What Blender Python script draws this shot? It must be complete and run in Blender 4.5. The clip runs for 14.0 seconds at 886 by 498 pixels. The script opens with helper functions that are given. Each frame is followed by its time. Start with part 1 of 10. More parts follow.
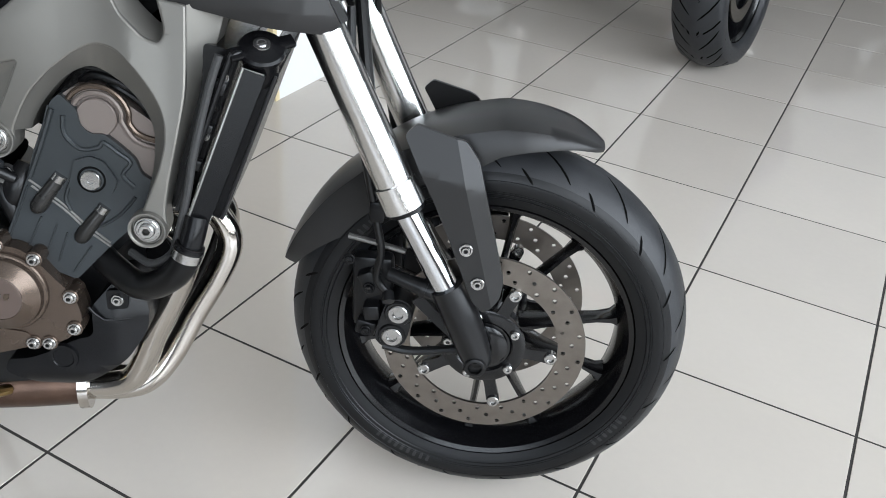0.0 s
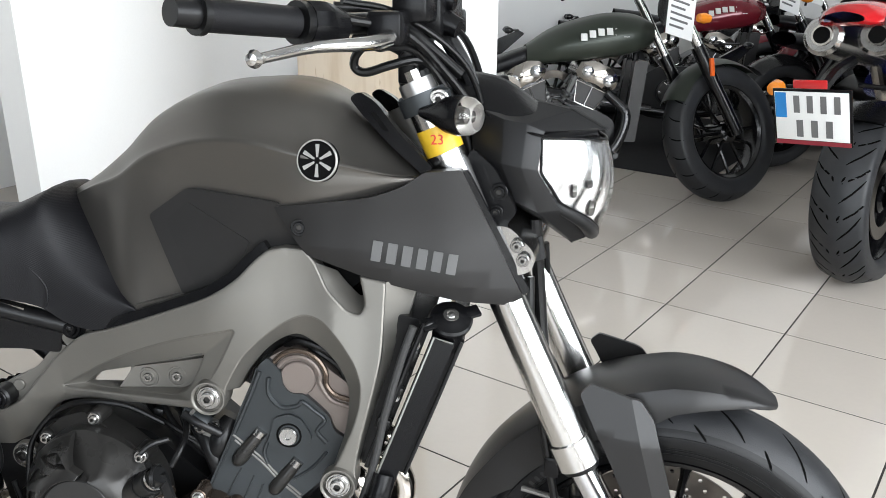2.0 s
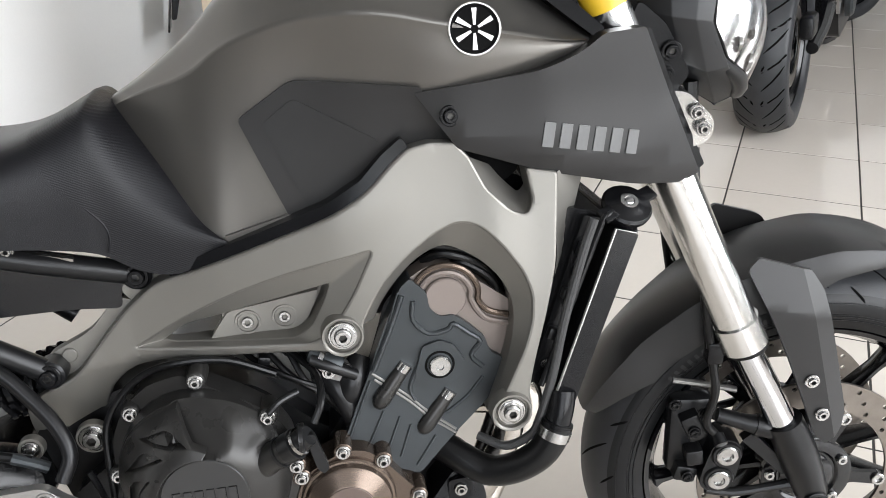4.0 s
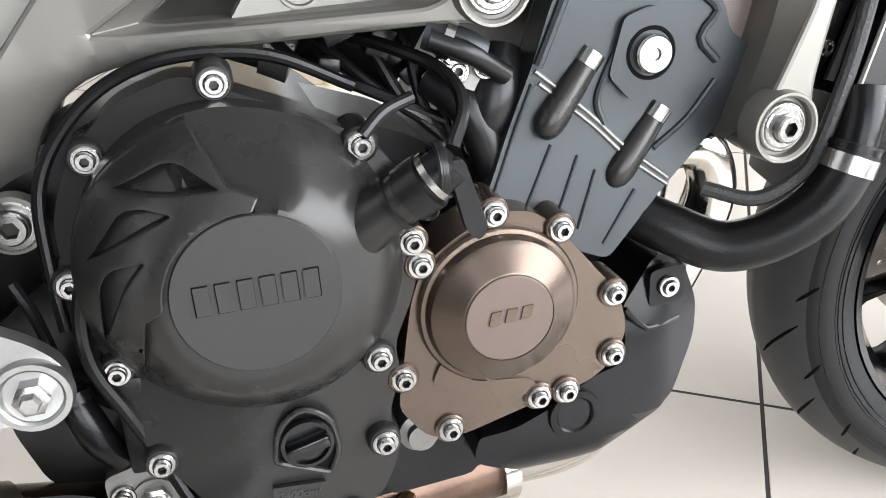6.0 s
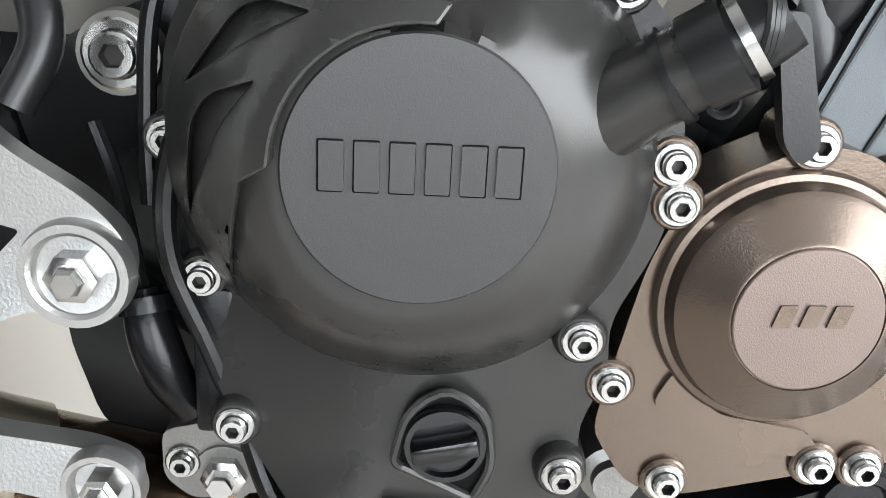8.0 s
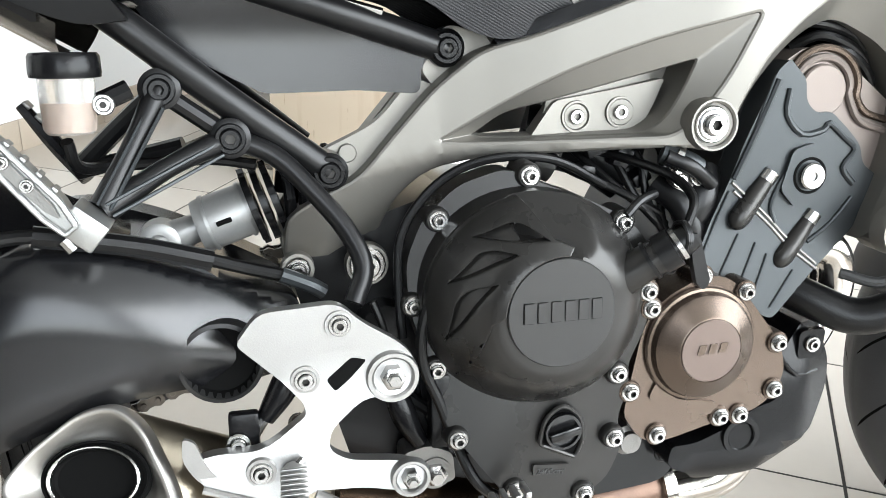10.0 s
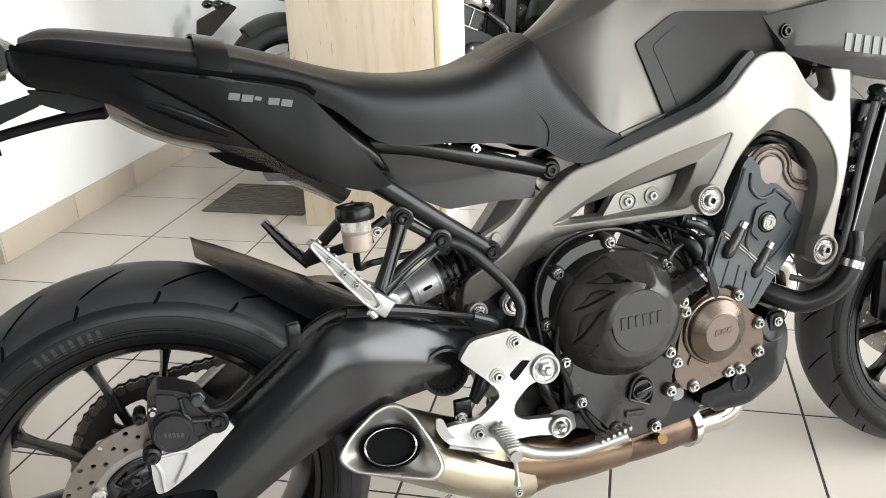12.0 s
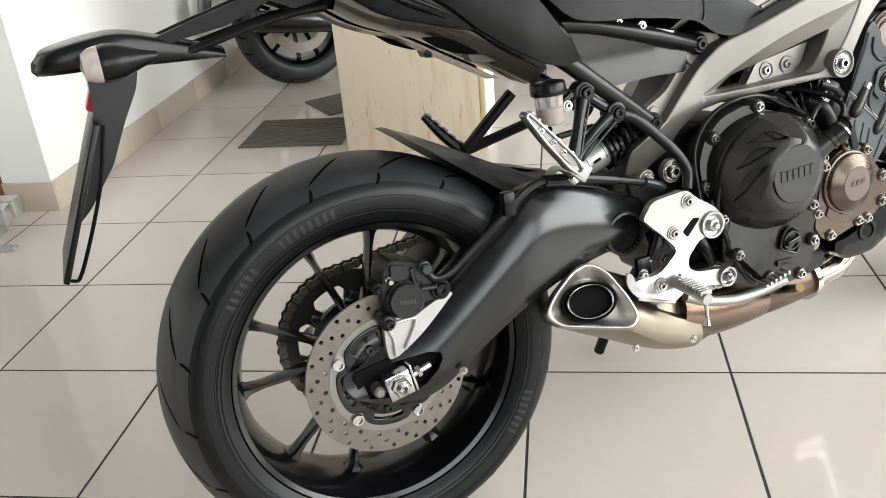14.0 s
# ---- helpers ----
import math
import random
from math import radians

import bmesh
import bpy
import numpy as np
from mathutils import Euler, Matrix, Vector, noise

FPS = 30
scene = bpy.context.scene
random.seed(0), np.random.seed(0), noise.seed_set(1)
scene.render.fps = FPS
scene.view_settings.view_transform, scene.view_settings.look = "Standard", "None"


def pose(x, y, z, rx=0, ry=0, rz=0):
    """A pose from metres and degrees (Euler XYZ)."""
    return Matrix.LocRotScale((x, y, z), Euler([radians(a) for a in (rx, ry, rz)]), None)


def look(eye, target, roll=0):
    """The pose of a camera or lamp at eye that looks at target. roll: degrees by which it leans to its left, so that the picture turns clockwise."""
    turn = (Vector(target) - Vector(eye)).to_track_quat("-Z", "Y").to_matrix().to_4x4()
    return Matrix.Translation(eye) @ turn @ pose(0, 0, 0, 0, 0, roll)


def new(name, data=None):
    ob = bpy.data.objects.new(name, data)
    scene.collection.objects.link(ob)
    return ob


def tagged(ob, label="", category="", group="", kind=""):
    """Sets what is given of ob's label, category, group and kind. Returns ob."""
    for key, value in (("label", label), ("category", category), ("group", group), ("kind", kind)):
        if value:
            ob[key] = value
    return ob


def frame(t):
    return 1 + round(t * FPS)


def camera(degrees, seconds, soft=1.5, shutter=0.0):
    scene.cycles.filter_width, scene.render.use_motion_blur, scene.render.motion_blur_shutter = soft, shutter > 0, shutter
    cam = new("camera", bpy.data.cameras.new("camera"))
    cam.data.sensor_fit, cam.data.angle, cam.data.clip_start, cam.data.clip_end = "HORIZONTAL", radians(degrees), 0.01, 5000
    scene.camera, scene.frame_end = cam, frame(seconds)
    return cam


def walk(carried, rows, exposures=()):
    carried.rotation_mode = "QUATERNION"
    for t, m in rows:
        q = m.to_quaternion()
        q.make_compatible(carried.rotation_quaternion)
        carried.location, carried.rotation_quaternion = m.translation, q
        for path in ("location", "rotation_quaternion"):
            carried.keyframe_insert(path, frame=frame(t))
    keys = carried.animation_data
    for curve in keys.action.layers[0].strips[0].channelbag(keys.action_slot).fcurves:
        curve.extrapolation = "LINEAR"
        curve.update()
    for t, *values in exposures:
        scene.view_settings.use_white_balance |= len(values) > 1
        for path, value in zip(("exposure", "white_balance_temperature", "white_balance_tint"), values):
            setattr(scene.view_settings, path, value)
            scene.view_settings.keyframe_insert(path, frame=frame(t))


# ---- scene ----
cam = camera(54.5, 14.0, soft=0.5)
PATH = [
    (0, (1.341, -1.029, 1.113), (1.421, 0.647, 0.026), 4.4),
    (0.5, (1.318, -1.04, 1.137), (1.317, 0.694, 0.14), 3.2),
    (1, (1.297, -1.052, 1.166), (1.224, 0.737, 0.277), 2.4),
    (1.5, (1.279, -1.054, 1.196), (1.13, 0.779, 0.411), 1.5),
    (2, (1.261, -1.049, 1.213), (1.05, 0.814, 0.516), 0.3),
    (2.2, (1.245, -1.039, 1.213), (1.029, 0.831, 0.536), 0.0),
    (4.3, (0.823, -0.882, 1.114), (1.075, 0.86, 0.165), -2.5),
    (4.5, (0.801, -0.881, 1.073), (1.078, 0.867, 0.142), -4.0),
    (5, (0.72, -0.817, 0.997), (1.096, 0.883, 0.013), -5.7),
    (5.5, (0.69, -0.711, 0.872), (1.099, 0.964, -0.141), -4.7),
    (6, (0.696, -0.578, 0.759), (1.094, 1.087, -0.275), -0.8),
    (6.5, (0.713, -0.494, 0.672), (1.089, 1.175, -0.365), 2.3),
    (7, (0.706, -0.451, 0.621), (0.93, 1.27, -0.372), 3.9),
    (7.2, (0.704, -0.435, 0.606), (0.839, 1.311, -0.361), 4.6),
    (9.3, (0.627, -0.592, 0.697), (0.585, 1.196, -0.199), 4.2),
    (9.5, (0.591, -0.646, 0.723), (0.666, 1.157, -0.139), 4.3),
    (10, (0.465, -0.771, 0.81), (0.845, 1.038, 0.046), 2.2),
    (10.5, (0.382, -0.875, 0.971), (0.862, 0.937, 0.274), -0.9),
    (11, (0.315, -0.96, 1.058), (0.817, 0.845, 0.358), -0.3),
    (11.5, (0.227, -1.074, 1.068), (0.742, 0.73, 0.374), -1.5),
    (12, (0.126, -1.136, 1.064), (0.643, 0.64, 0.301), -2.1),
    (12.5, (0.034, -1.148, 1.07), (0.517, 0.627, 0.284), -2.1),
    (13, (-0.06, -1.17, 1.076), (0.409, 0.607, 0.287), -4.5),
    (13.5, (-0.161, -1.181, 1.051), (0.412, 0.557, 0.242), -4.9),
    (14, (-0.253, -1.147, 1.027), (0.36, 0.542, 0.147), -5.0),
]
EXPOSURES = [(0, -0.22, 5800, 7), (0.5, -0.08, 5840, 7), (2, 0.06, 6060, 8), (4.5, 0.3, 6160, 10), (5.5, 0.54, 6150, 10), (6.5, 0.8, 6060, 9), (7.2, 0.85, 6030, 8), (9.3, 0.84, 6010, 6), (10, 0.68, 6060, 6), (11, 0.45, 6280, 7), (12.5, 0.35, 6350, 7), (14, 0.26, 6380, 7)]
walk(cam, [(t, look(eye, target, roll)) for t, eye, target, roll in PATH], EXPOSURES)

# ---------------------------------------------------------------- room axes and light
# the room follows the tile grid: a runs along one joint direction, b along the other
TURN = -29.0
ROOM = pose(0.753, 0.0, 0, 0, 0, TURN)


def at(a, b, z=0.0):
    return ROOM @ Vector((a, b, z))


A0, A1, B0, B1, H = -3.2, 4.3, -4.6, 6.2, 4.2
world = bpy.data.worlds.new("daylight")
scene.world = world
world.use_nodes = True
sky = world.node_tree.nodes.new("ShaderNodeTexSky")
sky.sky_type, sky.sun_disc = "NISHITA", False
sky.sun_elevation, sky.sun_rotation = radians(40), radians(150)
bg = world.node_tree.nodes["Background"]
world.node_tree.links.new(sky.outputs["Color"], bg.inputs["Color"])
bg.inputs["Strength"].default_value = 0.12


def window_lamp(name, m, w, h, power):
    d = bpy.data.lights.new(name, "AREA")
    d.shape, d.size, d.size_y, d.energy = "RECTANGLE", w, h, power
    d.color = (1.0, 0.985, 0.96)
    ob = new(name, d)
    ob.matrix_world = m
    return ob


# daylight of two windows out of view; the front one is an added fill
WIN_B = (0.8, 4.0, 0.6, 3.9)
WIN_A = (-4.0, 2.4, 0.5, 3.95)
window_lamp("fill_front_window", ROOM @ look((2.4, B0 + 0.02, 2.25), (2.4, 0, 2.2)), 3.1, 3.2, 120)
window_lamp("daylight_side_window", ROOM @ look((A1 - 0.02, -0.8, 2.22), (0, -0.8, 2.2)), 6.3, 3.4, 540)
sun_d = bpy.data.lights.new("sun", "SUN")
sun_d.energy, sun_d.angle, sun_d.color = 1.0, radians(12), (1, 0.96, 0.9)
new("sun", sun_d).matrix_world = look((3, -9, 8), (2.5, -5.5, 0))

# ---------------------------------------------------------------- materials
def mat(name, col, rough=0.5, metal=0.0, var=0.12, scale=18.0, bump=0.0, bscale=300.0, rvar=0.12, coat=0.0, spec=0.5, fine=0.06):
    m = bpy.data.materials.new(name)
    m.use_nodes = True
    nt = m.node_tree
    b = nt.nodes["Principled BSDF"]
    b.inputs["Metallic"].default_value = metal
    b.inputs["Coat Weight"].default_value = coat
    b.inputs["Coat Roughness"].default_value = 0.12
    b.inputs["Specular IOR Level"].default_value = spec
    tc = nt.nodes.new("ShaderNodeTexCoord")
    n1 = nt.nodes.new("ShaderNodeTexNoise")
    n1.inputs["Scale"].default_value, n1.inputs["Detail"].default_value = scale, 6.0
    n2 = nt.nodes.new("ShaderNodeTexNoise")
    n2.inputs["Scale"].default_value, n2.inputs["Detail"].default_value = bscale, 3.0
    for n in (n1, n2):
        nt.links.new(tc.outputs["Object"], n.inputs["Vector"])
    add = nt.nodes.new("ShaderNodeMath"); add.operation = "MULTIPLY_ADD"
    nt.links.new(n1.outputs["Fac"], add.inputs[0])
    add.inputs[1].default_value, add.inputs[2].default_value = 2 * var, 1 - var
    add2 = nt.nodes.new("ShaderNodeMath"); add2.operation = "MULTIPLY_ADD"
    nt.links.new(n2.outputs["Fac"], add2.inputs[0])
    add2.inputs[1].default_value, add2.inputs[2].default_value = 2 * fine, -fine
    tot = nt.nodes.new("ShaderNodeMath"); tot.operation = "ADD"
    nt.links.new(add.outputs[0], tot.inputs[0]); nt.links.new(add2.outputs[0], tot.inputs[1])
    hsv = nt.nodes.new("ShaderNodeHueSaturation")
    hsv.inputs["Color"].default_value = (*col, 1)
    nt.links.new(tot.outputs[0], hsv.inputs["Value"])
    nt.links.new(hsv.outputs["Color"], b.inputs["Base Color"])
    mr = nt.nodes.new("ShaderNodeMapRange")
    mr.inputs["To Min"].default_value, mr.inputs["To Max"].default_value = rough * (1 - rvar), min(1, rough * (1 + rvar))
    nt.links.new(n1.outputs["Fac"], mr.inputs["Value"])
    nt.links.new(mr.outputs["Result"], b.inputs["Roughness"])
    if bump:
        bp = nt.nodes.new("ShaderNodeBump")
        bp.inputs["Strength"].default_value, bp.inputs["Distance"].default_value = bump, 0.001
        nt.links.new(n2.outputs["Fac"], bp.inputs["Height"])
        nt.links.new(bp.outputs["Normal"], b.inputs["Normal"])
    return m


def glass(name, col, rough=0.03, alpha=1.0):
    m = bpy.data.materials.new(name)
    m.use_nodes = True
    b = m.node_tree.nodes["Principled BSDF"]
    b.inputs["Base Color"].default_value = (*col, 1)
    b.inputs["Transmission Weight"].default_value = alpha
    b.inputs["Roughness"].default_value = rough
    return m


def ribbed_vinyl():
    """Black vinyl pressed with fine slanting ribs, 3.5 mm apart."""
    m = mat("ribbed_seat_vinyl", (0.0045, 0.0045, 0.0055), 0.40, 0, 0.12, 12, 0.3, 900, spec=0.22)
    nt = m.node_tree
    tc = nt.nodes.new("ShaderNodeTexCoord")
    mp = nt.nodes.new("ShaderNodeMapping")
    mp.inputs["Rotation"].default_value = (0, radians(62), 0)
    wv = nt.nodes.new("ShaderNodeTexWave")
    wv.inputs["Scale"].default_value = 135
    bp = nt.nodes.new("ShaderNodeBump")
    bp.inputs["Strength"].default_value, bp.inputs["Distance"].default_value = 0.28, 0.0005
    nt.links.new(tc.outputs["Object"], mp.inputs["Vector"])
    nt.links.new(mp.outputs["Vector"], wv.inputs["Vector"])
    nt.links.new(wv.outputs["Fac"], bp.inputs["Height"])
    old = next(n for n in nt.nodes if n.type == "BUMP" and n is not bp)
    nt.links.new(old.outputs["Normal"], bp.inputs["Normal"])
    nt.links.new(bp.outputs["Normal"], nt.nodes["Principled BSDF"].inputs["Normal"])
    return m


FRAME = mat("frame_silver_paint", (0.192, 0.184, 0.167), 0.45, 0.72, 0.05, 9, 0.04, 1500, spec=0.35)
TANK = mat("matt_grey_paint", (0.122, 0.1155, 0.1065), 0.33, 0.8, 0.06, 6, 0.04, 1200, spec=0.35)
PLASTIC = mat("black_plastic", (0.0045, 0.0045, 0.005), 0.25, 0, 0.15, 30, 0.12, 700, spec=0.20)
PLASTIC_FINE = mat("satin_dark_grey_plastic", (0.024, 0.0235, 0.0235), 0.33, 0.3, 0.1, 12, 0.05, 900, spec=0.3)
SEATM = mat("black_vinyl", (0.0045, 0.0045, 0.0055), 0.36, 0, 0.15, 10, 0.35, 1300, spec=0.22)
SWING = mat("satin_black_paint", (0.0055, 0.0056, 0.0064), 0.24, 0.1, 0.12, 10, 0.03, 900, spec=0.6)
GRIPPY = mat("ribbed_vinyl", (0.0055, 0.0055, 0.0065), 0.42, 0, 0.1, 20, 0.5, 1500, spec=0.24)
RIBBED = ribbed_vinyl()
PADM = mat("grained_knee_pad", (0.020, 0.0197, 0.0197), 0.38, 0.25, 0.1, 20, 0.12, 1500, spec=0.3)
RUBBER = mat("tyre_rubber", (0.0190, 0.0197, 0.0215), 0.46, 0, 0.4, 24, 0.25, 500, spec=0.35)
SIDEWALL = mat("sidewall_rubber", (0.0045, 0.0047, 0.0052), 0.36, 0, 0.3, 14, 0.15, 420, spec=0.24)
# Near-black that paints the shade of tread grooves, hollows and gaps.
GROOVE = mat("groove_shade_black", (0.002, 0.002, 0.002), 0.9, spec=0.05)
BRAID = mat("dark_braided_sleeve", (0.045, 0.045, 0.045), 0.5, 0.3, 0.5, 420, 0.8, 700, spec=0.3)
HOSE = mat("black_rubber_hose", (0.0038, 0.0038, 0.004), 0.32, 0, 0.15, 40, 0.2, 600, spec=0.26)
RIM = mat("gloss_black_rim", (0.003, 0.003, 0.0035), 0.2, 0, 0.15, 20, spec=0.4, coat=0.1)
ENGINE = mat("engine_black_paint", (0.010, 0.010, 0.0105), 0.30, 0.3, 0.12, 22, 0.06, 1200, spec=0.35)
COVER = mat("cover_dark_paint", (0.033, 0.0318, 0.0303), 0.28, 0.55, 0.10, 14, 0.08, 1600, spec=0.4)
HEADGREY = mat("head_cast_grey", (0.037, 0.0410, 0.0435), 0.40, 0.5, 0.10, 25, 0.10, 1600, spec=0.35)
BRONZE = mat("bronze_paint", (0.108, 0.083, 0.066), 0.27, 0.8, 0.07, 12, 0.12, 900)
BRONZE_L = mat("light_bronze_paint", (0.165, 0.138, 0.123), 0.52, 0.5, 0.06, 12, 0.1, 900)
BRACKETM = mat("cast_bracket_alloy", (0.42, 0.41, 0.40), 0.42, 0.55, 0.15, 30, 0.2, 500)
CALIPERM = mat("worn_black_caliper", (0.016, 0.016, 0.0165), 0.36, 0.35, 0.3, 60, 0.25, 700, spec=0.35)
STEEL = mat("zinc_steel", (0.40, 0.395, 0.385), 0.24, 1.0, 0.12, 40, 0.05, 600)
# Darker steel that puts the shade inside screw sockets into the colour.
SOCKETM = mat("shaded_socket_steel", (0.05, 0.048, 0.045), 0.45, 0.8, 0.2, 60)
CHROME = mat("polished_fork_alloy", (0.62, 0.615, 0.60), 0.20, 1.0, 0.04, 20, 0.03, 400)
CHROME_T = mat("hard_chrome", (0.60, 0.61, 0.63), 0.07, 1.0, 0.03, 20)
ALLOY = mat("bright_alloy", (0.37, 0.365, 0.355), 0.34, 0.92, 0.14, 14, 0.16, 700)
EXH = mat("stainless_steel", (0.52, 0.49, 0.45), 0.12, 1.0, 0.15, 9, 0.08, 500)
EXH_HOT = mat("heat_stained_steel", (0.15, 0.104, 0.070), 0.26, 1.0, 0.4, 14, 0.1, 500)
MUFF = mat("brushed_muffler_steel", (0.27, 0.235, 0.18), 0.32, 1.0, 0.14, 7, 0.15, 700)
DISC = mat("brake_disc_steel", (0.185, 0.166, 0.146), 0.36, 1.0, 0.2, 60, 0.2, 900)
DISC_IN = mat("smooth_disc_steel", (0.24, 0.23, 0.215), 0.3, 1.0, 0.1, 40)
CAST = mat("cast_alloy_grey", (0.20, 0.195, 0.185), 0.4, 0.8, 0.12, 30, 0.3, 500)
# Near-black for the badge ground, and for shade painted into openings and recesses.
DARK = mat("dark_recess", (0.003, 0.003, 0.003), 0.8, spec=0.08)
SILVERLET = mat("silver_letter_film", (0.085, 0.085, 0.085), 0.45, 0.3, 0.04, 30)
TYRELET = mat("worn_sidewall_rubber", (0.0105, 0.0105, 0.0112), 0.5, 0, 0.3, 40)
SHOCKM = mat("silver_cast_shock", (0.30, 0.30, 0.295), 0.40, 0.6, 0.08, 30)
SHELLM = mat("satin_black_shell", (0.013, 0.013, 0.0135), 0.40, 0.1, 0.1, 14, 0.06, 900, spec=0.28)
TAILM = mat("dark_satin_plastic", (0.004, 0.004, 0.0042), 0.42, 0, 0.15, 20, 0.08, 800, spec=0.14)
PEGM = mat("dull_peg_alloy", (0.36, 0.36, 0.35), 0.36, 0.9, 0.15, 40, 0.15, 500)
DARKLET = mat("embossed_dark_paint", (0.046, 0.046, 0.048), 0.36, 0.3, 0.08, 30)
RED = mat("red_lens", (0.42, 0.012, 0.015), 0.12, 0, 0.08, 40, coat=0.5)
AMBER = mat("amber_plastic", (0.75, 0.24, 0.02), 0.15, 0, 0.05, 40)
YELLOW = mat("yellow_sticker", (0.62, 0.40, 0.02), 0.4, 0, 0.06, 30)
CLEAR = glass("clear_lens", (0.95, 0.95, 0.95), 0.02)
FLUIDPOT = glass("frosted_plastic", (0.88, 0.86, 0.82), 0.25, 0.85)
FLUID = mat("brake_fluid", (0.42, 0.29, 0.22), 0.3)
LENSW = mat("pale_frosted_lens", (0.42, 0.37, 0.34), 0.14, 0, 0.35, 120, coat=0.6)
TAILRED = mat("red_prism_lens", (0.50, 0.17, 0.155), 0.16, 0.2, 0.6, 160, coat=0.6)
TRAYM = mat("glossy_brown_black_plastic", (0.20, 0.185, 0.165), 0.16, 0.75, 0.1, 20, 0.03, 500)
PINK = mat("pale_red_lens", (0.34, 0.25, 0.235), 0.28, 0.4, 0.6, 150, coat=0.25)
CAPST = mat("satin_cap_steel", (0.44, 0.425, 0.40), 0.38, 1.0, 0.10, 14, 0.1, 600)
MIRRORM = mat("reflector_chrome", (0.88, 0.89, 0.90), 0.24, 1.0, 0.03, 30)


# ---------------------------------------------------------------- mesh tools
def finish(bm, sharp=0.62):
    bmesh.ops.remove_doubles(bm, verts=bm.verts, dist=1e-6)
    bmesh.ops.recalc_face_normals(bm, faces=bm.faces)
    for f in bm.faces:
        f.smooth = True
    for e in bm.edges:
        e.smooth = not (len(e.link_faces) == 2 and e.calc_face_angle(0) > sharp)


def mesh_of(name, bm, material, sharp=0.62):
    finish(bm, sharp)
    me = bpy.data.meshes.new(name)
    bm.to_mesh(me)
    bm.free()
    if material:
        me.materials.append(material)
    return me


def part(name, bm, material, parent, label="", sharp=0.62, m=None):
    ob = new(name, mesh_of(name, bm, material, sharp))
    if parent:
        ob.parent = parent
    if m is not None:
        ob.matrix_basis = m
    if label:
        tagged(ob, label)
    return ob


def shared(name, me, parent, m, label=""):
    ob = new(name, me)
    ob.parent, ob.matrix_basis = parent, m
    if label:
        tagged(ob, label)
    return ob


def crom(p, n):
    """Catmull-Rom through the points p, n steps a span."""
    p = [Vector(q) for q in p]
    out = []
    for i in range(len(p) - 1):
        a, b = p[i], p[i + 1]
        z = p[i - 1] if i else a * 2 - b
        c = p[i + 2] if i + 2 < len(p) else b * 2 - a
        for k in range(n):
            t = k / n
            out.append(0.5 * (2 * a + (b - z) * t + (2 * z - 5 * a + 4 * b - c) * t * t + (3 * a - z - 3 * b + c) * t ** 3))
    out.append(p[-1])
    return out


def fillet(poly, r, n=3):
    """Rounds the corners of a closed outline; a point may carry its own radius."""
    out = []
    for i, p in enumerate(poly):
        rr = p[2] if len(p) > 2 else r
        a, b, c = (Vector(poly[j % len(poly)][:2]) for j in (i - 1, i, i + 1))
        u, v = a - b, c - b
        d = min(rr, u.length * 0.45, v.length * 0.45)
        if d < 1e-5:
            out.append((b.x, b.y)); continue
        s, e = b + u.normalized() * d, b + v.normalized() * d
        for k in range(n + 1):
            t = k / n
            q = s * (1 - t) ** 2 + b * 2 * t * (1 - t) + e * t * t
            out.append((q.x, q.y))
    return out


def tube(path, r, bm=None, n=10, steps=6, r_end=None, caps=True):
    """A round tube along a smoothed path of points; r may be one radius a point."""
    bm = bm or bmesh.new()
    radii = list(r) if isinstance(r, (list, tuple)) else [r] * len(path)
    pts = crom(path, steps)
    rad = [v.x for v in crom([(q, 0, 0) for q in radii], steps)]
    up = None
    rings = []
    for i, p in enumerate(pts):
        d = (pts[min(i + 1, len(pts) - 1)] - pts[max(i - 1, 0)]).normalized()
        if up is None:
            up = d.cross(Vector((0.3, 1, 0.2))).normalized()
        up = (up - d * up.dot(d)).normalized()
        w = d.cross(up)
        rings.append([bm.verts.new(p + (up * math.cos(a) + w * math.sin(a)) * rad[i]) for a in (2 * math.pi * k / n for k in range(n))])
    for a, b in zip(rings, rings[1:]):
        for k in range(n):
            bm.faces.new((a[k], a[(k + 1) % n], b[(k + 1) % n], b[k]))
    if caps:
        bm.faces.new(rings[0]); bm.faces.new(rings[-1])
    return bm


def lathe(profile, centre=(0, 0, 0), axis="y", n=48, bm=None, closed=False, a0=0.0, a1=2 * math.pi):
    """Turns a profile of (radius, along the axis) round the axis through the centre."""
    bm = bm or bmesh.new()
    full = abs(a1 - a0) > 6.28
    cols = []
    for k in range(n if full else n + 1):
        a = a0 + (a1 - a0) * k / n
        col = []
        for r, y in profile:
            v = (r * math.cos(a), y, r * math.sin(a))
            if axis == "z":
                v = (v[0], v[2], v[1])
            if axis == "x":
                v = (v[1], v[0], v[2])
            col.append(bm.verts.new(Vector(v) + Vector(centre)))
        cols.append(col)
    m = len(profile)
    for k in range(len(cols) if full else len(cols) - 1):
        a, b = cols[k], cols[(k + 1) % len(cols)]
        for j in range(m if closed else m - 1):
            bm.faces.new((a[j], a[(j + 1) % m], b[(j + 1) % m], b[j]))
    return bm


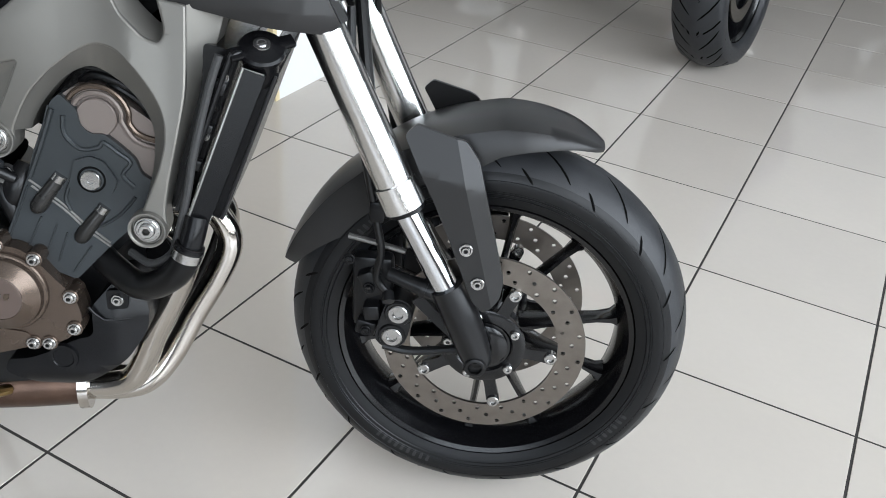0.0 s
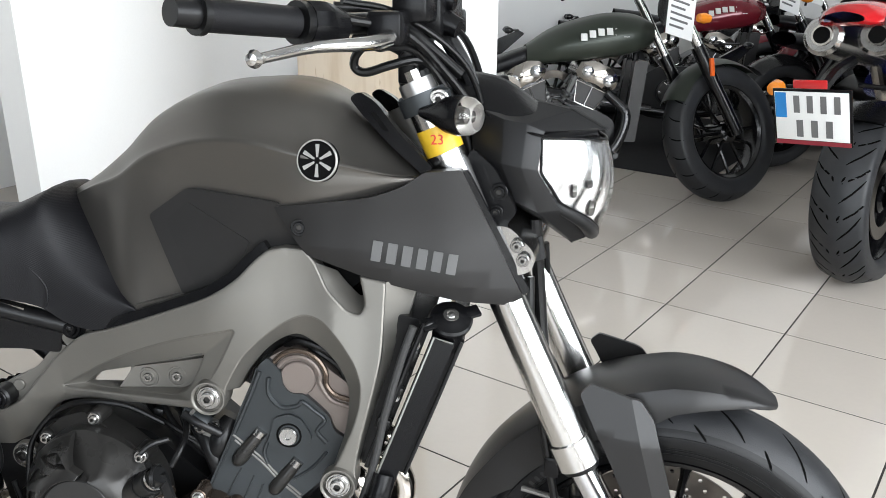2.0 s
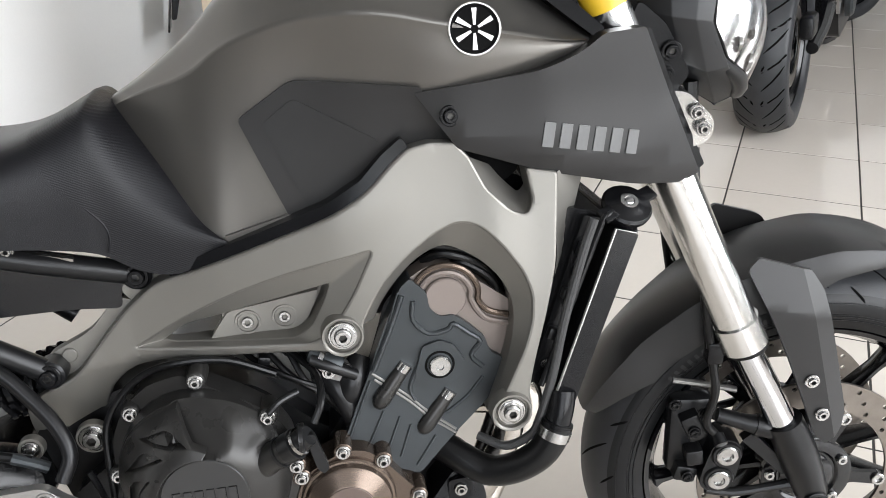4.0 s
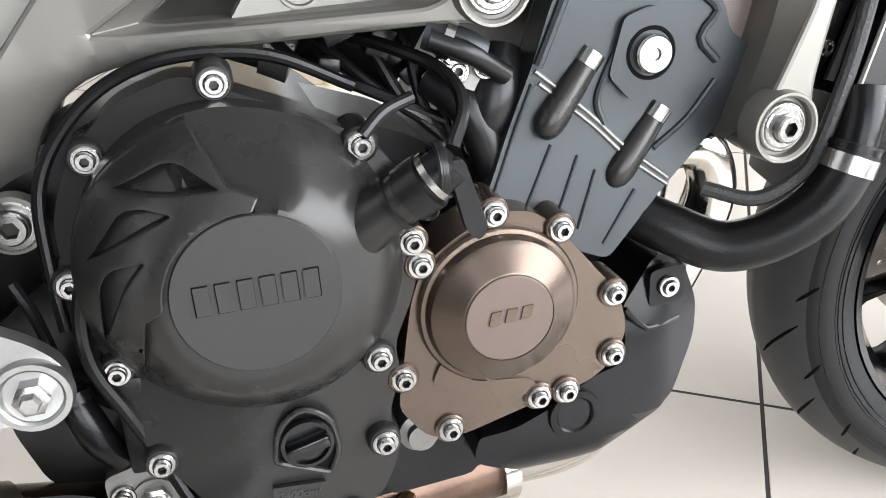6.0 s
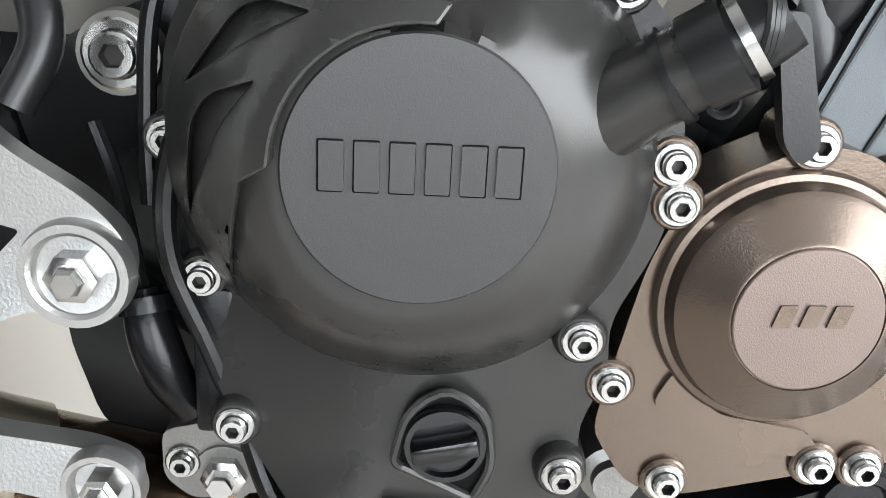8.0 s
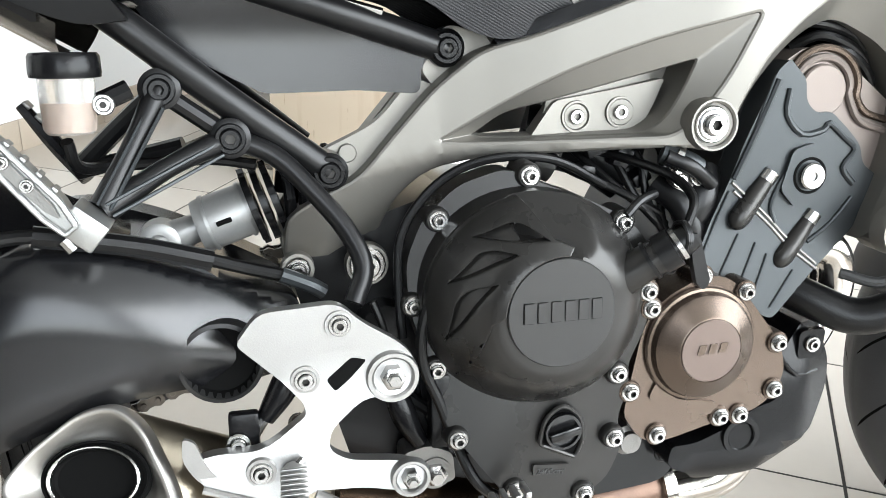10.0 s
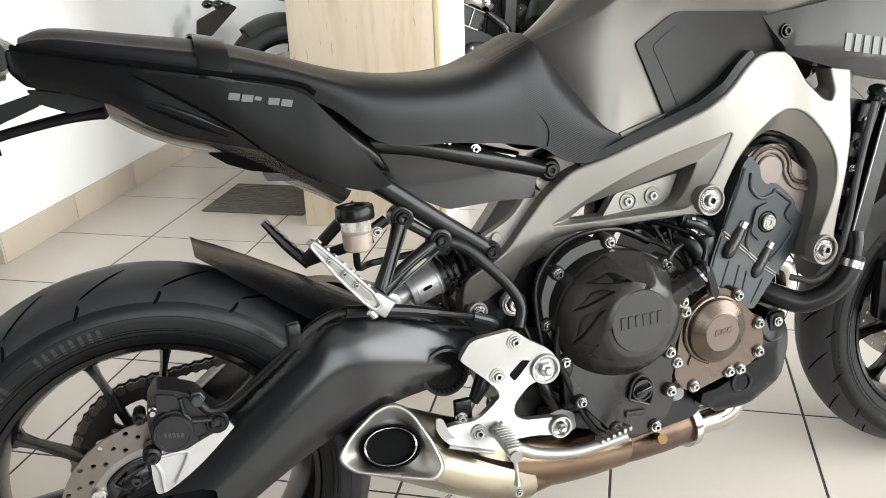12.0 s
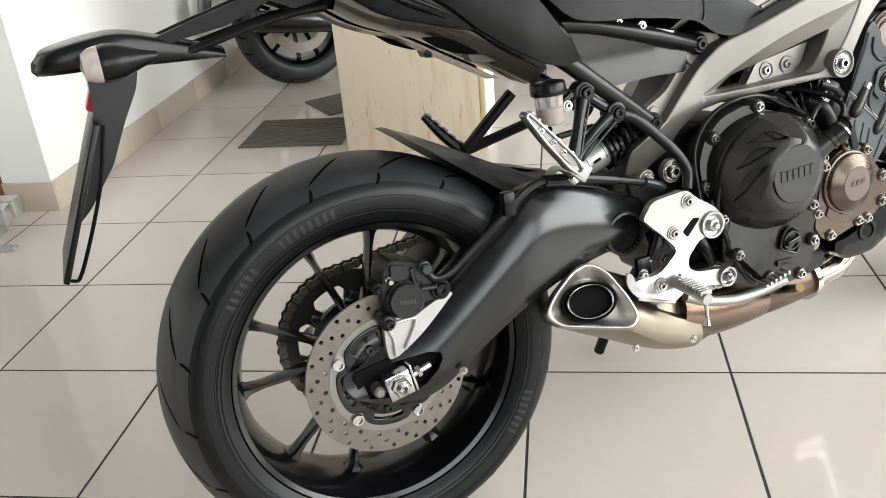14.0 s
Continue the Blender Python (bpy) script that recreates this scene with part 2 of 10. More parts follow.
def slab(poly, y0, y1, bevel=0.002, bm=None, r=0.004, hole=None):
    """An outline in x and z with rounded corners, between y0 (outside) and y1, with softened outer edges."""
    bm = bm or bmesh.new()
    pts = fillet(poly, r) if r else [p[:2] for p in poly]
    s = 1 if y1 > y0 else -1
    f = bm.faces.new([bm.verts.new((x, y0, z)) for x, z in pts])
    if bevel:
        outer = list(f.verts)
        bmesh.ops.inset_region(bm, faces=[f], thickness=bevel, use_even_offset=True)
        for v in outer:
            v.co.y = y0 + s * bevel
        rim = outer
    else:
        rim = list(f.verts)
    end = [bm.verts.new((v.co.x, y1, v.co.z)) for v in rim]
    for i in range(len(rim)):
        j = (i + 1) % len(rim)
        bm.faces.new((rim[i], rim[j], end[j], end[i]))
    bm.faces.new(end)
    return bm


def panel(poly, yf, depth, r=0.004, rc=0.006, step=0.03, side=-1, bm=None, back=True, cuts=()):
    """A shaped plate: an outline in x and z whose outer face lies at y = yf(x, z), with edges rounded by r and walls depth deep; cuts are lines along which the face may fold."""
    bm0 = bmesh.new()
    lay = bm0.verts.layers.float.new("drop")
    pts = fillet(poly, rc)
    f = bm0.faces.new([bm0.verts.new((x, 0, z)) for x, z in pts])
    for v in f.verts:
        v[lay] = r
    for share, drop in ((0.3, 0.35), (0.7, 0.0)):
        bmesh.ops.inset_region(bm0, faces=[f], thickness=r * share, use_even_offset=True)
        for v in f.verts:
            v[lay] = r * drop
    xs, zs = [p[0] for p in pts], [p[1] for p in pts]
    for lo, hi, no in ((min(xs), max(xs), (1, 0, 0)), (min(zs), max(zs), (0, 0, 1))):
        q = lo + step
        while q < hi - step * 0.3:
            bmesh.ops.bisect_plane(bm0, geom=bm0.verts[:] + bm0.edges[:] + bm0.faces[:], plane_co=(q, 0, q), plane_no=no, dist=1e-5)
            q += step
    for (ax, az), (bx, bz) in cuts:
        bmesh.ops.bisect_plane(bm0, geom=bm0.verts[:] + bm0.edges[:] + bm0.faces[:], plane_co=(ax, 0, az), plane_no=(bz - az, 0, ax - bx), dist=1e-5)
    bmesh.ops.triangulate(bm0, faces=[g for g in bm0.faces if len(g.verts) > 4])
    for v in bm0.verts:
        v.co.y = yf(v.co.x, v.co.z) - side * v[lay]
    edges = [e for e in bm0.edges if len(e.link_faces) == 1]
    ret = bmesh.ops.extrude_edge_only(bm0, edges=edges)
    nv = [g for g in ret["geom"] if isinstance(g, bmesh.types.BMVert)]
    for v in nv:
        v.co.y -= side * depth
    if back:
        ne = [g for g in ret["geom"] if isinstance(g, bmesh.types.BMEdge) and len(g.link_faces) == 1]
        bmesh.ops.holes_fill(bm0, edges=ne, sides=0)
    if bm is None:
        return bm0
    me = bpy.data.meshes.new("tmp")
    bm0.to_mesh(me); bm0.free()
    bm.from_mesh(me); bpy.data.meshes.remove(me)
    return bm


def offset2d(pts, d):
    """A closed outline moved inwards by d (outwards where d is negative)."""
    v = [Vector(p) for p in pts]
    n = len(v)
    area = sum(v[i].x * v[(i + 1) % n].y - v[(i + 1) % n].x * v[i].y for i in range(n))
    out = []
    for i in range(n):
        a, b = (v[i] - v[i - 1]).normalized(), (v[(i + 1) % n] - v[i]).normalized()
        m = Vector((-a.y - b.y, a.x + b.x))
        if m.length < 1e-6:
            m = Vector((-a.y, a.x))
        m = m.normalized() * (1 if area > 0 else -1)
        k = max(0.55, abs(m.dot(Vector((-a.y, a.x)))))
        out.append(v[i] + m * d / k)
    return [(p.x, p.y) for p in out]


def holed_panel(poly, hole, yf, depth, r=0.004, rc=0.006, step=0.014, side=-1):
    """Like panel(), with openings cut through it; all rims are chamfered by r."""
    holes = hole if isinstance(hole[0][0], (tuple, list)) else [hole]
    bm = bmesh.new()
    lay = bm.verts.layers.float.new("drop")
    o = fillet(poly, rc)
    rims = [[(o, r), (offset2d(o, r * 0.3), r * 0.3), (offset2d(o, r), 0.0)]]
    for h in (fillet(q, 0.004) for q in holes):
        rims.append([(offset2d(h, -r), 0.0), (offset2d(h, -r * 0.3), r * 0.3), (h, r)])
    for rim in rims:
        loops = []
        for pts, drop in rim:
            vs = [bm.verts.new((x, 0, z)) for x, z in pts]
            for v in vs:
                v[lay] = drop
            loops.append(vs)
        for a, b in zip(loops, loops[1:]):
            for i in range(len(a)):
                j = (i + 1) % len(a)
                bm.faces.new((a[i], a[j], b[j], b[i]))
    rim = [e for e in bm.edges if len(e.link_faces) == 1 and all(v[lay] == 0.0 for v in e.verts)]
    bmesh.ops.triangle_fill(bm, use_beauty=True, use_dissolve=False, edges=rim)
    xs, zs = [p[0] for p in o], [p[1] for p in o]
    for lo, hi, no in ((min(xs), max(xs), (1, 0, 0)), (min(zs), max(zs), (0, 0, 1))):
        q = lo + step
        while q < hi - step * 0.3:
            bmesh.ops.bisect_plane(bm, geom=bm.verts[:] + bm.edges[:] + bm.faces[:], plane_co=(q, 0, q), plane_no=no, dist=1e-5)
            q += step
    for v in bm.verts:
        v.co.y = yf(v.co.x, v.co.z) - side * v[lay]
    ret = bmesh.ops.extrude_edge_only(bm, edges=[e for e in bm.edges if len(e.link_faces) == 1])
    for v in ret["geom"]:
        if isinstance(v, bmesh.types.BMVert):
            v.co.y -= side * depth
    return bm


def loft(sections, k=5, n=5, mirror=True, caps=True):
    """Skin through sections (x, [(y, z), ...]) from the top's middle to the lower edge, mirrored to the other side."""
    prof = [[Vector((x, y, z)) for x, y, z in (tuple(v) for v in crom([(x, *p) for p in pr], k))] for x, pr in sections]
    rows = [crom([pr[j] for pr in prof], n) for j in range(len(prof[0]))]
    bm = bmesh.new()
    for s in ((1, -1) if mirror else (1,)):
        g = [[bm.verts.new((v.x, v.y * s, v.z)) for v in row] for row in rows]
        for a, b in zip(g, g[1:]):
            for i in range(len(a) - 1):
                bm.faces.new((a[i], a[i + 1], b[i + 1], b[i]))
    bmesh.ops.remove_doubles(bm, verts=bm.verts, dist=1e-5)
    return bm


def box(x0, x1, y0, y1, z0, z1, bm=None, bevel=0.0):
    own = bmesh.new()
    bmesh.ops.create_cube(own, size=1)
    for v in own.verts:
        v.co = Vector(((x0 + x1) / 2 + v.co.x * (x1 - x0), (y0 + y1) / 2 + v.co.y * (y1 - y0), (z0 + z1) / 2 + v.co.z * (z1 - z0)))
    if bevel:
        bmesh.ops.bevel(own, geom=own.edges[:], offset=bevel, segments=2, affect="EDGES", profile=0.5)
    if bm is None:
        return own
    me = bpy.data.meshes.new("tmp")
    own.to_mesh(me); own.free()
    bm.from_mesh(me); bpy.data.meshes.remove(me)
    return bm


def lerp(x, table):
    """Straight interpolation in a table of (x, value)."""
    if x <= table[0][0]:
        return table[0][1]
    for (a, u), (b, v) in zip(table, table[1:]):
        if x <= b:
            return u + (v - u) * (x - a) / (b - a)
    return table[-1][1]


def bolt_mesh(r=0.007, head=0.006, flange=True, mat_=None, socket=True, n=18):
    """A flanged screw that points to -y; its sunk six-sided socket is coloured darker for shade."""
    p = []
    if flange:
        p += [(r * 1.58, 0.0), (r * 1.58, -0.0012), (r * 1.45, -0.0020), (r * 1.12, -0.0020)]
    p += [(r * 1.02, -0.0012), (r * 1.02, -head + 0.0010), (r * 0.90, -head)]
    bm = lathe(p, n=n)
    rim = [v for v in bm.verts if abs(v.co.y + head) < 1e-6]
    if not socket:
        bm.faces.new(rim)
        return mesh_of("bolt", bm, mat_ or STEEL, 0.5)
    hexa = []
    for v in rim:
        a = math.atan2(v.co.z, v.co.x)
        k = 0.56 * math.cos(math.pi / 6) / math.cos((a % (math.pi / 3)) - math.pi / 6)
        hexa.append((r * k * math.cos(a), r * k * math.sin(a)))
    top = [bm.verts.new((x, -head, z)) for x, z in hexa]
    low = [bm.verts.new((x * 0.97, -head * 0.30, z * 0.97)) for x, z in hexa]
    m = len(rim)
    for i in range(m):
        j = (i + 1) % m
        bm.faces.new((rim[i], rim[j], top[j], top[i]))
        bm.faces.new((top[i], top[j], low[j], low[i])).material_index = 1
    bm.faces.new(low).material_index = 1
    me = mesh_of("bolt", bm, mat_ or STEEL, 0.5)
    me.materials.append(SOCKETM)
    return me


def text_mesh(body, size, depth=0.0003):
    """Plain lettering as a mesh that stands in x and z and faces -y."""
    cu = bpy.data.curves.new("lettering", "FONT")
    cu.body, cu.size, cu.extrude = body, size, depth
    ob = bpy.data.objects.new("lettering", cu)
    scene.collection.objects.link(ob)
    me = bpy.data.meshes.new_from_object(ob.evaluated_get(bpy.context.evaluated_depsgraph_get()))
    bpy.data.objects.remove(ob)
    bm = bmesh.new()
    bm.from_mesh(me)
    bpy.data.meshes.remove(me)
    bmesh.ops.transform(bm, matrix=Matrix.Rotation(radians(90), 4, "X"), verts=bm.verts)
    return bm

# ---------------------------------------------------------------- room
WALL = mat("white_wall_paint", (0.80, 0.80, 0.79), 0.75, 0, 0.02, 2.5, 0.15, 160, fine=0.02)
# Ceiling and both window walls stay out of view, darkened to raise contrast.
CEIL = mat("ceiling_paint", (0.34, 0.34, 0.335), 0.8, 0, 0.02, 2, fine=0.02)
GREYWALL = mat("unseen_dark_wall_paint", (0.075, 0.075, 0.078), 0.7, 0, 0.05, 3, 0.1, 160, fine=0.02)
GROUT = mat("grey_grout", (0.030, 0.027, 0.024), 0.8, 0, 0.35, 14)
TILE_B = mat("glazed_skirting_tile", (0.50, 0.43, 0.35), 0.22, 0, 0.06, 9)
WOOD = mat("varnished_brown_wood", (0.24, 0.10, 0.035), 0.35, 0, 0.3, 12)
ALU = mat("brushed_aluminium", (0.72, 0.72, 0.72), 0.32, 1.0, 0.05, 20, 0.1, 500)
MATM = mat("grey_ribbed_mat", (0.12, 0.11, 0.095), 0.9, 0, 0.3, 30, 0.8, 400)
PAVE = mat("outside_paving", (0.42, 0.40, 0.37), 0.8, 0, 0.15, 3)


def tile_material():
    m = mat("glazed_beige_floor_tile", (0.53, 0.486, 0.432), 0.08, 0, 0.035, 5, 0.04, 60, rvar=0.35, fine=0.02)
    nt = m.node_tree
    info = nt.nodes.new("ShaderNodeObjectInfo")
    k = nt.nodes.new("ShaderNodeMapRange")
    k.inputs["To Min"].default_value, k.inputs["To Max"].default_value = 0.965, 1.03
    nt.links.new(info.outputs["Random"], k.inputs["Value"])
    hsv = next(n for n in nt.nodes if n.type == "HUE_SAT")
    mul = nt.nodes.new("ShaderNodeMath"); mul.operation = "MULTIPLY"
    src = hsv.inputs["Value"].links[0].from_socket
    nt.links.new(src, mul.inputs[0]); nt.links.new(k.outputs["Result"], mul.inputs[1])
    nt.links.new(mul.outputs[0], hsv.inputs["Value"])
    return m


def travertine():
    m = mat("travertine", (0.62, 0.50, 0.36), 0.38, 0, 0.08, 10, 0.1, 300)
    nt = m.node_tree
    tc = nt.nodes.new("ShaderNodeTexCoord")
    mp = nt.nodes.new("ShaderNodeMapping"); mp.inputs["Scale"].default_value = (26, 26, 3.0)
    n = nt.nodes.new("ShaderNodeTexNoise"); n.inputs["Scale"].default_value, n.inputs["Detail"].default_value = 1.0, 8
    rp = nt.nodes.new("ShaderNodeValToRGB")
    rp.color_ramp.elements[0].position, rp.color_ramp.elements[0].color = 0.30, (0.58, 0.47, 0.34, 1)
    rp.color_ramp.elements[1].position, rp.color_ramp.elements[1].color = 0.50, (0.67, 0.57, 0.445, 1)
    pits = nt.nodes.new("ShaderNodeTexNoise"); pits.inputs["Scale"].default_value, pits.inputs["Detail"].default_value = 3.2, 6
    pr = nt.nodes.new("ShaderNodeValToRGB")
    pr.color_ramp.elements[0].position, pr.color_ramp.elements[0].color = 0.29, (0.66, 0.56, 0.44, 1)
    pr.color_ramp.elements[1].position, pr.color_ramp.elements[1].color = 0.36, (1, 1, 1, 1)
    mx = nt.nodes.new("ShaderNodeMix"); mx.data_type, mx.blend_type = "RGBA", "MULTIPLY"
    mx.inputs["Factor"].default_value = 1.0
    nt.links.new(tc.outputs["Object"], mp.inputs["Vector"])
    nt.links.new(mp.outputs["Vector"], n.inputs["Vector"])
    nt.links.new(mp.outputs["Vector"], pits.inputs["Vector"])
    nt.links.new(n.outputs["Fac"], rp.inputs["Fac"]); nt.links.new(pits.outputs["Fac"], pr.inputs["Fac"])
    nt.links.new(rp.outputs["Color"], mx.inputs["A"]); nt.links.new(pr.outputs["Color"], mx.inputs["B"])
    nt.links.new(mx.outputs["Result"], nt.nodes["Principled BSDF"].inputs["Base Color"])
    return m


TILE = tile_material()
TRAV = travertine()


def setting(name, bm, material, label, category):
    ob = part(name, bm, material, None, label, m=ROOM)
    return tagged(ob, label, category, kind="structure")


floor = setting("floor", box(A0 - 0.3, A1 + 0.3, B0 - 0.3, B1 + 0.3, -0.12, -0.0010), GROUT, "beige glazed tile floor with dark grey joints", "floor")
setting("ceiling", box(A0 - 0.3, A1 + 0.3, B0 - 0.3, B1 + 0.3, H, H + 0.15), CEIL, "unseen ceiling, greyed to cut bounced light", "ceiling")
setting("ground", box(-40, 40, -40, 40, -0.3, -0.13), PAVE, "grey paving outside the shop", "ground")


def wall_with_opening(name, along, fixed, lo, hi, op, label):
    """A wall 0.25 thick on the line a or b = fixed, with one window opening (from, to, sill, head)."""
    f0, f1 = fixed
    bm = bmesh.new()
    for u0, u1, z0, z1 in ((lo, op[0], 0, H), (op[1], hi, 0, H), (op[0], op[1], 0, op[2]), (op[0], op[1], op[3], H)):
        if along == "a":
            box(u0, u1, f0, f1, z0, z1, bm)
        else:
            box(f0, f1, u0, u1, z0, z1, bm)
    return setting(name, bm, GREYWALL, label, "wall")


wall_with_opening("wall_front", "a", (B0 - 0.25, B0), A0 - 0.25, A1 + 0.25, WIN_B, "unseen wall kept dark for contrast, with an assumed shop window")
wall_with_opening("wall_east", "b", (A1, A1 + 0.25), B0, B1, WIN_A, "unseen side wall kept dark for contrast, with a shop window")
setting("wall_back", box(A0 - 0.25, A1 + 0.25, B1, B1 + 0.25, 0, H), WALL, "white painted back wall", "wall")
setting("wall_west", box(A0 - 0.25, A0, B0, B1, 0, H), WALL, "white painted wall behind the doorway", "wall")
# the white wall beside the parked motorcycles, with a free end
WA, WB = -1.965, 0.918
setting("wall_side", box(WA - 0.17, WA, WB, B1, 0, H), WALL, "smooth white painted wall with a free end", "wall")


def window_frame(name, along, fixed, op, n):
    ob = new(name)
    ob.matrix_basis = ROOM
    tagged(ob, "unseen shop window with grey aluminium frame", "window", kind="structure")
    w = (op[1] - op[0]) / n
    for i in range(n + 1):
        u = op[0] + i * w
        a = (u - 0.03, u + 0.03, fixed - 0.03, fixed + 0.03)
        bm = box(*a, op[2], op[3]) if along == "a" else box(a[2], a[3], a[0], a[1], op[2], op[3])
        part("window_frame", bm, ALU, ob)
    return ob


window_frame("window_1", "a", B0 - 0.14, WIN_B, 5)
window_frame("window_2", "b", A1 + 0.14, WIN_A, 6)

# skirting tiles along the white wall and round its end
skirt = new("baseboard")
skirt.matrix_basis = ROOM
tagged(skirt, "beige glazed tile skirting on the white wall", "baseboard", kind="structure")
b = WB
while b < B1 - 0.05:
    part("skirting_tile", box(WA, WA + 0.009, b + 0.001, min(b + 0.398, B1), 0.0, 0.1, bevel=0.0015), TILE_B, skirt)
    b += 0.4
part("skirting_tile", box(WA - 0.17, WA + 0.009, WB - 0.009, WB - 0.0005, 0.0, 0.1, bevel=0.0015), TILE_B, skirt)

# stone-clad pillar
PA0, PA1, PB0, PB1 = -1.092, -0.587, 1.372, 1.80
pillar = setting("pillar", box(PA0 + 0.02, PA1 - 0.004, PB0 + 0.02, PB1, 0, H), WALL, "pillar clad in beige travertine, with a white side", "pillar")
part("stone_slab", box(PA0, PA1 - 0.02, PB0, PB0 + 0.0195, 0, 1.6, bevel=0.002), TRAV, pillar, "beige travertine slab")
part("stone_slab", box(PA0, PA1 - 0.02, PB0, PB0 + 0.0195, 1.603, H, bevel=0.002), TRAV, pillar, "beige travertine slab")
part("stone_slab", box(PA0, PA0 + 0.0195, PB0 + 0.021, PB1, 0, H, bevel=0.002), TRAV, pillar, "beige travertine slab")
part("edge_strip", box(PA1 - 0.019, PA1, PB0 - 0.002, PB0 + 0.019, 0, H, bevel=0.003), mat("pale_yellow_trim", (0.72, 0.60, 0.36), 0.35), pillar, "pale yellow corner strip")

# wooden door frame beyond the wall's end
door = new("door_1")
door.matrix_basis = ROOM
tagged(door, "brown varnished wooden door frame", "door frame", kind="structure")
part("door_post", box(-2.242, -2.138, 0.99, 1.08, 0, 2.15, bevel=0.006), WOOD, door)
part("door_post", box(-3.16, -3.06, 0.99, 1.08, 0, 2.15, bevel=0.006), WOOD, door)
part("door_head", box(-3.16, -2.138, 0.99, 1.08, 2.152, 2.25, bevel=0.006), WOOD, door)

# ---------------------------------------------------------------- the grey naked motorcycle
# built upright in its own axes: x ahead, y to its left, z up; then leaned on its side stand
bike = new("motorcycle")
bike.matrix_basis = pose(0.012, -0.08, 0, -8.5, 0, 2.4)
tagged(bike, "matt grey naked motorcycle leaning on its side stand on the tiles", "motorcycle")
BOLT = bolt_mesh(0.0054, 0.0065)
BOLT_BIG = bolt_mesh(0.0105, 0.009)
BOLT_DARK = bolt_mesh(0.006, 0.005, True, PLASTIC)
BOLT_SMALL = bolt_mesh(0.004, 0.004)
STEER = Matrix.Translation((1.43, 0, 0.31)) @ Matrix.Rotation(radians(-10), 4, Vector((-math.sin(radians(25)), 0, math.cos(radians(25))))) @ Matrix.Translation((-1.43, 0, -0.31))


def P(name, bm, material, parent=None, label="", sharp=0.62, steer=False):
    if steer:
        bmesh.ops.transform(bm, matrix=STEER, verts=bm.verts)
    return part(name, bm, material, parent or bike, label, sharp)


def screw(x, y, z, me=None, parent=None, name="bolt", steer=False, s=1.0, label="", turn=None):
    m = Matrix.Translation((x, y, z)) @ Matrix.Diagonal((s, s, s, 1))
    if turn:
        m = Matrix.Translation((x, y, z)) @ turn @ Matrix.Diagonal((s, s, s, 1))
    if steer:
        m = STEER @ m
    return shared(name, me or BOLT, parent or bike, m, label)


def ring_boss(x, y, z, r0, r1, depth, material, name, parent, steer=False):
    """A round boss with a sunk seat for a screw."""
    bm = lathe([(r1 * 1.06, depth), (r1 * 1.03, 0.002), (r1, 0), (min(r0 * 1.1, (r0 + r1) / 2), 0), (r0, 0.0015), (r0 * 0.98, 0.009), (0.0002, 0.009)], (x, y, z), n=28)
    return P(name, bm, material, parent, steer=steer)


# ---- wheels
def tyre_profile(R, w):
    h = [(0.2215, 0.43), (0.238, 0.485), (0.2215 + (R - 0.2215) * 0.45, 0.5), (R - (R - 0.2215) * 0.36, 0.455), (R - (R - 0.2215) * 0.17, 0.33), (R - (R - 0.2215) * 0.05, 0.17), (R, 0)]
    c = crom([(r, -y * w, 0) for r, y in h], 4)
    half = [(v.x, v.y) for v in c]
    return half + [(r, -y) for r, y in half[-2::-1]], half


def groove_strip(bm, half, cx, cz, a_list, s_list, width):
    """A narrow strip that lies on the tyre's skin: angles and positions across (0 lower edge, 1 crown, 2 other side)."""
    def skin(a, s):
        side = 1 if s <= 1 else -1
        q = (s if s <= 1 else 2 - s) * (len(half) - 1)
        i = min(int(q), len(half) - 2)
        f = q - i
        r = half[i][0] * (1 - f) + half[i + 1][0] * f + 0.0004
        y = (half[i][1] * (1 - f) + half[i + 1][1] * f) * side
        y += -0.0004 * side if s < 0.75 else 0
        return Vector((cx + r * math.cos(a), y, cz + r * math.sin(a)))
    pts = [skin(a, s) for a, s in zip(a_list, s_list)]
    nrm = [(skin(a + 0.01, s) - p).cross(skin(a, s + 0.02) - p).normalized() for p, a, s in zip(pts, a_list, s_list)]
    vs = []
    for i, p in enumerate(pts):
        d = (pts[min(i + 1, len(pts) - 1)] - pts[max(0, i - 1)]).normalized()
        w = d.cross(nrm[i]).normalized() * width * (0.35 if i in (0, len(pts) - 1) else 1)
        vs.append((bm.verts.new(p + w), bm.verts.new(p - w)))
    for (a, b), (c, d) in zip(vs, vs[1:]):
        bm.faces.new((a, b, d, c))


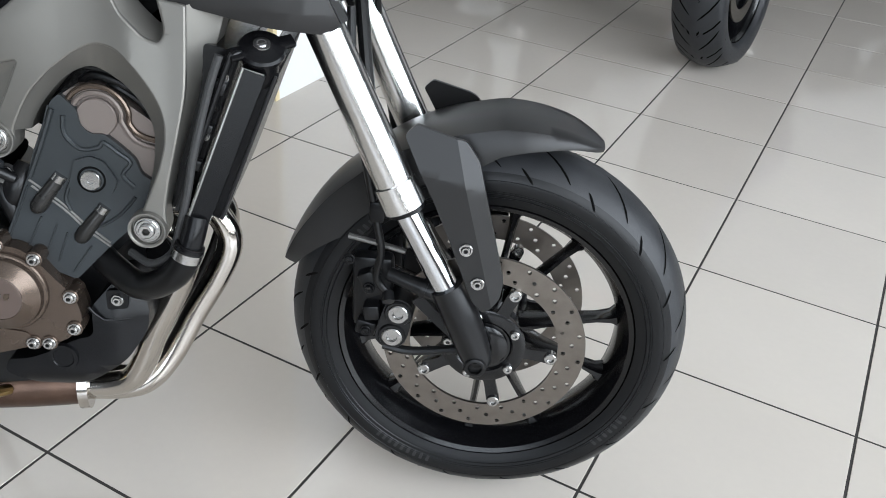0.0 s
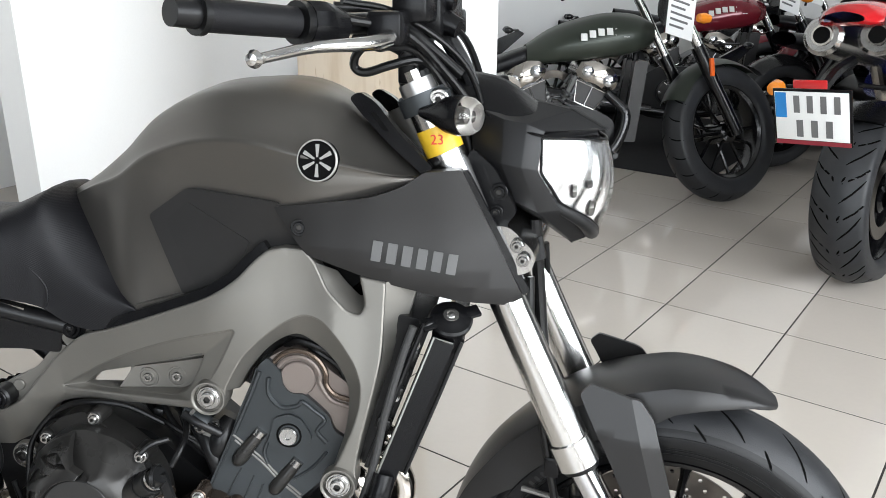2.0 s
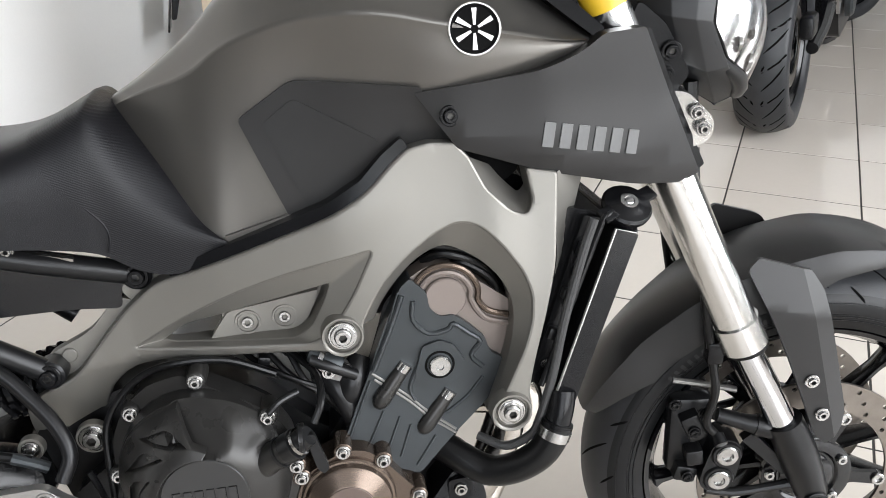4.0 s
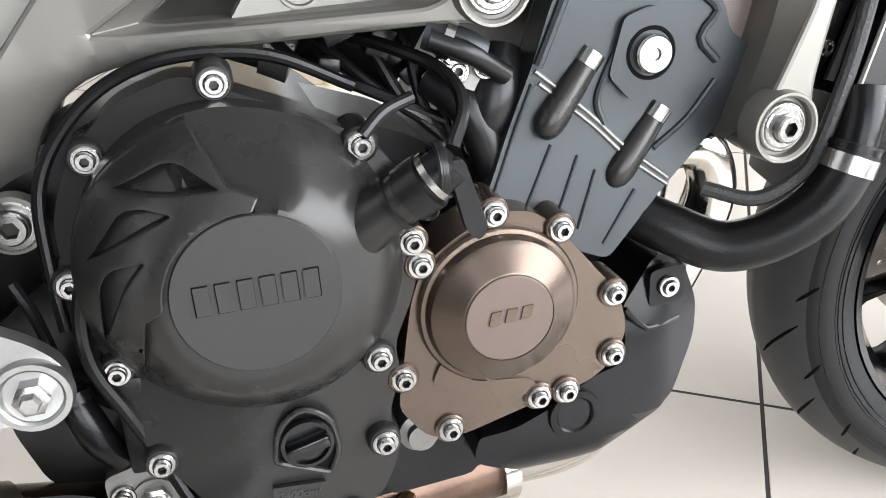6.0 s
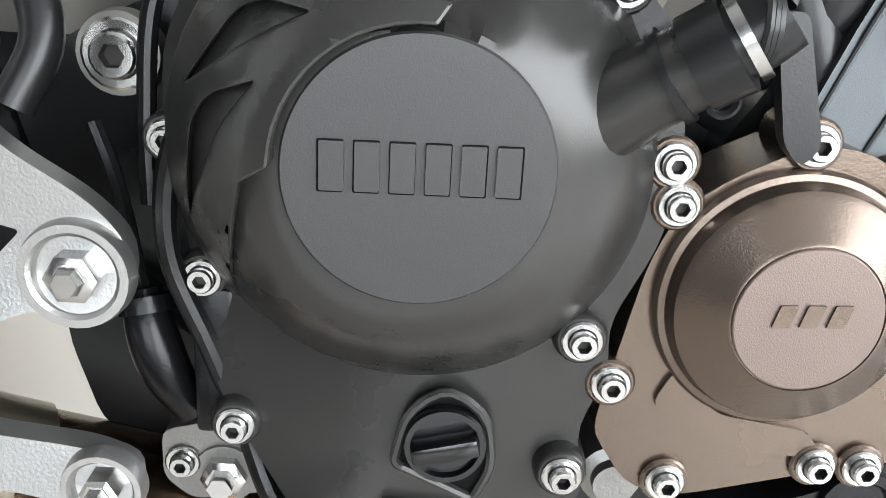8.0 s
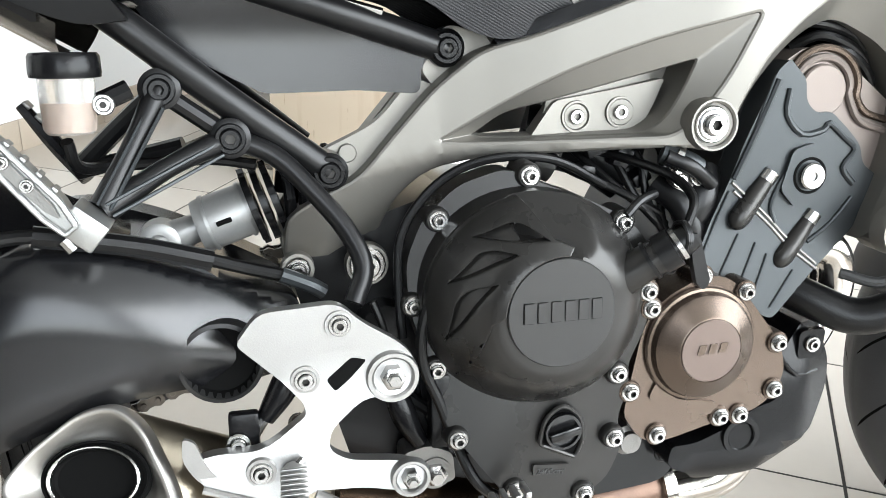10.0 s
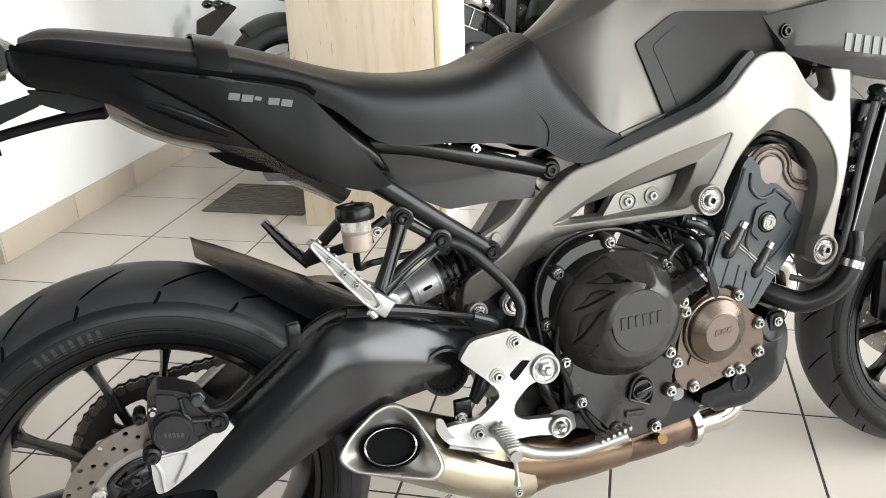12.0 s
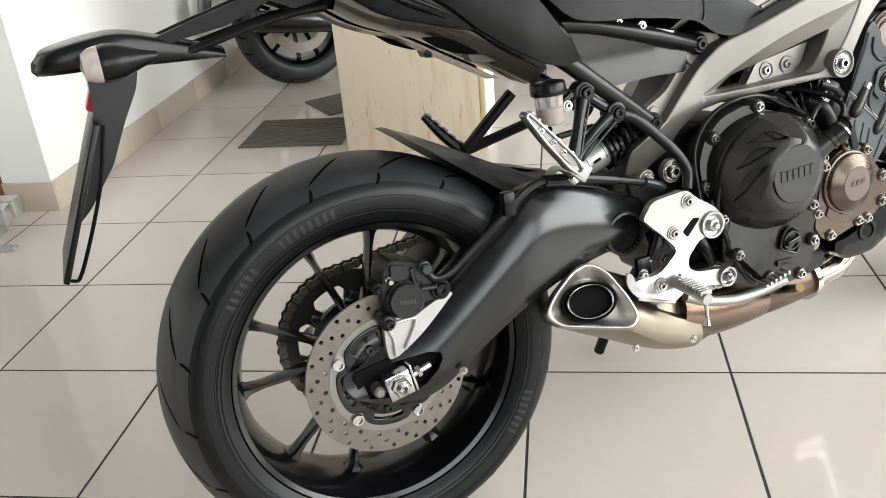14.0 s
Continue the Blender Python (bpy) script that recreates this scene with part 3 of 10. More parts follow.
def wheel(kind, cx, cz, R, w, steer, theta, disc_y, disc_r, disc_in, two_discs):
    hub = P(f"{kind}_wheel", lathe([(0.013, -0.0755), (0.030, -0.075), (0.036, -0.072), (0.040, -0.03), (0.052, -0.020), (0.052, 0.020), (0.040, 0.03), (0.036, 0.072), (0.030, 0.075), (0.013, 0.0755)], (cx, 0, cz), n=32), RIM, None, "gloss black cast wheel", steer=steer)
    prof, half = tyre_profile(R, w)
    cut = 13
    tyre = P("tyre", lathe(prof[cut - 1:len(prof) - cut + 1], (cx, 0, cz), n=120), RUBBER, hub, "worn black road tyre", steer=steer)
    for side in (prof[:cut], prof[len(prof) - cut:]):
        P("sidewall", lathe(side, (cx, 0, cz), n=120), SIDEWALL, tyre, "smooth black sidewall", steer=steer)
    for r_, k_ in ((0.2365, 1), (0.2420, 1), (0.2450, 0.6), (0.2610, 0.6)):
        y_ = lerp(r_, [(r, y) for r, y in half])
        for sd in (-1, 1):
            P("sidewall_rib", lathe([(r_ - 0.0011 * k_, -sd * (y_ + 0.0004)), (r_, -sd * (y_ - 0.0010 * k_)), (r_ + 0.0011 * k_, -sd * (y_ + 0.0004))], (cx, 0, cz), n=96), SIDEWALL, tyre, steer=steer)
    # flat near-black strips on the skin stand in for shaded tread grooves
    g = bmesh.new()
    n = 18
    for k in range(n):
        a = 2 * math.pi * k / n
        for off, s0, s1, bend in ((0, 0.40, 0.58, 0.05), (0.17, 0.56, 0.93, 0.16), (0.06, 1.08, 1.44, -0.14)) if two_discs else ((0.05, 0.47, 0.60, -0.05), (0.36, 0.64, 0.90, -0.22), (0.12, 1.10, 1.36, 0.22)):
            ss = [s0 + (s1 - s0) * t / 5 for t in range(6)]
            aa = [a + off + bend * (t / 5) + 0.02 * (t / 5) ** 2 for t in range(6)]
            groove_strip(g, half, cx, cz, aa, ss, 0.0017 if two_discs else 0.0023)
    tagged(P("tread_groove", g, GROOVE, tyre, steer=steer), kind="stuff")
    g = bmesh.new()
    for a0, count in ((98, 8), (128, 6), (-42, 7), (232, 9)):
        for k in range(count):
            a = radians(a0 + 2.6 * k)
            groove_strip(g, half, cx, cz, [a, a + 0.001, a + 0.002, a + 0.003], [0.19, 0.20, 0.29, 0.30], 0.0026)
    tagged(P("sidewall_lettering", g, TYRELET, tyre, "raised grey letter bars", steer=steer), kind="stuff")
    yb = w * 0.40
    rim = lathe([(0.2265, -yb - 0.004), (0.229, -yb), (0.227, -yb + 0.006), (0.221, -yb + 0.004), (0.219, -yb - 0.004), (0.212, -yb - 0.001), (0.206, -yb + 0.012), (0.198, -yb * 0.45), (0.196, 0), (0.198, yb * 0.45), (0.206, yb - 0.012), (0.212, yb), (0.221, yb), (0.228, yb), (0.224, yb - 0.01), (0.212, yb - 0.02), (0.206, 0), (0.212, -yb + 0.02), (0.222, -yb + 0.008)], (cx, 0, cz), n=96)
    P("rim", rim, RIM, hub, steer=steer)
    for k in range(5):
        for s in (-1, 1):
            t0, t1 = theta + 72 * k + s * 9, theta + 72 * k + s * 15.5
            bm = bmesh.new()
            p0, p1 = [Vector((cx + r * math.cos(radians(t)), 0, cz + r * math.sin(radians(t)))) for r, t in ((0.038, t0), (0.199, t1))]
            d = (p1 - p0).normalized()
            q = d.cross(Vector((0, 1, 0)))
            sec = []
            for f, hw, dy in ((0, 0.010, 0.026), (0.35, 0.0058, 0.018), (0.8, 0.0052, 0.013), (0.93, 0.008, 0.015), (1.0, 0.017, 0.019)):
                c = p0.lerp(p1, f)
                sec.append([bm.verts.new(c + q * u * hw + Vector((0, v * dy, 0))) for u, v in ((-1, -0.35), (-0.45, -1), (0.45, -1), (1, -0.35), (1, 0.55), (0.6, 1), (-0.6, 1), (-1, 0.55))])
            for a, b in zip(sec, sec[1:]):
                for i in range(8):
                    bm.faces.new((a[i], a[(i + 1) % 8], b[(i + 1) % 8], b[i]))
            P("spoke", bm, RIM, hub, steer=steer)
    for s in ((-1, 1) if two_discs else (-1,)):
        yd = s * disc_y
        bm = bmesh.new()
        drill = [(0.0034, disc_in + (disc_r - disc_in) * (0.20 + 0.30 * j), 2 * math.pi * (k + j * 0.36) / 20) for k in range(20) for j in range(3)]
        rings = [[(r * math.cos(t), r * math.sin(t)) for t in (2 * math.pi * i / 96 for i in range(96))] for r in (disc_in, disc_r)]
        rings += [[(r * math.cos(a) + q * math.cos(t), r * math.sin(a) + q * math.sin(t)) for t in (2 * math.pi * i / 10 for i in range(10))] for q, r, a in drill]
        edge = []
        for ring in rings:
            vs = [bm.verts.new((cx + x, yd - 0.0022, cz + z)) for x, z in ring]
            edge += [bm.edges.new((vs[i - 1], vs[i])) for i in range(len(vs))]
        bmesh.ops.triangle_fill(bm, use_beauty=True, use_dissolve=False, edges=edge)
        ret = bmesh.ops.extrude_face_region(bm, geom=bm.faces[:])
        for v in ret["geom"]:
            if isinstance(v, bmesh.types.BMVert):
                v.co.y = yd + 0.0022
        disc = P("brake_disc", bm, DISC, hub, "drilled steel brake disc", steer=steer)
        if not two_discs:
            P("disc_inner_ring", lathe([(0.070, yd - 0.003), (0.0885, yd - 0.003), (0.0885, yd + 0.003), (0.070, yd + 0.003)], (cx, 0, cz), n=60, closed=True), DISC_IN, disc, "bright inner ring", steer=steer)
            wave = []
            for i in range(90):
                t = 2 * math.pi * i / 90
                off = (math.degrees(t) - 152 + 36) % 72 - 36
                r = 0.0790 - 0.011 * math.exp(-(off / 8) ** 2)
                wave.append((cx + r * math.cos(t), cz + r * math.sin(t)))
            slots = []
            for k in range(5):
                a = radians(152 + 36 + 72 * k)
                slots.append([(cx + r * math.cos(a + d), cz + r * math.sin(a + d)) for r, d in ((0.050, -0.30), (0.070, -0.36), (0.0715, 0.0), (0.070, 0.36), (0.050, 0.30), (0.0485, 0))])
            P("disc_carrier", holed_panel(wave, slots, lambda x, z: yd - 0.0065, 0.008, 0.0012, 0.002, 0.03), RIM, disc, "black carrier with oval windows", steer=steer)
        # carrier
        rb = 0.100 if two_discs else 0.0795
        for k in range(5):
            a = radians((-5 if two_discs else 152) + 72 * k)
            bm = bmesh.new()
            w = (0.36, 0.13, 0.10) if two_discs else (0.5, 0.33, 0.13)
            pts = []
            for r, da in ((0.045, w[0]), (0.066, w[1]), (rb, w[2]), (rb + 0.009, 0.0), (rb, -w[2]), (0.066, -w[1]), (0.045, -w[0])):
                pts.append((cx + r * math.cos(a + da), cz + r * math.sin(a + da)))
            slab(pts, yd - 0.0065, yd + 0.002, 0.0012, bm, 0.004)
            if two_discs:
                P("disc_carrier_arm", bm, RIM, disc, steer=steer)
            P("disc_button", lathe([(0.0092, 0.003), (0.0092, -0.0085), (0.0082, -0.0095), (0.0055, -0.0095), (0.005, -0.006), (0.0001, -0.006)], (cx + rb * math.cos(a), yd, cz + rb * math.sin(a)), n=18), STEEL, disc, steer=steer)
            a2 = a + radians(36)
            rs = 0.052
            P("carrier_bolt", lathe([(0.0075, 0.003), (0.0075, -0.010), (0.006, -0.012), (0.003, -0.012), (0.0028, -0.008), (0.0001, -0.008)], (cx + rs * math.cos(a2), yd, cz + rs * math.sin(a2)), n=14), STEEL if two_discs else RIM, disc, steer=steer)
        P("disc_ring", lathe([(0.036, yd + 0.004), (0.062, yd + 0.003), (0.062, yd - 0.005), (0.058, yd - 0.0065), (0.044, yd - 0.0065), (0.040, yd - 0.003), (0.036, yd - 0.003)], (cx, 0, cz), n=40), RIM, disc, steer=steer)
    return hub


FW, RW = (1.457, 0.308), (0.0, 0.312)
# front and rear wheel
wheel("front", *FW, 0.300, 0.122, True, -6, 0.066, 0.149, 0.109, True)
wheel("rear", *RW, 0.311, 0.184, False, 166, 0.098, 0.1225, 0.088, False)

# ---- frame
FY = [(0.45, -0.076), (0.51, -0.076), (0.56, -0.078), (0.60, -0.083), (0.64, -0.0925), (0.70, -0.109), (0.83, -0.141), (0.92, -0.158), (1.0, -0.176), (1.08, -0.178)]
# the engine's opening: BAND is the outer edge of its chamfer, ARCH the inner one, both from the lower front to the middle boss
BAND = [Vector(p) for p in ((0.995, 0.527), (1.011, 0.562), (1.025, 0.595), (1.034, 0.627), (1.035, 0.655), (1.026, 0.681), (1.005, 0.711), (0.983, 0.733), (0.960, 0.738), (0.936, 0.727), (0.905, 0.704), (0.878, 0.676), (0.862, 0.648), (0.853, 0.629))]
ARCH = [Vector(p) for p in ((0.986, 0.508), (0.998, 0.537), (1.012, 0.580), (1.018, 0.615), (1.017, 0.643), (1.006, 0.667), (0.991, 0.684), (0.974, 0.696), (0.952, 0.706), (0.933, 0.703), (0.910, 0.688), (0.889, 0.665), (0.874, 0.643), (0.866, 0.626))]
# the sunk triangle in the spar: its edge on the face, and the edge of the deeper pocket
TRI = [(0.601, 0.6025), (0.655, 0.636), (0.710, 0.664), (0.780, 0.690), (0.868, 0.713), (0.841, 0.657), (0.816, 0.622), (0.797, 0.608), (0.700, 0.6040), (0.622, 0.6015)]
POCKET = [(0.628, 0.6065), (0.655, 0.627), (0.706, 0.641), (0.768, 0.659), (0.822, 0.675), (0.812, 0.649), (0.798, 0.622), (0.779, 0.6075), (0.695, 0.6045), (0.640, 0.6035)]


ROUND = [0.002, 0.02, 0.03, 0.03, 0.006, 0.02, 0.016, 0.012, 0.02, 0.01]
def smooth(v):
    v = max(0, min(1, v))
    return v * v * (3 - 2 * v)


def base_y(x, z):
    """The frame flares towards the front and draws in again towards the steering head."""
    return lerp(x, FY) + 0.022 * smooth((x - 0.83) / 0.15) * smooth((z - 0.58) / 0.24)


CREASE = [(0.50, 0.553), (0.54, 0.577), (0.60, 0.592), (0.70, 0.5975), (0.80, 0.601)]


def frame_y(x, z):
    """The outer face: rolled under below a crease along the lower chord, eased back along the top edge."""
    y = base_y(x, z)
    if x < 0.80:
        y += 0.42 * max(0, lerp(x, CREASE) - z) * min(1, (0.80 - x) / 0.05)
    top = 0.700 + (x - 0.665) * 0.335
    over = z - top + 0.010
    if x > 0.62 and over > -0.008:
        y += 0.3 * (over if over > 0.008 else (over + 0.008) ** 2 / 0.032) * smooth((0.93 - x) / 0.12)
    return y - 0.10 * max(0, x - 1.040)


def band(name, a, b, ya, yb, material, parent, closed=False, sharp=0.62, k=3):
    """A strip between two outlines of as many points, at their own depths; k steps a span follow the curve."""
    bm = bmesh.new()
    rows = []
    for pts, yf in ((a, ya), (b, yb)):
        p = [(q[0], 0, q[1]) for q in pts]
        q = [v for v in (p + p[:1] if closed else p)]
        q = crom(q, k) if k > 1 else [Vector(v) for v in q]
        rows.append([bm.verts.new((v.x, yf(v.x, v.z), v.z)) for v in q])
    for i in range(len(rows[0]) - 1):
        bm.faces.new((rows[0][i], rows[0][i + 1], rows[1][i + 1], rows[1][i]))
    return P(name, bm, material, parent, sharp=sharp)


UPPER = [(0.630, 0.678, 0.012), (0.648, 0.6855, 0.012), (0.672, 0.6915, 0.02), (0.717, 0.708, 0.02), (0.777, 0.731, 0.02), (0.830, 0.752, 0.02), (0.868, 0.776, 0.02), (0.893, 0.803, 0.01), (0.912, 0.819, 0.006), (0.934, 0.824, 0.004), (0.962, 0.822, 0.004), (0.976, 0.806, 0.004),
         (0.992, 0.773, 0.006), (1.017, 0.748, 0.006), (1.034, 0.742, 0.008), (1.040, 0.757, 0.006), (1.033, 0.792, 0.004), (1.067, 0.786, 0.004), (1.065, 0.735, 0.02), (1.063, 0.690, 0.02), (1.052, 0.640, 0.02), (1.037, 0.580, 0.02), (1.030, 0.542, 0.01), (1.0325, 0.518, 0.012), (1.021, 0.497, 0.012), (1.003, 0.496, 0.010), (0.989, 0.508, 0.006)]
LOWER = [(0.8535, 0.618, 0.01), (0.848, 0.602, 0.012), (0.831, 0.5935, 0.01), (0.814, 0.5965, 0.01), (0.790, 0.5965, 0.01),
         (0.698, 0.5915, 0.02), (0.631, 0.587, 0.02), (0.587, 0.575, 0.02), (0.560, 0.547, 0.02), (0.547, 0.515, 0.01), (0.538, 0.470), (0.530, 0.440), (0.470, 0.450, 0.01), (0.460, 0.500, 0.02), (0.464, 0.536, 0.01), (0.492, 0.556, 0.02), (0.526, 0.570, 0.02), (0.560, 0.610, 0.02), (0.594, 0.649, 0.02)]
outer = UPPER + [(v.x, v.y, 0.015) for v in ARCH] + LOWER
face = UPPER + [(v.x, v.y, 0.010) for v in BAND] + LOWER
frame_side = P("frame", holed_panel(face, [(x, z, r) for (x, z), r in zip(TRI, ROUND)], frame_y, 0.030, 0.0030, 0.008, 0.010), FRAME, None, "silver-grey painted cast aluminium frame", 0.36)
band("arch_chamfer", BAND, ARCH, lambda x, z: frame_y(x, z) + 0.0028, lambda x, z: frame_y(x, z) + 0.024, FRAME, frame_side)
band("arch_wall", ARCH, ARCH, lambda x, z: frame_y(x, z) + 0.0235, lambda x, z: frame_y(x, z) + 0.060, FRAME, frame_side)
tri_edge = fillet([(x, z, r) for (x, z), r in zip(TRI, ROUND)], 0.004)
pocket_edge = fillet([(x, z, min(r, 0.010)) for (x, z), r in zip(POCKET, ROUND)], 0.004)
band("spar_recess", tri_edge, pocket_edge, lambda x, z: frame_y(x, z) + 0.0028, lambda x, z: frame_y(x, z) + 0.0125, FRAME, frame_side, True, 0.75, 1)
pocket_lip = offset2d(pocket_edge, 0.0012)
band("pocket_lip", pocket_edge, pocket_lip, lambda x, z: frame_y(x, z) + 0.0124, lambda x, z: frame_y(x, z) + 0.0145, FRAME, frame_side, True, 0.9, 1)
band("pocket_wall", pocket_lip, offset2d(pocket_lip, 0.0015), lambda x, z: frame_y(x, z) + 0.0144, lambda x, z: -0.066, FRAME, frame_side, True, 0.9, 1)
P("rail_lug", panel([(0.588, 0.662, 0.006), (0.598, 0.694, 0.012), (0.615, 0.703, 0.012), (0.640, 0.694, 0.01), (0.680, 0.690, 0.01), (0.640, 0.660), (0.606, 0.640)], lambda x, z: -0.058 - 0.35 * max(0, x - 0.622), 0.016, 0.003, 0.006, 0.012), FRAME, frame_side)
P("rail_lug", panel([(0.484, 0.566, 0.012), (0.494, 0.592, 0.012), (0.520, 0.604, 0.012), (0.548, 0.618, 0.02), (0.580, 0.656, 0.006), (0.600, 0.650), (0.550, 0.580), (0.510, 0.552)], lambda x, z: -0.057, 0.016, 0.003, 0.006, 0.012), FRAME, frame_side)
lm = panel([(x, z, *r) for x, z, *r in outer], lambda x, z: -base_y(x, z), 0.032, 0.007, 0.008, 0.03, side=1)
P("frame_far_side", lm, FRAME, None, "silver-grey painted cast aluminium frame", 0.7)
# screw plate in the pocket; the pocket stays open behind it towards the rear
P("mount_plate", panel([(0.681, 0.603, 0.004), (0.704, 0.636, 0.006), (0.748, 0.643, 0.02), (0.807, 0.655, 0.003), (0.797, 0.629, 0.01), (0.782, 0.603, 0.006)], lambda x, z: -0.0865 - 0.10 * max(0, x - 0.74), 0.020, 0.0025, 0.004, 0.02), FRAME, frame_side)
P("plate_floor", panel([(0.690, 0.600), (0.700, 0.642), (0.826, 0.680), (0.800, 0.612), (0.780, 0.602)], lambda x, z: -0.080, 0.006, 0.0005, 0.002, 0.04), FRAME, frame_side)
# black strip that also draws the shadow line between tank and frame
gap = [(0.650, 0.684), (0.680, 0.692), (0.717, 0.706), (0.777, 0.729), (0.830, 0.750), (0.868, 0.774), (0.893, 0.801), (0.914, 0.818)]
P("tank_gap_strip", panel(gap + [(x - 0.007, z + 0.012) for x, z in reversed(gap)], lambda x, z: frame_y(x, z) + 0.006, 0.03, 0.002, 0.004, 0.02), PLASTIC, frame_side, "black rubber strip that also makes the shadow line under the tank")
band("head_notch", [(0.976, 0.806), (0.992, 0.773), (1.017, 0.748), (1.034, 0.742), (1.040, 0.757), (1.033, 0.792)], [(1.000, 0.792), (1.012, 0.777), (1.024, 0.765), (1.031, 0.760), (1.038, 0.768), (1.044, 0.790)], lambda x, z: frame_y(x, z) + 0.0028, lambda x, z: -0.126, FRAME, frame_side, False, 0.9)
FRONT_EDGE = [(1.067, 0.786), (1.065, 0.735), (1.063, 0.690), (1.052, 0.640), (1.037, 0.580), (1.030, 0.542)]
FRONT_IN = [(1.109, 0.795), (1.093, 0.738), (1.079, 0.690), (1.061, 0.645), (1.041, 0.582), (1.031, 0.543)]
band("frame_front", FRONT_EDGE, FRONT_IN, lambda x, z: frame_y(x, z) + 0.0028, lambda x, z: frame_y(min(x, 1.064), z) + 0.032, FRAME, frame_side, False, 0.9)
band("frame_front_wall", FRONT_IN, FRONT_IN, lambda x, z: frame_y(min(x, 1.064), z) + 0.032, lambda x, z: -0.075, FRAME, frame_side, False, 0.9)
P("frame_notch", panel([(0.960, 0.822), (1.045, 0.822), (1.034, 0.780), (1.019, 0.768), (1.000, 0.750), (0.980, 0.770)], lambda x, z: -0.112, 0.01, 0.001, 0.003, 0.03), DARK, frame_side)
for x, y, z in ((0.725, -0.0885, 0.6215), (0.767, -0.0905, 0.6250)):
    ring_boss(x, y, z, 0.0112, 0.0142, 0.006, FRAME, "screw_seat", frame_side)
    screw(x, y + 0.006, z, BOLT, frame_side, s=1.25)
for x, y, z in ((0.8295, -0.1475, 0.6175), (1.008, -0.1835, 0.5205)):
    ring_boss(x, y, z, 0.0192, 0.0226, 0.018, FRAME, "engine_mount_boss", frame_side)
    P("mount_washer", lathe([(0.0165, 0.010), (0.0165, 0.0045), (0.0155, 0.0035), (0.0001, 0.0035)], (x, y, z), n=28), STEEL, frame_side)
    screw(x, y + 0.0035, z, BOLT_BIG, frame_side, s=0.84)
ring_boss(0.533, -0.080, 0.4925, 0.013, 0.019, 0.01, FRAME, "pivot_boss", frame_side)
screw(0.533, -0.080, 0.4925, BOLT_BIG, frame_side, s=1.0)
P("lug_pin", lathe([(0.0085, 0.004), (0.0085, -0.0025), (0.0075, -0.0035), (0.0001, -0.0035)], (0.520, -0.057, 0.591), n=18), FRAME, frame_side)
ring_boss(0.470, -0.098, 0.497, 0.010, 0.014, 0.01, FRAME, "pivot_boss", frame_side)
screw(0.470, -0.098, 0.497, BOLT, frame_side, s=1.2)

# ---- tank and its side panels
tank_sec = [(0.600, [(0, 0.872), (-0.010, 0.870), (-0.016, 0.862), (-0.018, 0.852), (-0.020, 0.842)]),
            (0.640, [(0, 0.897), (-0.024, 0.893), (-0.042, 0.880), (-0.047, 0.845), (-0.048, 0.790)]),
            (0.692, [(0, 0.937), (-0.042, 0.931), (-0.072, 0.899), (-0.074, 0.840), (-0.084, 0.715)]),
            (0.741, [(0, 0.985), (-0.057, 0.975), (-0.094, 0.930), (-0.088, 0.860), (-0.089, 0.731)]),
            (0.814, [(0, 1.023), (-0.078, 1.010), (-0.120, 0.953), (-0.105, 0.885), (-0.095, 0.737)])]
tank_sec += [(0.886, [(0, 1.034), (-0.090, 1.020), (-0.143, 0.956), (-0.126, 0.885), (-0.105, 0.775)]),
            (0.957, [(0, 1.032), (-0.090, 1.013), (-0.156, 0.943), (-0.148, 0.884), (-0.120, 0.825)]),
            (1.020, [(0, 1.003), (-0.088, 0.988), (-0.159, 0.930), (-0.153, 0.892), (-0.123, 0.850)]),
            (1.075, [(0, 0.962), (-0.085, 0.955), (-0.153, 0.920), (-0.149, 0.904), (-0.123, 0.880)]),
            (1.118, [(0, 0.925), (-0.080, 0.925), (-0.141, 0.918), (-0.140, 0.912), (-0.116, 0.900)])]


def tight(pr):
    """A profile with a tighter bend at its shoulder."""
    v = [Vector(p) for p in pr]
    return [tuple(p) for p in (v[0], v[1], v[1].lerp(v[2], 0.82), v[2], v[2].lerp(v[3], 0.2), v[3], v[4])]


tank = P("fuel_tank", loft([(x, tight(pr)) for x, pr in tank_sec], 4, 5), TANK, None, "matt grey metallic fuel tank")
knee = [(0.741, 0.852, 0.006), (0.800, 0.892, 0.012), (0.928, 0.881, 0.004), (0.966, 0.815, 0.004), (0.920, 0.812, 0.02), (0.888, 0.780, 0.02), (0.856, 0.752, 0.02), (0.802, 0.727, 0.01), (0.789, 0.734, 0.004)]


def tank_y(x, z):
    """The tank's side at a height, from its sections."""
    def side(sec):
        pts = sorted((q[1], q[0]) for q in sec[2:])
        return lerp(z, pts)
    for (xa, sa), (xb, sb) in zip(tank_sec, tank_sec[1:]):
        if xa <= x <= xb:
            f = (x - xa) / (xb - xa)
            return side(sa) * (1 - f) + side(sb) * f
    return -0.1
for s in (1, -1):
    bm = panel(knee, lambda x, z: s * (tank_y(x, z) - 0.0055), 0.05, 0.003, 0.006, 0.02, side=-s)
    kp = P("knee_panel", bm, PLASTIC_FINE, None, "satin black knee panel with textured pad")
    bm = panel([(0.765, 0.846), (0.800, 0.873), (0.885, 0.825, 0.004), (0.862, 0.782), (0.830, 0.760), (0.806, 0.753)], lambda x, z: s * (tank_y(x, z) - 0.0066), 0.004, 0.001, 0.006, 0.02, side=-s)
    P("textured_pad", bm, PADM, kp)
strip = panel([(0.712, 0.726, 0.002), (0.786, 0.748, 0.002), (0.792, 0.733, 0.002), (0.722, 0.712, 0.002)], lambda x, z: lerp(x, ((0.70, -0.090), (0.80, -0.103))), 0.01, 0.002, 0.002, 0.03)
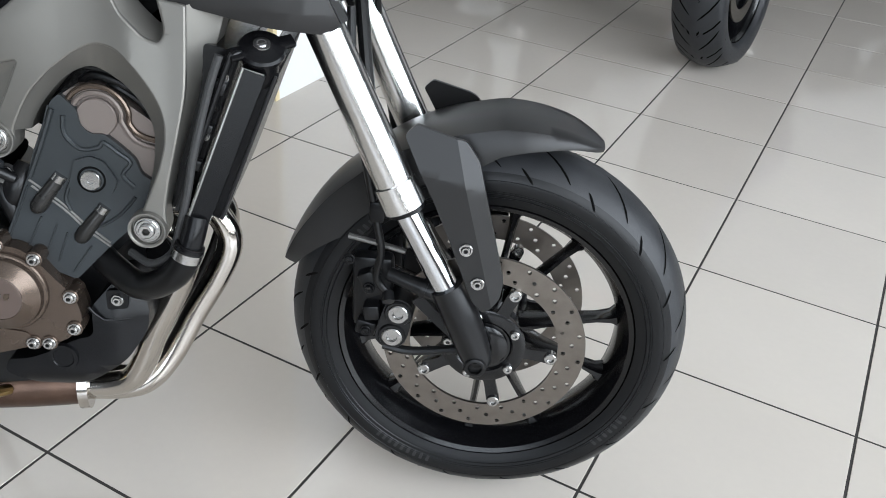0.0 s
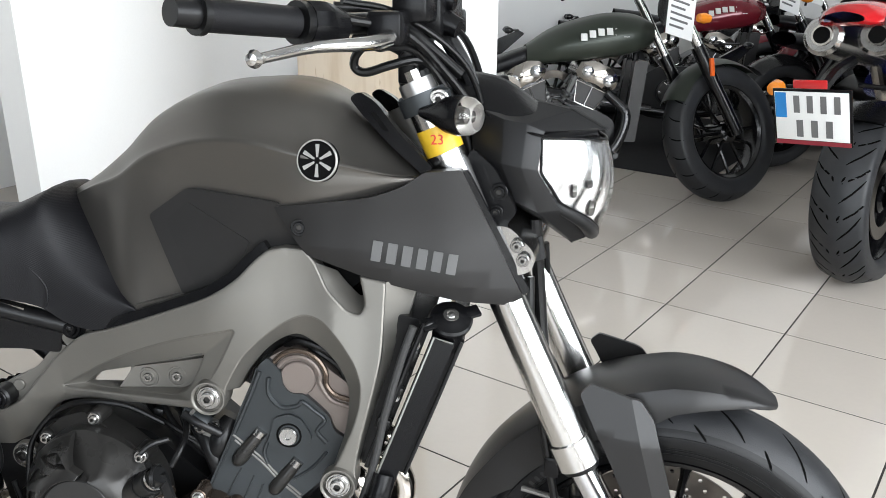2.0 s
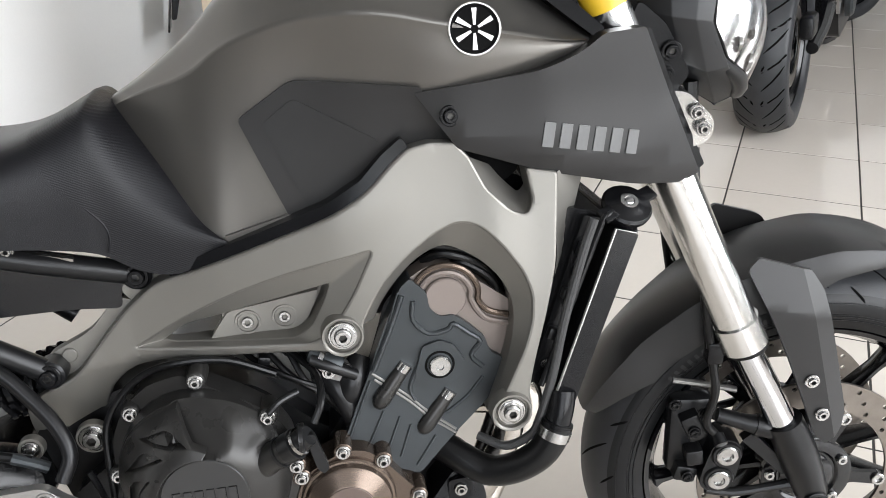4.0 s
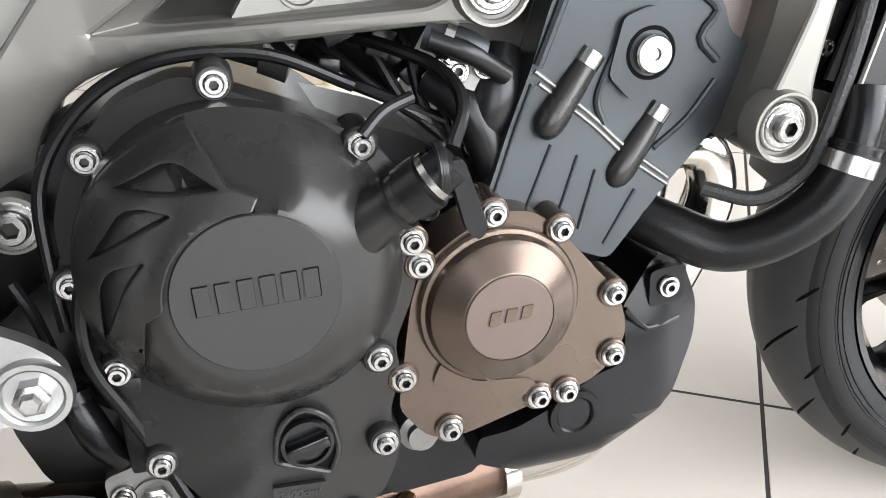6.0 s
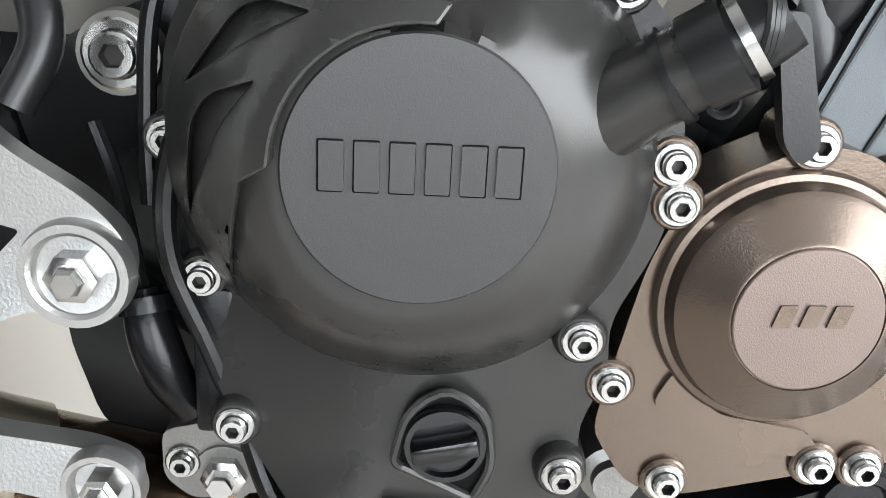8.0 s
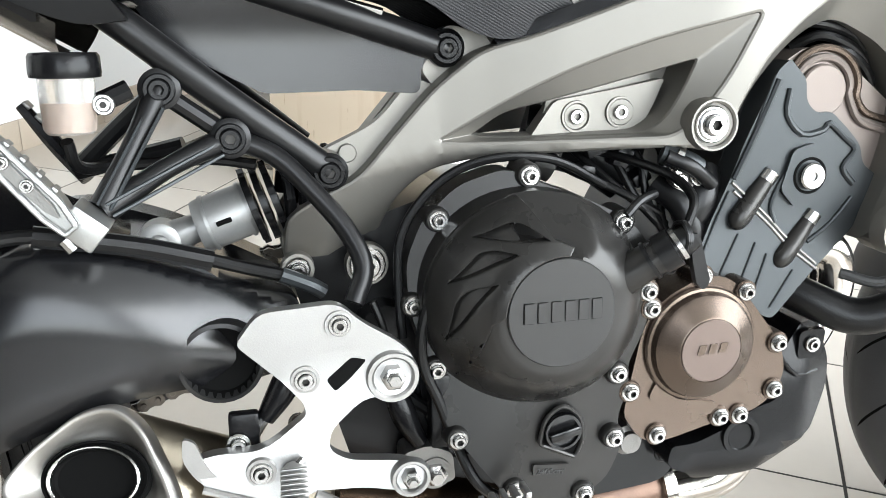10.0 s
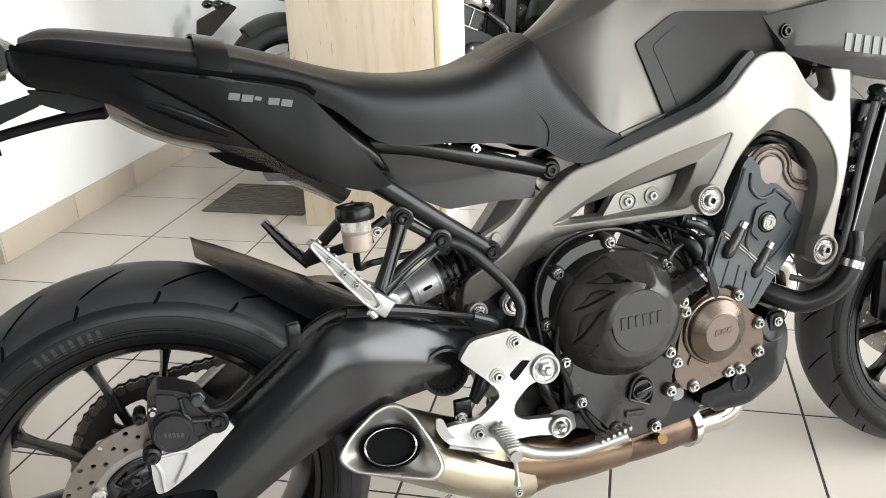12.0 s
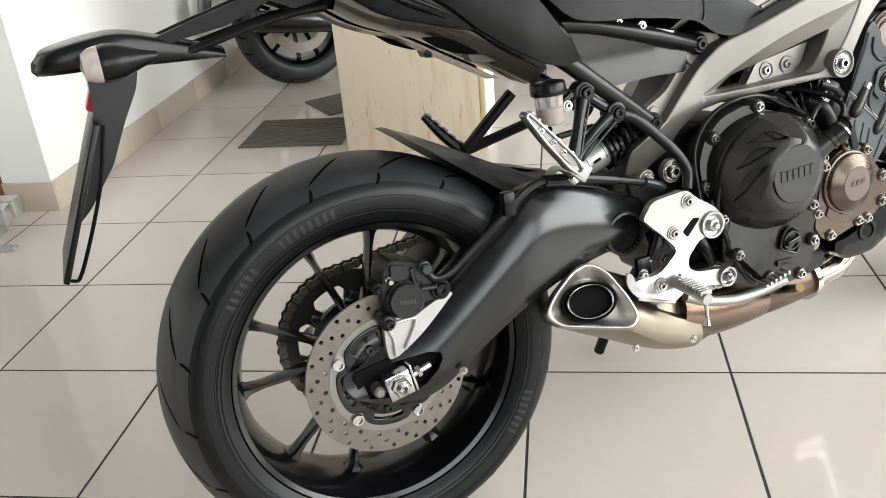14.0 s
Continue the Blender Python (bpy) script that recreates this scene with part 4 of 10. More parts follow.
P("tank_lower_strip", strip, TANK, tank)
# round badge, a plain chrome ring with a star of bars
bx, by, bz = 0.983, -0.1590, 0.936
tilt = Matrix.Translation((bx, by, bz)) @ Matrix.Rotation(radians(-8), 4, "Z") @ Matrix.Rotation(radians(-8), 4, "X")


def local(bm, m):
    bmesh.ops.transform(bm, matrix=m, verts=bm.verts)
    return bm


badge = P("round_badge", local(lathe([(0.026, 0.008), (0.026, -0.001), (0.025, -0.0025), (0.0225, -0.0025), (0.022, -0.001), (0.0001, -0.001)], n=40), tilt), DARK, tank, "round chrome badge on a black ground")
P("badge_ring", local(lathe([(0.0262, 0.0), (0.0262, -0.002), (0.0254, -0.0030), (0.0240, -0.0030), (0.0236, -0.001)], n=40), tilt), CAPST, badge)
for k in range(3):
    bm = bmesh.new()
    for s in (0, 180):
        own = slab([(-0.0012, 0.004), (0.0012, 0.004), (0.0026, 0.020), (-0.0026, 0.020)], -0.0025, 0.0, 0.0005, r=0.0004)
        local(own, tilt @ Matrix.Rotation(radians(60 * k + s), 4, "Y"))
        me = bpy.data.meshes.new("tmp"); own.to_mesh(me); own.free(); bm.from_mesh(me); bpy.data.meshes.remove(me)
    P("badge_bar", bm, CAPST, badge)

trim = [(1.012, 1.010, 0.006), (1.024, 1.018, 0.006), (1.046, 1.006, 0.01), (1.080, 0.966, 0.01), (1.122, 0.928, 0.004), (1.112, 0.918, 0.004), (1.064, 0.957, 0.01), (1.026, 0.994, 0.01)]
for s in (1, -1):
    tt = P("tank_trim", panel(trim, lambda x, z: s * (-0.094 - 0.46 * max(0, 1.03 - z)), 0.03, 0.004, 0.006, 0.02, side=-s), PLASTIC, tank, "black plastic trim along the tank's front edge")
    # dark patch on the trim's face stands in for a shaded opening
    P("trim_opening", panel([(1.040, 0.994), (1.048, 0.992), (1.066, 0.970), (1.058, 0.971)], lambda x, z: s * (-0.0945 - 0.46 * max(0, 1.03 - z)), 0.002, 0.0005, 0.003, 0.03, side=-s), DARK, tt)

# ---- side fairing with its lettering as plain bars
FA = [(0.92, -0.138), (0.97, -0.154), (1.05, -0.164), (1.15, -0.156), (1.25, -0.126)]


def fair_y(x, z):
    fold = 0.826 - (x - 0.979) * 0.228
    return lerp(x, FA) + 0.42 * max(0, fold - z) - 0.01 * max(0, (z - 0.86) / 0.1)


fair = [(0.922, 0.875, 0.003), (1.050, 0.893, 0.02), (1.090, 0.908, 0.02), (1.113, 0.925, 0.004), (1.158, 0.929, 0.004), (1.197, 0.850), (1.238, 0.765, 0.0015), (1.219, 0.754, 0.004), (1.163, 0.760, 0.02), (1.055, 0.786, 0.03), (0.964, 0.816, 0.004)]
for s in (1, -1):
    bm = panel(fair, lambda x, z: s * fair_y(x, z), 0.03, 0.003, 0.006, 0.025, side=-s, cuts=(((0.979, 0.826), (1.230, 0.769)),))
    fp = P("side_fairing", bm, PLASTIC_FINE, None, "satin dark grey side fairing with silver letter bars")
    bm = panel([(1.158, 0.927), (1.166, 0.926), (1.246, 0.772), (1.238, 0.767)], lambda x, z: s * (fair_y(x, z) + 0.004), 0.02, 0.002, 0.002, 0.03, side=-s)
    P("fairing_edge", bm, PLASTIC, fp)
    if s == 1:
        fair_right = fp
screw(0.957, fair_y(0.957, 0.851) + 0.001, 0.851, BOLT_DARK, fair_right, s=1.2)


def letter_bars(n, p0, p1, h, material, parent, yf, slant=0.12, thick=0.0006, gap=0.22, name="letter_bar"):
    """A brand word as a row of plain upright bars between two lower corners, h high."""
    a, b = Vector(p0), Vector(p1)
    d = (b - a) / n
    up = Vector((-d.y, d.x)).normalized() * h
    up += d.normalized() * h * slant
    for i in range(n):
        q = a + d * (i + gap / 2)
        w = d * (1 - gap)
        for u0, u1 in ((0, 1),):
            pts = [q + w * u0, q + w * u1, q + w * u1 + up, q + w * u0 + up]
            P(name, panel([(v.x, v.y) for v in pts], lambda x, z: yf(x, z) - thick, 0.001, 0.0002, 0.0006, 0.05), material, parent)


letter_bars(6, (1.045, 0.816), (1.156, 0.797), 0.0255, SILVERLET, fair_right, fair_y, slant=-0.02, thick=0.0014, gap=0.36)

# ---- seat
seat_sec = []
for x, top, bot, w, d in ((-0.068, 0.924, 0.912, 0.055, 0), (-0.03, 0.932, 0.905, 0.082, 0), (0.06, 0.918, 0.880, 0.108, 0), (0.155, 0.901, 0.855, 0.126, 0), (0.22, 0.882, 0.838, 0.134, 0), (0.283, 0.860, 0.810, 0.140, 0), (0.335, 0.846, 0.765, 0.142, 0), (0.391, 0.837, 0.752, 0.138, 0), (0.440, 0.834, 0.748, 0.130, 0), (0.480, 0.836, 0.742, 0.122, 0), (0.514, 0.843, 0.737, 0.114, 0), (0.550, 0.859, 0.730, 0.106, 0.003), (0.575, 0.872, 0.724, 0.102, 0.006), (0.592, 0.877, 0.716, 0.099, 0.012), (0.622, 0.848, 0.697, 0.097, 0.032), (0.662, 0.796, 0.690, 0.096, 0.022), (0.705, 0.740, 0.708, 0.094, 0.002), (0.718, 0.722, 0.712, 0.093, 0)):
    seat_sec.append((x, [(0, top + 0.004), (-w * 0.55, top + 0.002 - d * 0.4), (-w * 0.86, top - 0.010 - d), (-w, (top - d) * 0.6 + bot * 0.4), (-w * 0.985, bot)]))
SEAM = [(0.690, 0.586), (0.722, 0.592), (0.736, 0.5955), (0.752, 0.593), (0.772, 0.578), (0.800, 0.552), (0.850, 0.526), (0.900, 0.512)]


def seat_half(nose):
    """The seat's skin, cut along the seam: the ribbed nose or the smooth rest."""
    bm = loft(seat_sec, 4, 4)
    for (za, xa), (zb, xb) in zip(SEAM, SEAM[1:]):
        near = [f for f in bm.faces if min(za, zb) - 0.03 < f.calc_center_median().z < max(za, zb) + 0.03 and abs(f.calc_center_median().x - 0.56) < 0.08]
        geom = near + list({e for f in near for e in f.edges}) + list({v for f in near for v in f.verts})
        bmesh.ops.bisect_plane(bm, geom=geom, plane_co=(xa, 0, za), plane_no=(zb - za, 0, xa - xb), dist=1e-5)
    gone = [f for f in bm.faces if (f.calc_center_median().x > lerp(f.calc_center_median().z, SEAM)) != nose]
    bmesh.ops.delete(bm, geom=gone, context="FACES")
    return bm


seat = P("seat", seat_half(False), SEATM, None, "black vinyl dual seat with ribbed front")
P("ribbed_nose", seat_half(True), RIBBED, seat, "finely ribbed vinyl")
for sd in (-1, 1):
    P("seam", tube([(x, sd * (lerp(x, ((0.50, 0.1105), (0.56, 0.1015), (0.61, 0.0955))) + 0.0015), z) for z, x in SEAM[1:6]], 0.0012, n=6, steps=3), SEATM, seat)
bm = bmesh.new()
strap_sec = [(0.132, [(0, 0.914), (-0.075, 0.911), (-0.116, 0.896), (-0.131, 0.872), (-0.130, 0.848)]), (0.1335, [(0, 0.9165), (-0.076, 0.9135), (-0.119, 0.898), (-0.134, 0.872), (-0.133, 0.848)]), (0.165, [(0, 0.909), (-0.079, 0.906), (-0.123, 0.890), (-0.138, 0.862), (-0.137, 0.838)]), (0.168, [(0, 0.905), (-0.076, 0.902), (-0.119, 0.886), (-0.134, 0.862), (-0.133, 0.838)])]
P("grab_strap", loft(strap_sec, 4, 3), PLASTIC, seat, "black strap over the seat", 0.5)

# ---- tail
TY = [(-0.10, -0.078), (-0.05, -0.098), (0.06, -0.128), (0.16, -0.146), (0.26, -0.150), (0.36, -0.135)]
TAIL_LIP = [(-0.080, 0.888), (-0.064, 0.870), (-0.019, 0.858), (0.027, 0.841), (0.065, 0.812), (0.092, 0.799), (0.147, 0.782), (0.191, 0.769), (0.209, 0.754), (0.234, 0.735), (0.290, 0.700)]
COVER_LOW = [(0.056, 0.875), (0.097, 0.849), (0.129, 0.827), (0.162, 0.801), (0.189, 0.775), (0.231, 0.743), (0.285, 0.712)]


def flank_y(x, z):
    """The flank, tucked in above its lower lip."""
    return lerp(x, TY) + 0.009 + 6.0 * max(0, lerp(x, TAIL_LIP) + 0.030 - z) ** 2 + 0.10 * max(0, z - 0.885)


tail = P("tail_body", loft([(x, [(0, t - 0.008), (-w * 0.7, t - 0.008), (-w, t - 0.02), (-w * 0.85, b + 0.012), (0, b + 0.010)]) for x, t, b, w in ((-0.075, 0.905, 0.878, 0.055), (-0.03, 0.905, 0.868, 0.080), (0.06, 0.880, 0.835, 0.105), (0.15, 0.856, 0.795, 0.124), (0.25, 0.832, 0.742, 0.132), (0.30, 0.802, 0.718, 0.128), (0.335, 0.770, 0.708, 0.120), (0.355, 0.740, 0.704, 0.112))], 4, 4), PLASTIC, None, "black plastic tail section")
for s in (1, -1):
    flank = [(-0.079, 0.914, 0.006), (-0.032, 0.904), (0.058, 0.881), (0.130, 0.866), (0.230, 0.842, 0.01), (0.290, 0.760)] + [p for p in TAIL_LIP[::-1]]
    fl = P("tail_flank", panel(flank, lambda x, z: s * flank_y(x, z), 0.012, 0.004, 0.006, 0.008, side=-s), PLASTIC, tail, "", 1.2)
    P("flank_ridge", tube([(x, s * (flank_y(x, z) - 0.0002), z) for x, z in ((0.058, 0.845), (0.085, 0.834), (0.120, 0.817), (0.158, 0.796))], [0.0005, 0.0026, 0.0034, 0.0005], n=8), PLASTIC, fl)
    # black tubes paint the shade in the flank's hollow and below the cover
    P("flank_hollow_shade", tube([(x, s * (flank_y(x, z) + 0.0006), z) for x, z in ((0.064, 0.836), (0.090, 0.823), (0.120, 0.807), (0.156, 0.789))], [0.0004, 0.0020, 0.0024, 0.0004], n=8), GROOVE, fl)
    P("cover_gap_shade", tube([(x, s * (flank_y(x, z - 0.003) - 0.0005), z - 0.003) for x, z in COVER_LOW[:5]], [0.0006, 0.0024, 0.0026, 0.0020, 0.0010], n=8), GROOVE, fl)
    bm = panel([(0.056, 0.875, 0.002), (0.127, 0.863), (0.169, 0.854), (0.235, 0.840, 0.016), (0.255, 0.828, 0.012), (0.294, 0.783), (0.352, 0.704, 0.004), (0.319, 0.700, 0.010), (0.285, 0.711, 0.02), (0.231, 0.742, 0.02), (0.189, 0.774), (0.162, 0.800, 0.02), (0.129, 0.826), (0.097, 0.848)], lambda x, z: s * (lerp(x, TY) + 0.8 * max(0, lerp(x, COVER_LOW) + 0.030 - z) ** 1.5), 0.02, 0.0035, 0.004, 0.012, side=-s)
    tc = P("tail_side_cover", bm, TAILM, tail, "satin black side cover with silver letter bars")
    if s == 1:
        for i in range(5):
            x0 = 0.159 + i * 0.0152
            z0 = 0.8440 - i * 0.0034
            wide = 0.0075 if i == 2 else 0.0128
            low = 0.0052 if i == 2 else 0.0090
            pts = [(x0 - 0.001, z0 - low), (x0 + wide - 0.001, z0 - low - 0.0024), (x0 + wide + 0.0016, z0 - 0.0034), (x0 + 0.0016, z0 - 0.001)]
            P("letter_bar", panel(pts, lambda x, z: lerp(x, TY) - 0.0008, 0.001, 0.0002, 0.0005, 0.05), SILVERLET, tc)
    # glossy tray that leans in under the flank's lip
    hi = crom([(x, s * (flank_y(x, z + 0.004) + 0.012), z + 0.004) for x, z in ((0.018, 0.845), (0.065, 0.812), (0.092, 0.799), (0.147, 0.782), (0.200, 0.760), (0.240, 0.730), (0.300, 0.698))], 4)
    lo = crom([(x, s * -0.066, z) for x, z in ((0.022, 0.822), (0.060, 0.796), (0.100, 0.778), (0.140, 0.764), (0.195, 0.732), (0.240, 0.706), (0.292, 0.676))], 4)
    bm = bmesh.new()
    rows_ = [[bm.verts.new(p.lerp(q, f) + Vector((0, s * -0.010 * math.sin(math.pi * f), 0))) for p, q in zip(hi, lo)] for f in (0, 0.25, 0.5, 0.75, 1)]
    rows_.append([bm.verts.new(q + Vector((0, s * 0.05, 0.004))) for q in lo])
    for a, b in zip(rows_, rows_[1:]):
        for i in range(len(a) - 1):
            bm.faces.new((a[i], a[i + 1], b[i + 1], b[i]))
    bmesh.ops.solidify(bm, geom=bm.faces[:], thickness=0.002)
    P("undertail_tray", bm, TRAYM, tail, "glossy plastic tray under the tail", 0.9)
    # dark panel paints the shaded opening in the tray
    P("tray_recess_shade", panel([(0.128, 0.770), (0.150, 0.768), (0.205, 0.748), (0.208, 0.736), (0.180, 0.740), (0.150, 0.753)], lambda x, z: s * (-0.098 - 0.15 * (z - 0.75)), 0.012, 0.002, 0.004, 0.02, side=-s), GROOVE, tail)
    P("tray_catch", panel([(0.192, 0.737), (0.236, 0.729), (0.240, 0.720), (0.197, 0.725)], lambda x, z: s * -0.096, 0.022, 0.0015, 0.002, 0.03, side=-s), PLASTIC_FINE, tail)
    P("tray_clip", lathe([(0.007, s * -0.090), (0.007, s * -0.104), (0.004, s * -0.106), (0.0001, s * -0.105)], (0.252, 0, 0.721), n=14), PLASTIC, tail)
# black tube stands in for the shaded gap under the seat
P("seat_gap_shade", tube([(-0.07, -0.098, 0.915), (0.06, -0.127, 0.886), (0.150, -0.141, 0.866), (0.240, -0.146, 0.846), (0.262, -0.146, 0.832)], 0.0034, n=6), GROOVE, tail)
housing = [(-0.122, 0.943), (-0.103, 0.944), (-0.099, 0.931), (-0.084, 0.921), (-0.078, 0.905), (-0.084, 0.890), (-0.101, 0.886), (-0.101, 0.877), (-0.118, 0.875)]
light = P("tail_light", slab(housing, -0.064, 0.064, 0.007, r=0.004), PLASTIC, tail, "clear and red tail light in a black housing")
P("light_bezel", slab([(-0.127, 0.946), (-0.119, 0.947), (-0.112, 0.874), (-0.120, 0.873)], -0.068, 0.068, 0.003, r=0.002), PLASTIC, light)
P("light_lens", slab([(-0.147, 0.936, 0.008), (-0.124, 0.943), (-0.118, 0.877), (-0.139, 0.884, 0.008)], -0.060, 0.060, 0.008, r=0.004), PINK, light, "pale clear outer lens")
P("red_insert", slab([(-0.1405, 0.928), (-0.1255, 0.931), (-0.1225, 0.893), (-0.1345, 0.896)], -0.0612, 0.0612, 0.0005, r=0.003), TAILRED, light, "translucent red insert")
for f in (0.12, 0.3, 0.48, 0.66, 0.84):
    P("insert_rib", tube([(-0.1395 + 0.004 * f, -0.0616, 0.926 - 0.030 * f), (-0.1265 + 0.003 * f, -0.0616, 0.929 - 0.034 * f)], 0.0009, n=5, steps=1), PINK, light)
# plate carrier
for s in (1, -1):
    P("carrier_arm", slab([(-0.060, 0.861), (-0.056, 0.845), (-0.116, 0.823), (-0.170, 0.816), (-0.215, 0.806), (-0.220, 0.818), (-0.168, 0.833)], s * 0.050, s * 0.034, 0.003, r=0.004), TAILM, tail)
    P("carrier_arm", tube([(0.016, s * 0.048, 0.829), (-0.028, s * 0.046, 0.8255), (-0.085, s * 0.043, 0.8165), (-0.126, s * 0.040, 0.808), (-0.190, s * 0.035, 0.795)], [0.0075, 0.0055, 0.005, 0.0055, 0.006], n=10), TAILM, tail)
    P("carrier_root", slab([(-0.068, 0.866), (0.020, 0.846), (0.030, 0.836), (0.016, 0.820), (-0.010, 0.826), (-0.058, 0.848)], s * 0.052, s * 0.032, 0.004, r=0.004), TAILM, tail)
carrier = P("plate_carrier", loft([(x, [(0, t), (-w * 0.7, t - 0.003), (-w, t - 0.010), (-w * 0.9, b), (0, b + 0.004)]) for x, t, b, w in ((-0.348, 0.818, 0.801, 0.062), (-0.330, 0.831, 0.799, 0.078), (-0.260, 0.840, 0.797, 0.074), (-0.205, 0.828, 0.791, 0.052), (-0.120, 0.798, 0.784, 0.028))], 4, 4), PLASTIC, tail, "black plastic plate carrier")
P("carrier_front", slab([(-0.350, 0.817), (-0.340, 0.803), (-0.346, 0.799), (-0.352, 0.806)], -0.058, 0.058, 0.001, r=0.002), PLASTIC, carrier)
P("carrier_tongue", slab([(-0.292, 0.800), (-0.232, 0.790), (-0.240, 0.765), (-0.263, 0.727), (-0.289, 0.677), (-0.329, 0.627), (-0.346, 0.612), (-0.336, 0.645), (-0.297, 0.744)], -0.038, 0.038, 0.004, r=0.006), PLASTIC, carrier)
plate = Matrix.Translation((-0.338, 0, 0.645)) @ Matrix.Rotation(radians(24), 4, "Y")
P("plate_holder", local(box(-0.004, 0.004, -0.09, 0.09, -0.100, 0.10, bevel=0.002), plate), PLASTIC, carrier, "empty black number plate holder")
P("holder_rod", local(tube([(0.008, -0.075, 0.10), (0.018, -0.078, 0.02), (0.016, -0.076, -0.085), (0.006, -0.07, -0.100)], 0.0025, n=6), plate), PLASTIC, carrier)
P("red_reflector", local(box(-0.012, 0.000, -0.028, 0.028, 0.108, 0.136, bevel=0.003), plate), RED, carrier, "red reflector")


def indicator(x, y, z, s, parent, steer=False, ahead=False):
    prof = [(0.006, 0.045), (0.012, 0.03), (0.022, 0.010), (0.0245, -0.004), (0.0235, -0.010)]
    lens = [(0.0235, -0.010), (0.022, -0.018), (0.016, -0.026), (0.0001, -0.029)]
    k = -1 if ahead else 1
    m = Matrix.Translation((x, y, z)) @ Matrix.Rotation(radians(-20 * s if ahead else 0), 4, "Z") @ Matrix.Diagonal((k * 1.15, 1.05, 1.0 if ahead else 0.9, 1))
    body = P("indicator", local(lathe(prof, axis="x", n=24), m), PLASTIC, parent, "black indicator with a clear lens", steer=steer)
    P("indicator_lens", local(lathe(lens, axis="x", n=24), m), CLEAR if ahead else LENSW, body, "clear lens" if ahead else "pale frosted lens", steer=steer)
    P("indicator_bulb", local(lathe([(0.0001, -0.016), (0.006, -0.012), (0.007, -0.004), (0.005, 0.002)], axis="x", n=12), m), CAST if ahead else AMBER, body, "" if ahead else "amber bulb", steer=steer)
    P("reflector_cup", local(lathe([(0.021, -0.010), (0.016, -0.002), (0.006, 0.004), (0.0001, 0.004)], axis="x", n=20), m), CAPST if ahead else MIRRORM, body, steer=steer)
    P("indicator_stem", tube([(x, y, z), (x + 0.006 * k, y * 0.6 + 0.01 * s, z - 0.004), (x + 0.01 * k, y * 0.3, z - 0.006)], 0.007), PLASTIC, body, steer=steer)


indicator(-0.266, -0.130, 0.806, 1, carrier)
indicator(-0.266, 0.130, 0.806, -1, carrier)

# ---- engine block and covers
case_poly = [(0.572, 0.50), (0.61, 0.552), (0.72, 0.545), (0.80, 0.475), (0.93, 0.43), (0.93, 0.33), (0.86, 0.27), (0.70, 0.255), (0.60, 0.275), (0.580, 0.36)]
engine = P("engine_block", slab(case_poly, -0.098, 0.135, 0.012, r=0.02), ENGINE, None, "black painted crankcase")
head_poly = [(0.880, 0.640), (0.912, 0.668), (0.965, 0.672), (1.012, 0.610), (1.010, 0.540), (0.985, 0.500), (0.950, 0.460), (0.905, 0.425), (0.825, 0.430), (0.800, 0.470), (0.815, 0.490), (0.858, 0.572)]
P("crankcase_inner", slab([(0.46, 0.50), (0.60, 0.550), (0.70, 0.545), (0.80, 0.510), (0.86, 0.45), (0.86, 0.29), (0.56, 0.29), (0.50, 0.36)], -0.062, 0.062, 0.01, r=0.02), ENGINE, engine)
P("cylinder_block", slab(head_poly, -0.118, 0.118, 0.010, r=0.012), ENGINE, engine)
# grey cast plate on the head, bronze cam cover above
hp = [(0.856, 0.566), (0.868, 0.600), (0.896, 0.664), (0.907, 0.673, 0.003), (0.925, 0.655, 0.006), (0.927, 0.635, 0.010), (0.939, 0.624, 0.010), (0.954, 0.626, 0.006), (0.973, 0.610), (0.989, 0.594, 0.006), (0.994, 0.575, 0.008), (1.010, 0.566, 0.006), (1.005, 0.533), (0.981, 0.508), (0.950, 0.480), (0.905, 0.434), (0.832, 0.464), (0.818, 0.478)]


def head_y(x, z):
    return -0.135 - 0.12 * max(0, 0.53 - z)


head = P("head_side_plate", panel(hp, head_y, 0.03, 0.003, 0.006, 0.02), HEADGREY, engine, "grey cast cylinder head plate with ribs")


def head_ridge(pts, r=0.0024, material=HEADGREY, name="head_ridge"):
    return P(name, tube([(x, head_y(x, z) - 0.0005, z) for x, z in pts], r, n=8, steps=3), material, head)


head_ridge([(0.897, 0.655), (0.884, 0.622), (0.868, 0.585), (0.860, 0.567)], 0.0035)
head_ridge([(0.909, 0.647), (0.908, 0.624), (0.925, 0.606), (0.947, 0.609), (0.953, 0.615), (0.970, 0.602), (0.983, 0.590), (0.972, 0.574), (0.985, 0.558)], 0.0030)
head_ridge([(0.915, 0.575), (0.905, 0.556), (0.900, 0.540), (0.905, 0.525)], 0.0026)
head_ridge([(0.985, 0.545), (0.965, 0.522), (0.940, 0.505)], 0.0022)
for o in (0.0, 0.008):
    head_ridge([(0.858 + o * 0.3, 0.564 - o), (0.894 + o * 0.3, 0.534 - o), (0.918 + o * 0.3, 0.510 - o), (0.950, 0.484 - o * 0.6)], 0.0016, CAST, "head_seam")
P("head_raised_field", panel([(0.916, 0.592), (0.936, 0.598), (0.952, 0.591), (0.966, 0.567), (0.958, 0.549), (0.922, 0.539), (0.906, 0.556)], lambda x, z: -0.1395, 0.008, 0.0025, 0.005, 0.05), HEADGREY, head)
P("bolt_recess", lathe([(0.0175, -0.1385), (0.0170, -0.1402), (0.0150, -0.1402), (0.0142, -0.1392), (0.0001, -0.1392)], (0.935, 0, 0.568), n=30), DARK, head)
P("head_plug", lathe([(0.0125, -0.138), (0.0125, -0.1445), (0.0112, -0.146), (0.0040, -0.146), (0.0035, -0.144), (0.0001, -0.144)], (0.935, 0, 0.568), n=30), STEEL, head, "bright round plug")
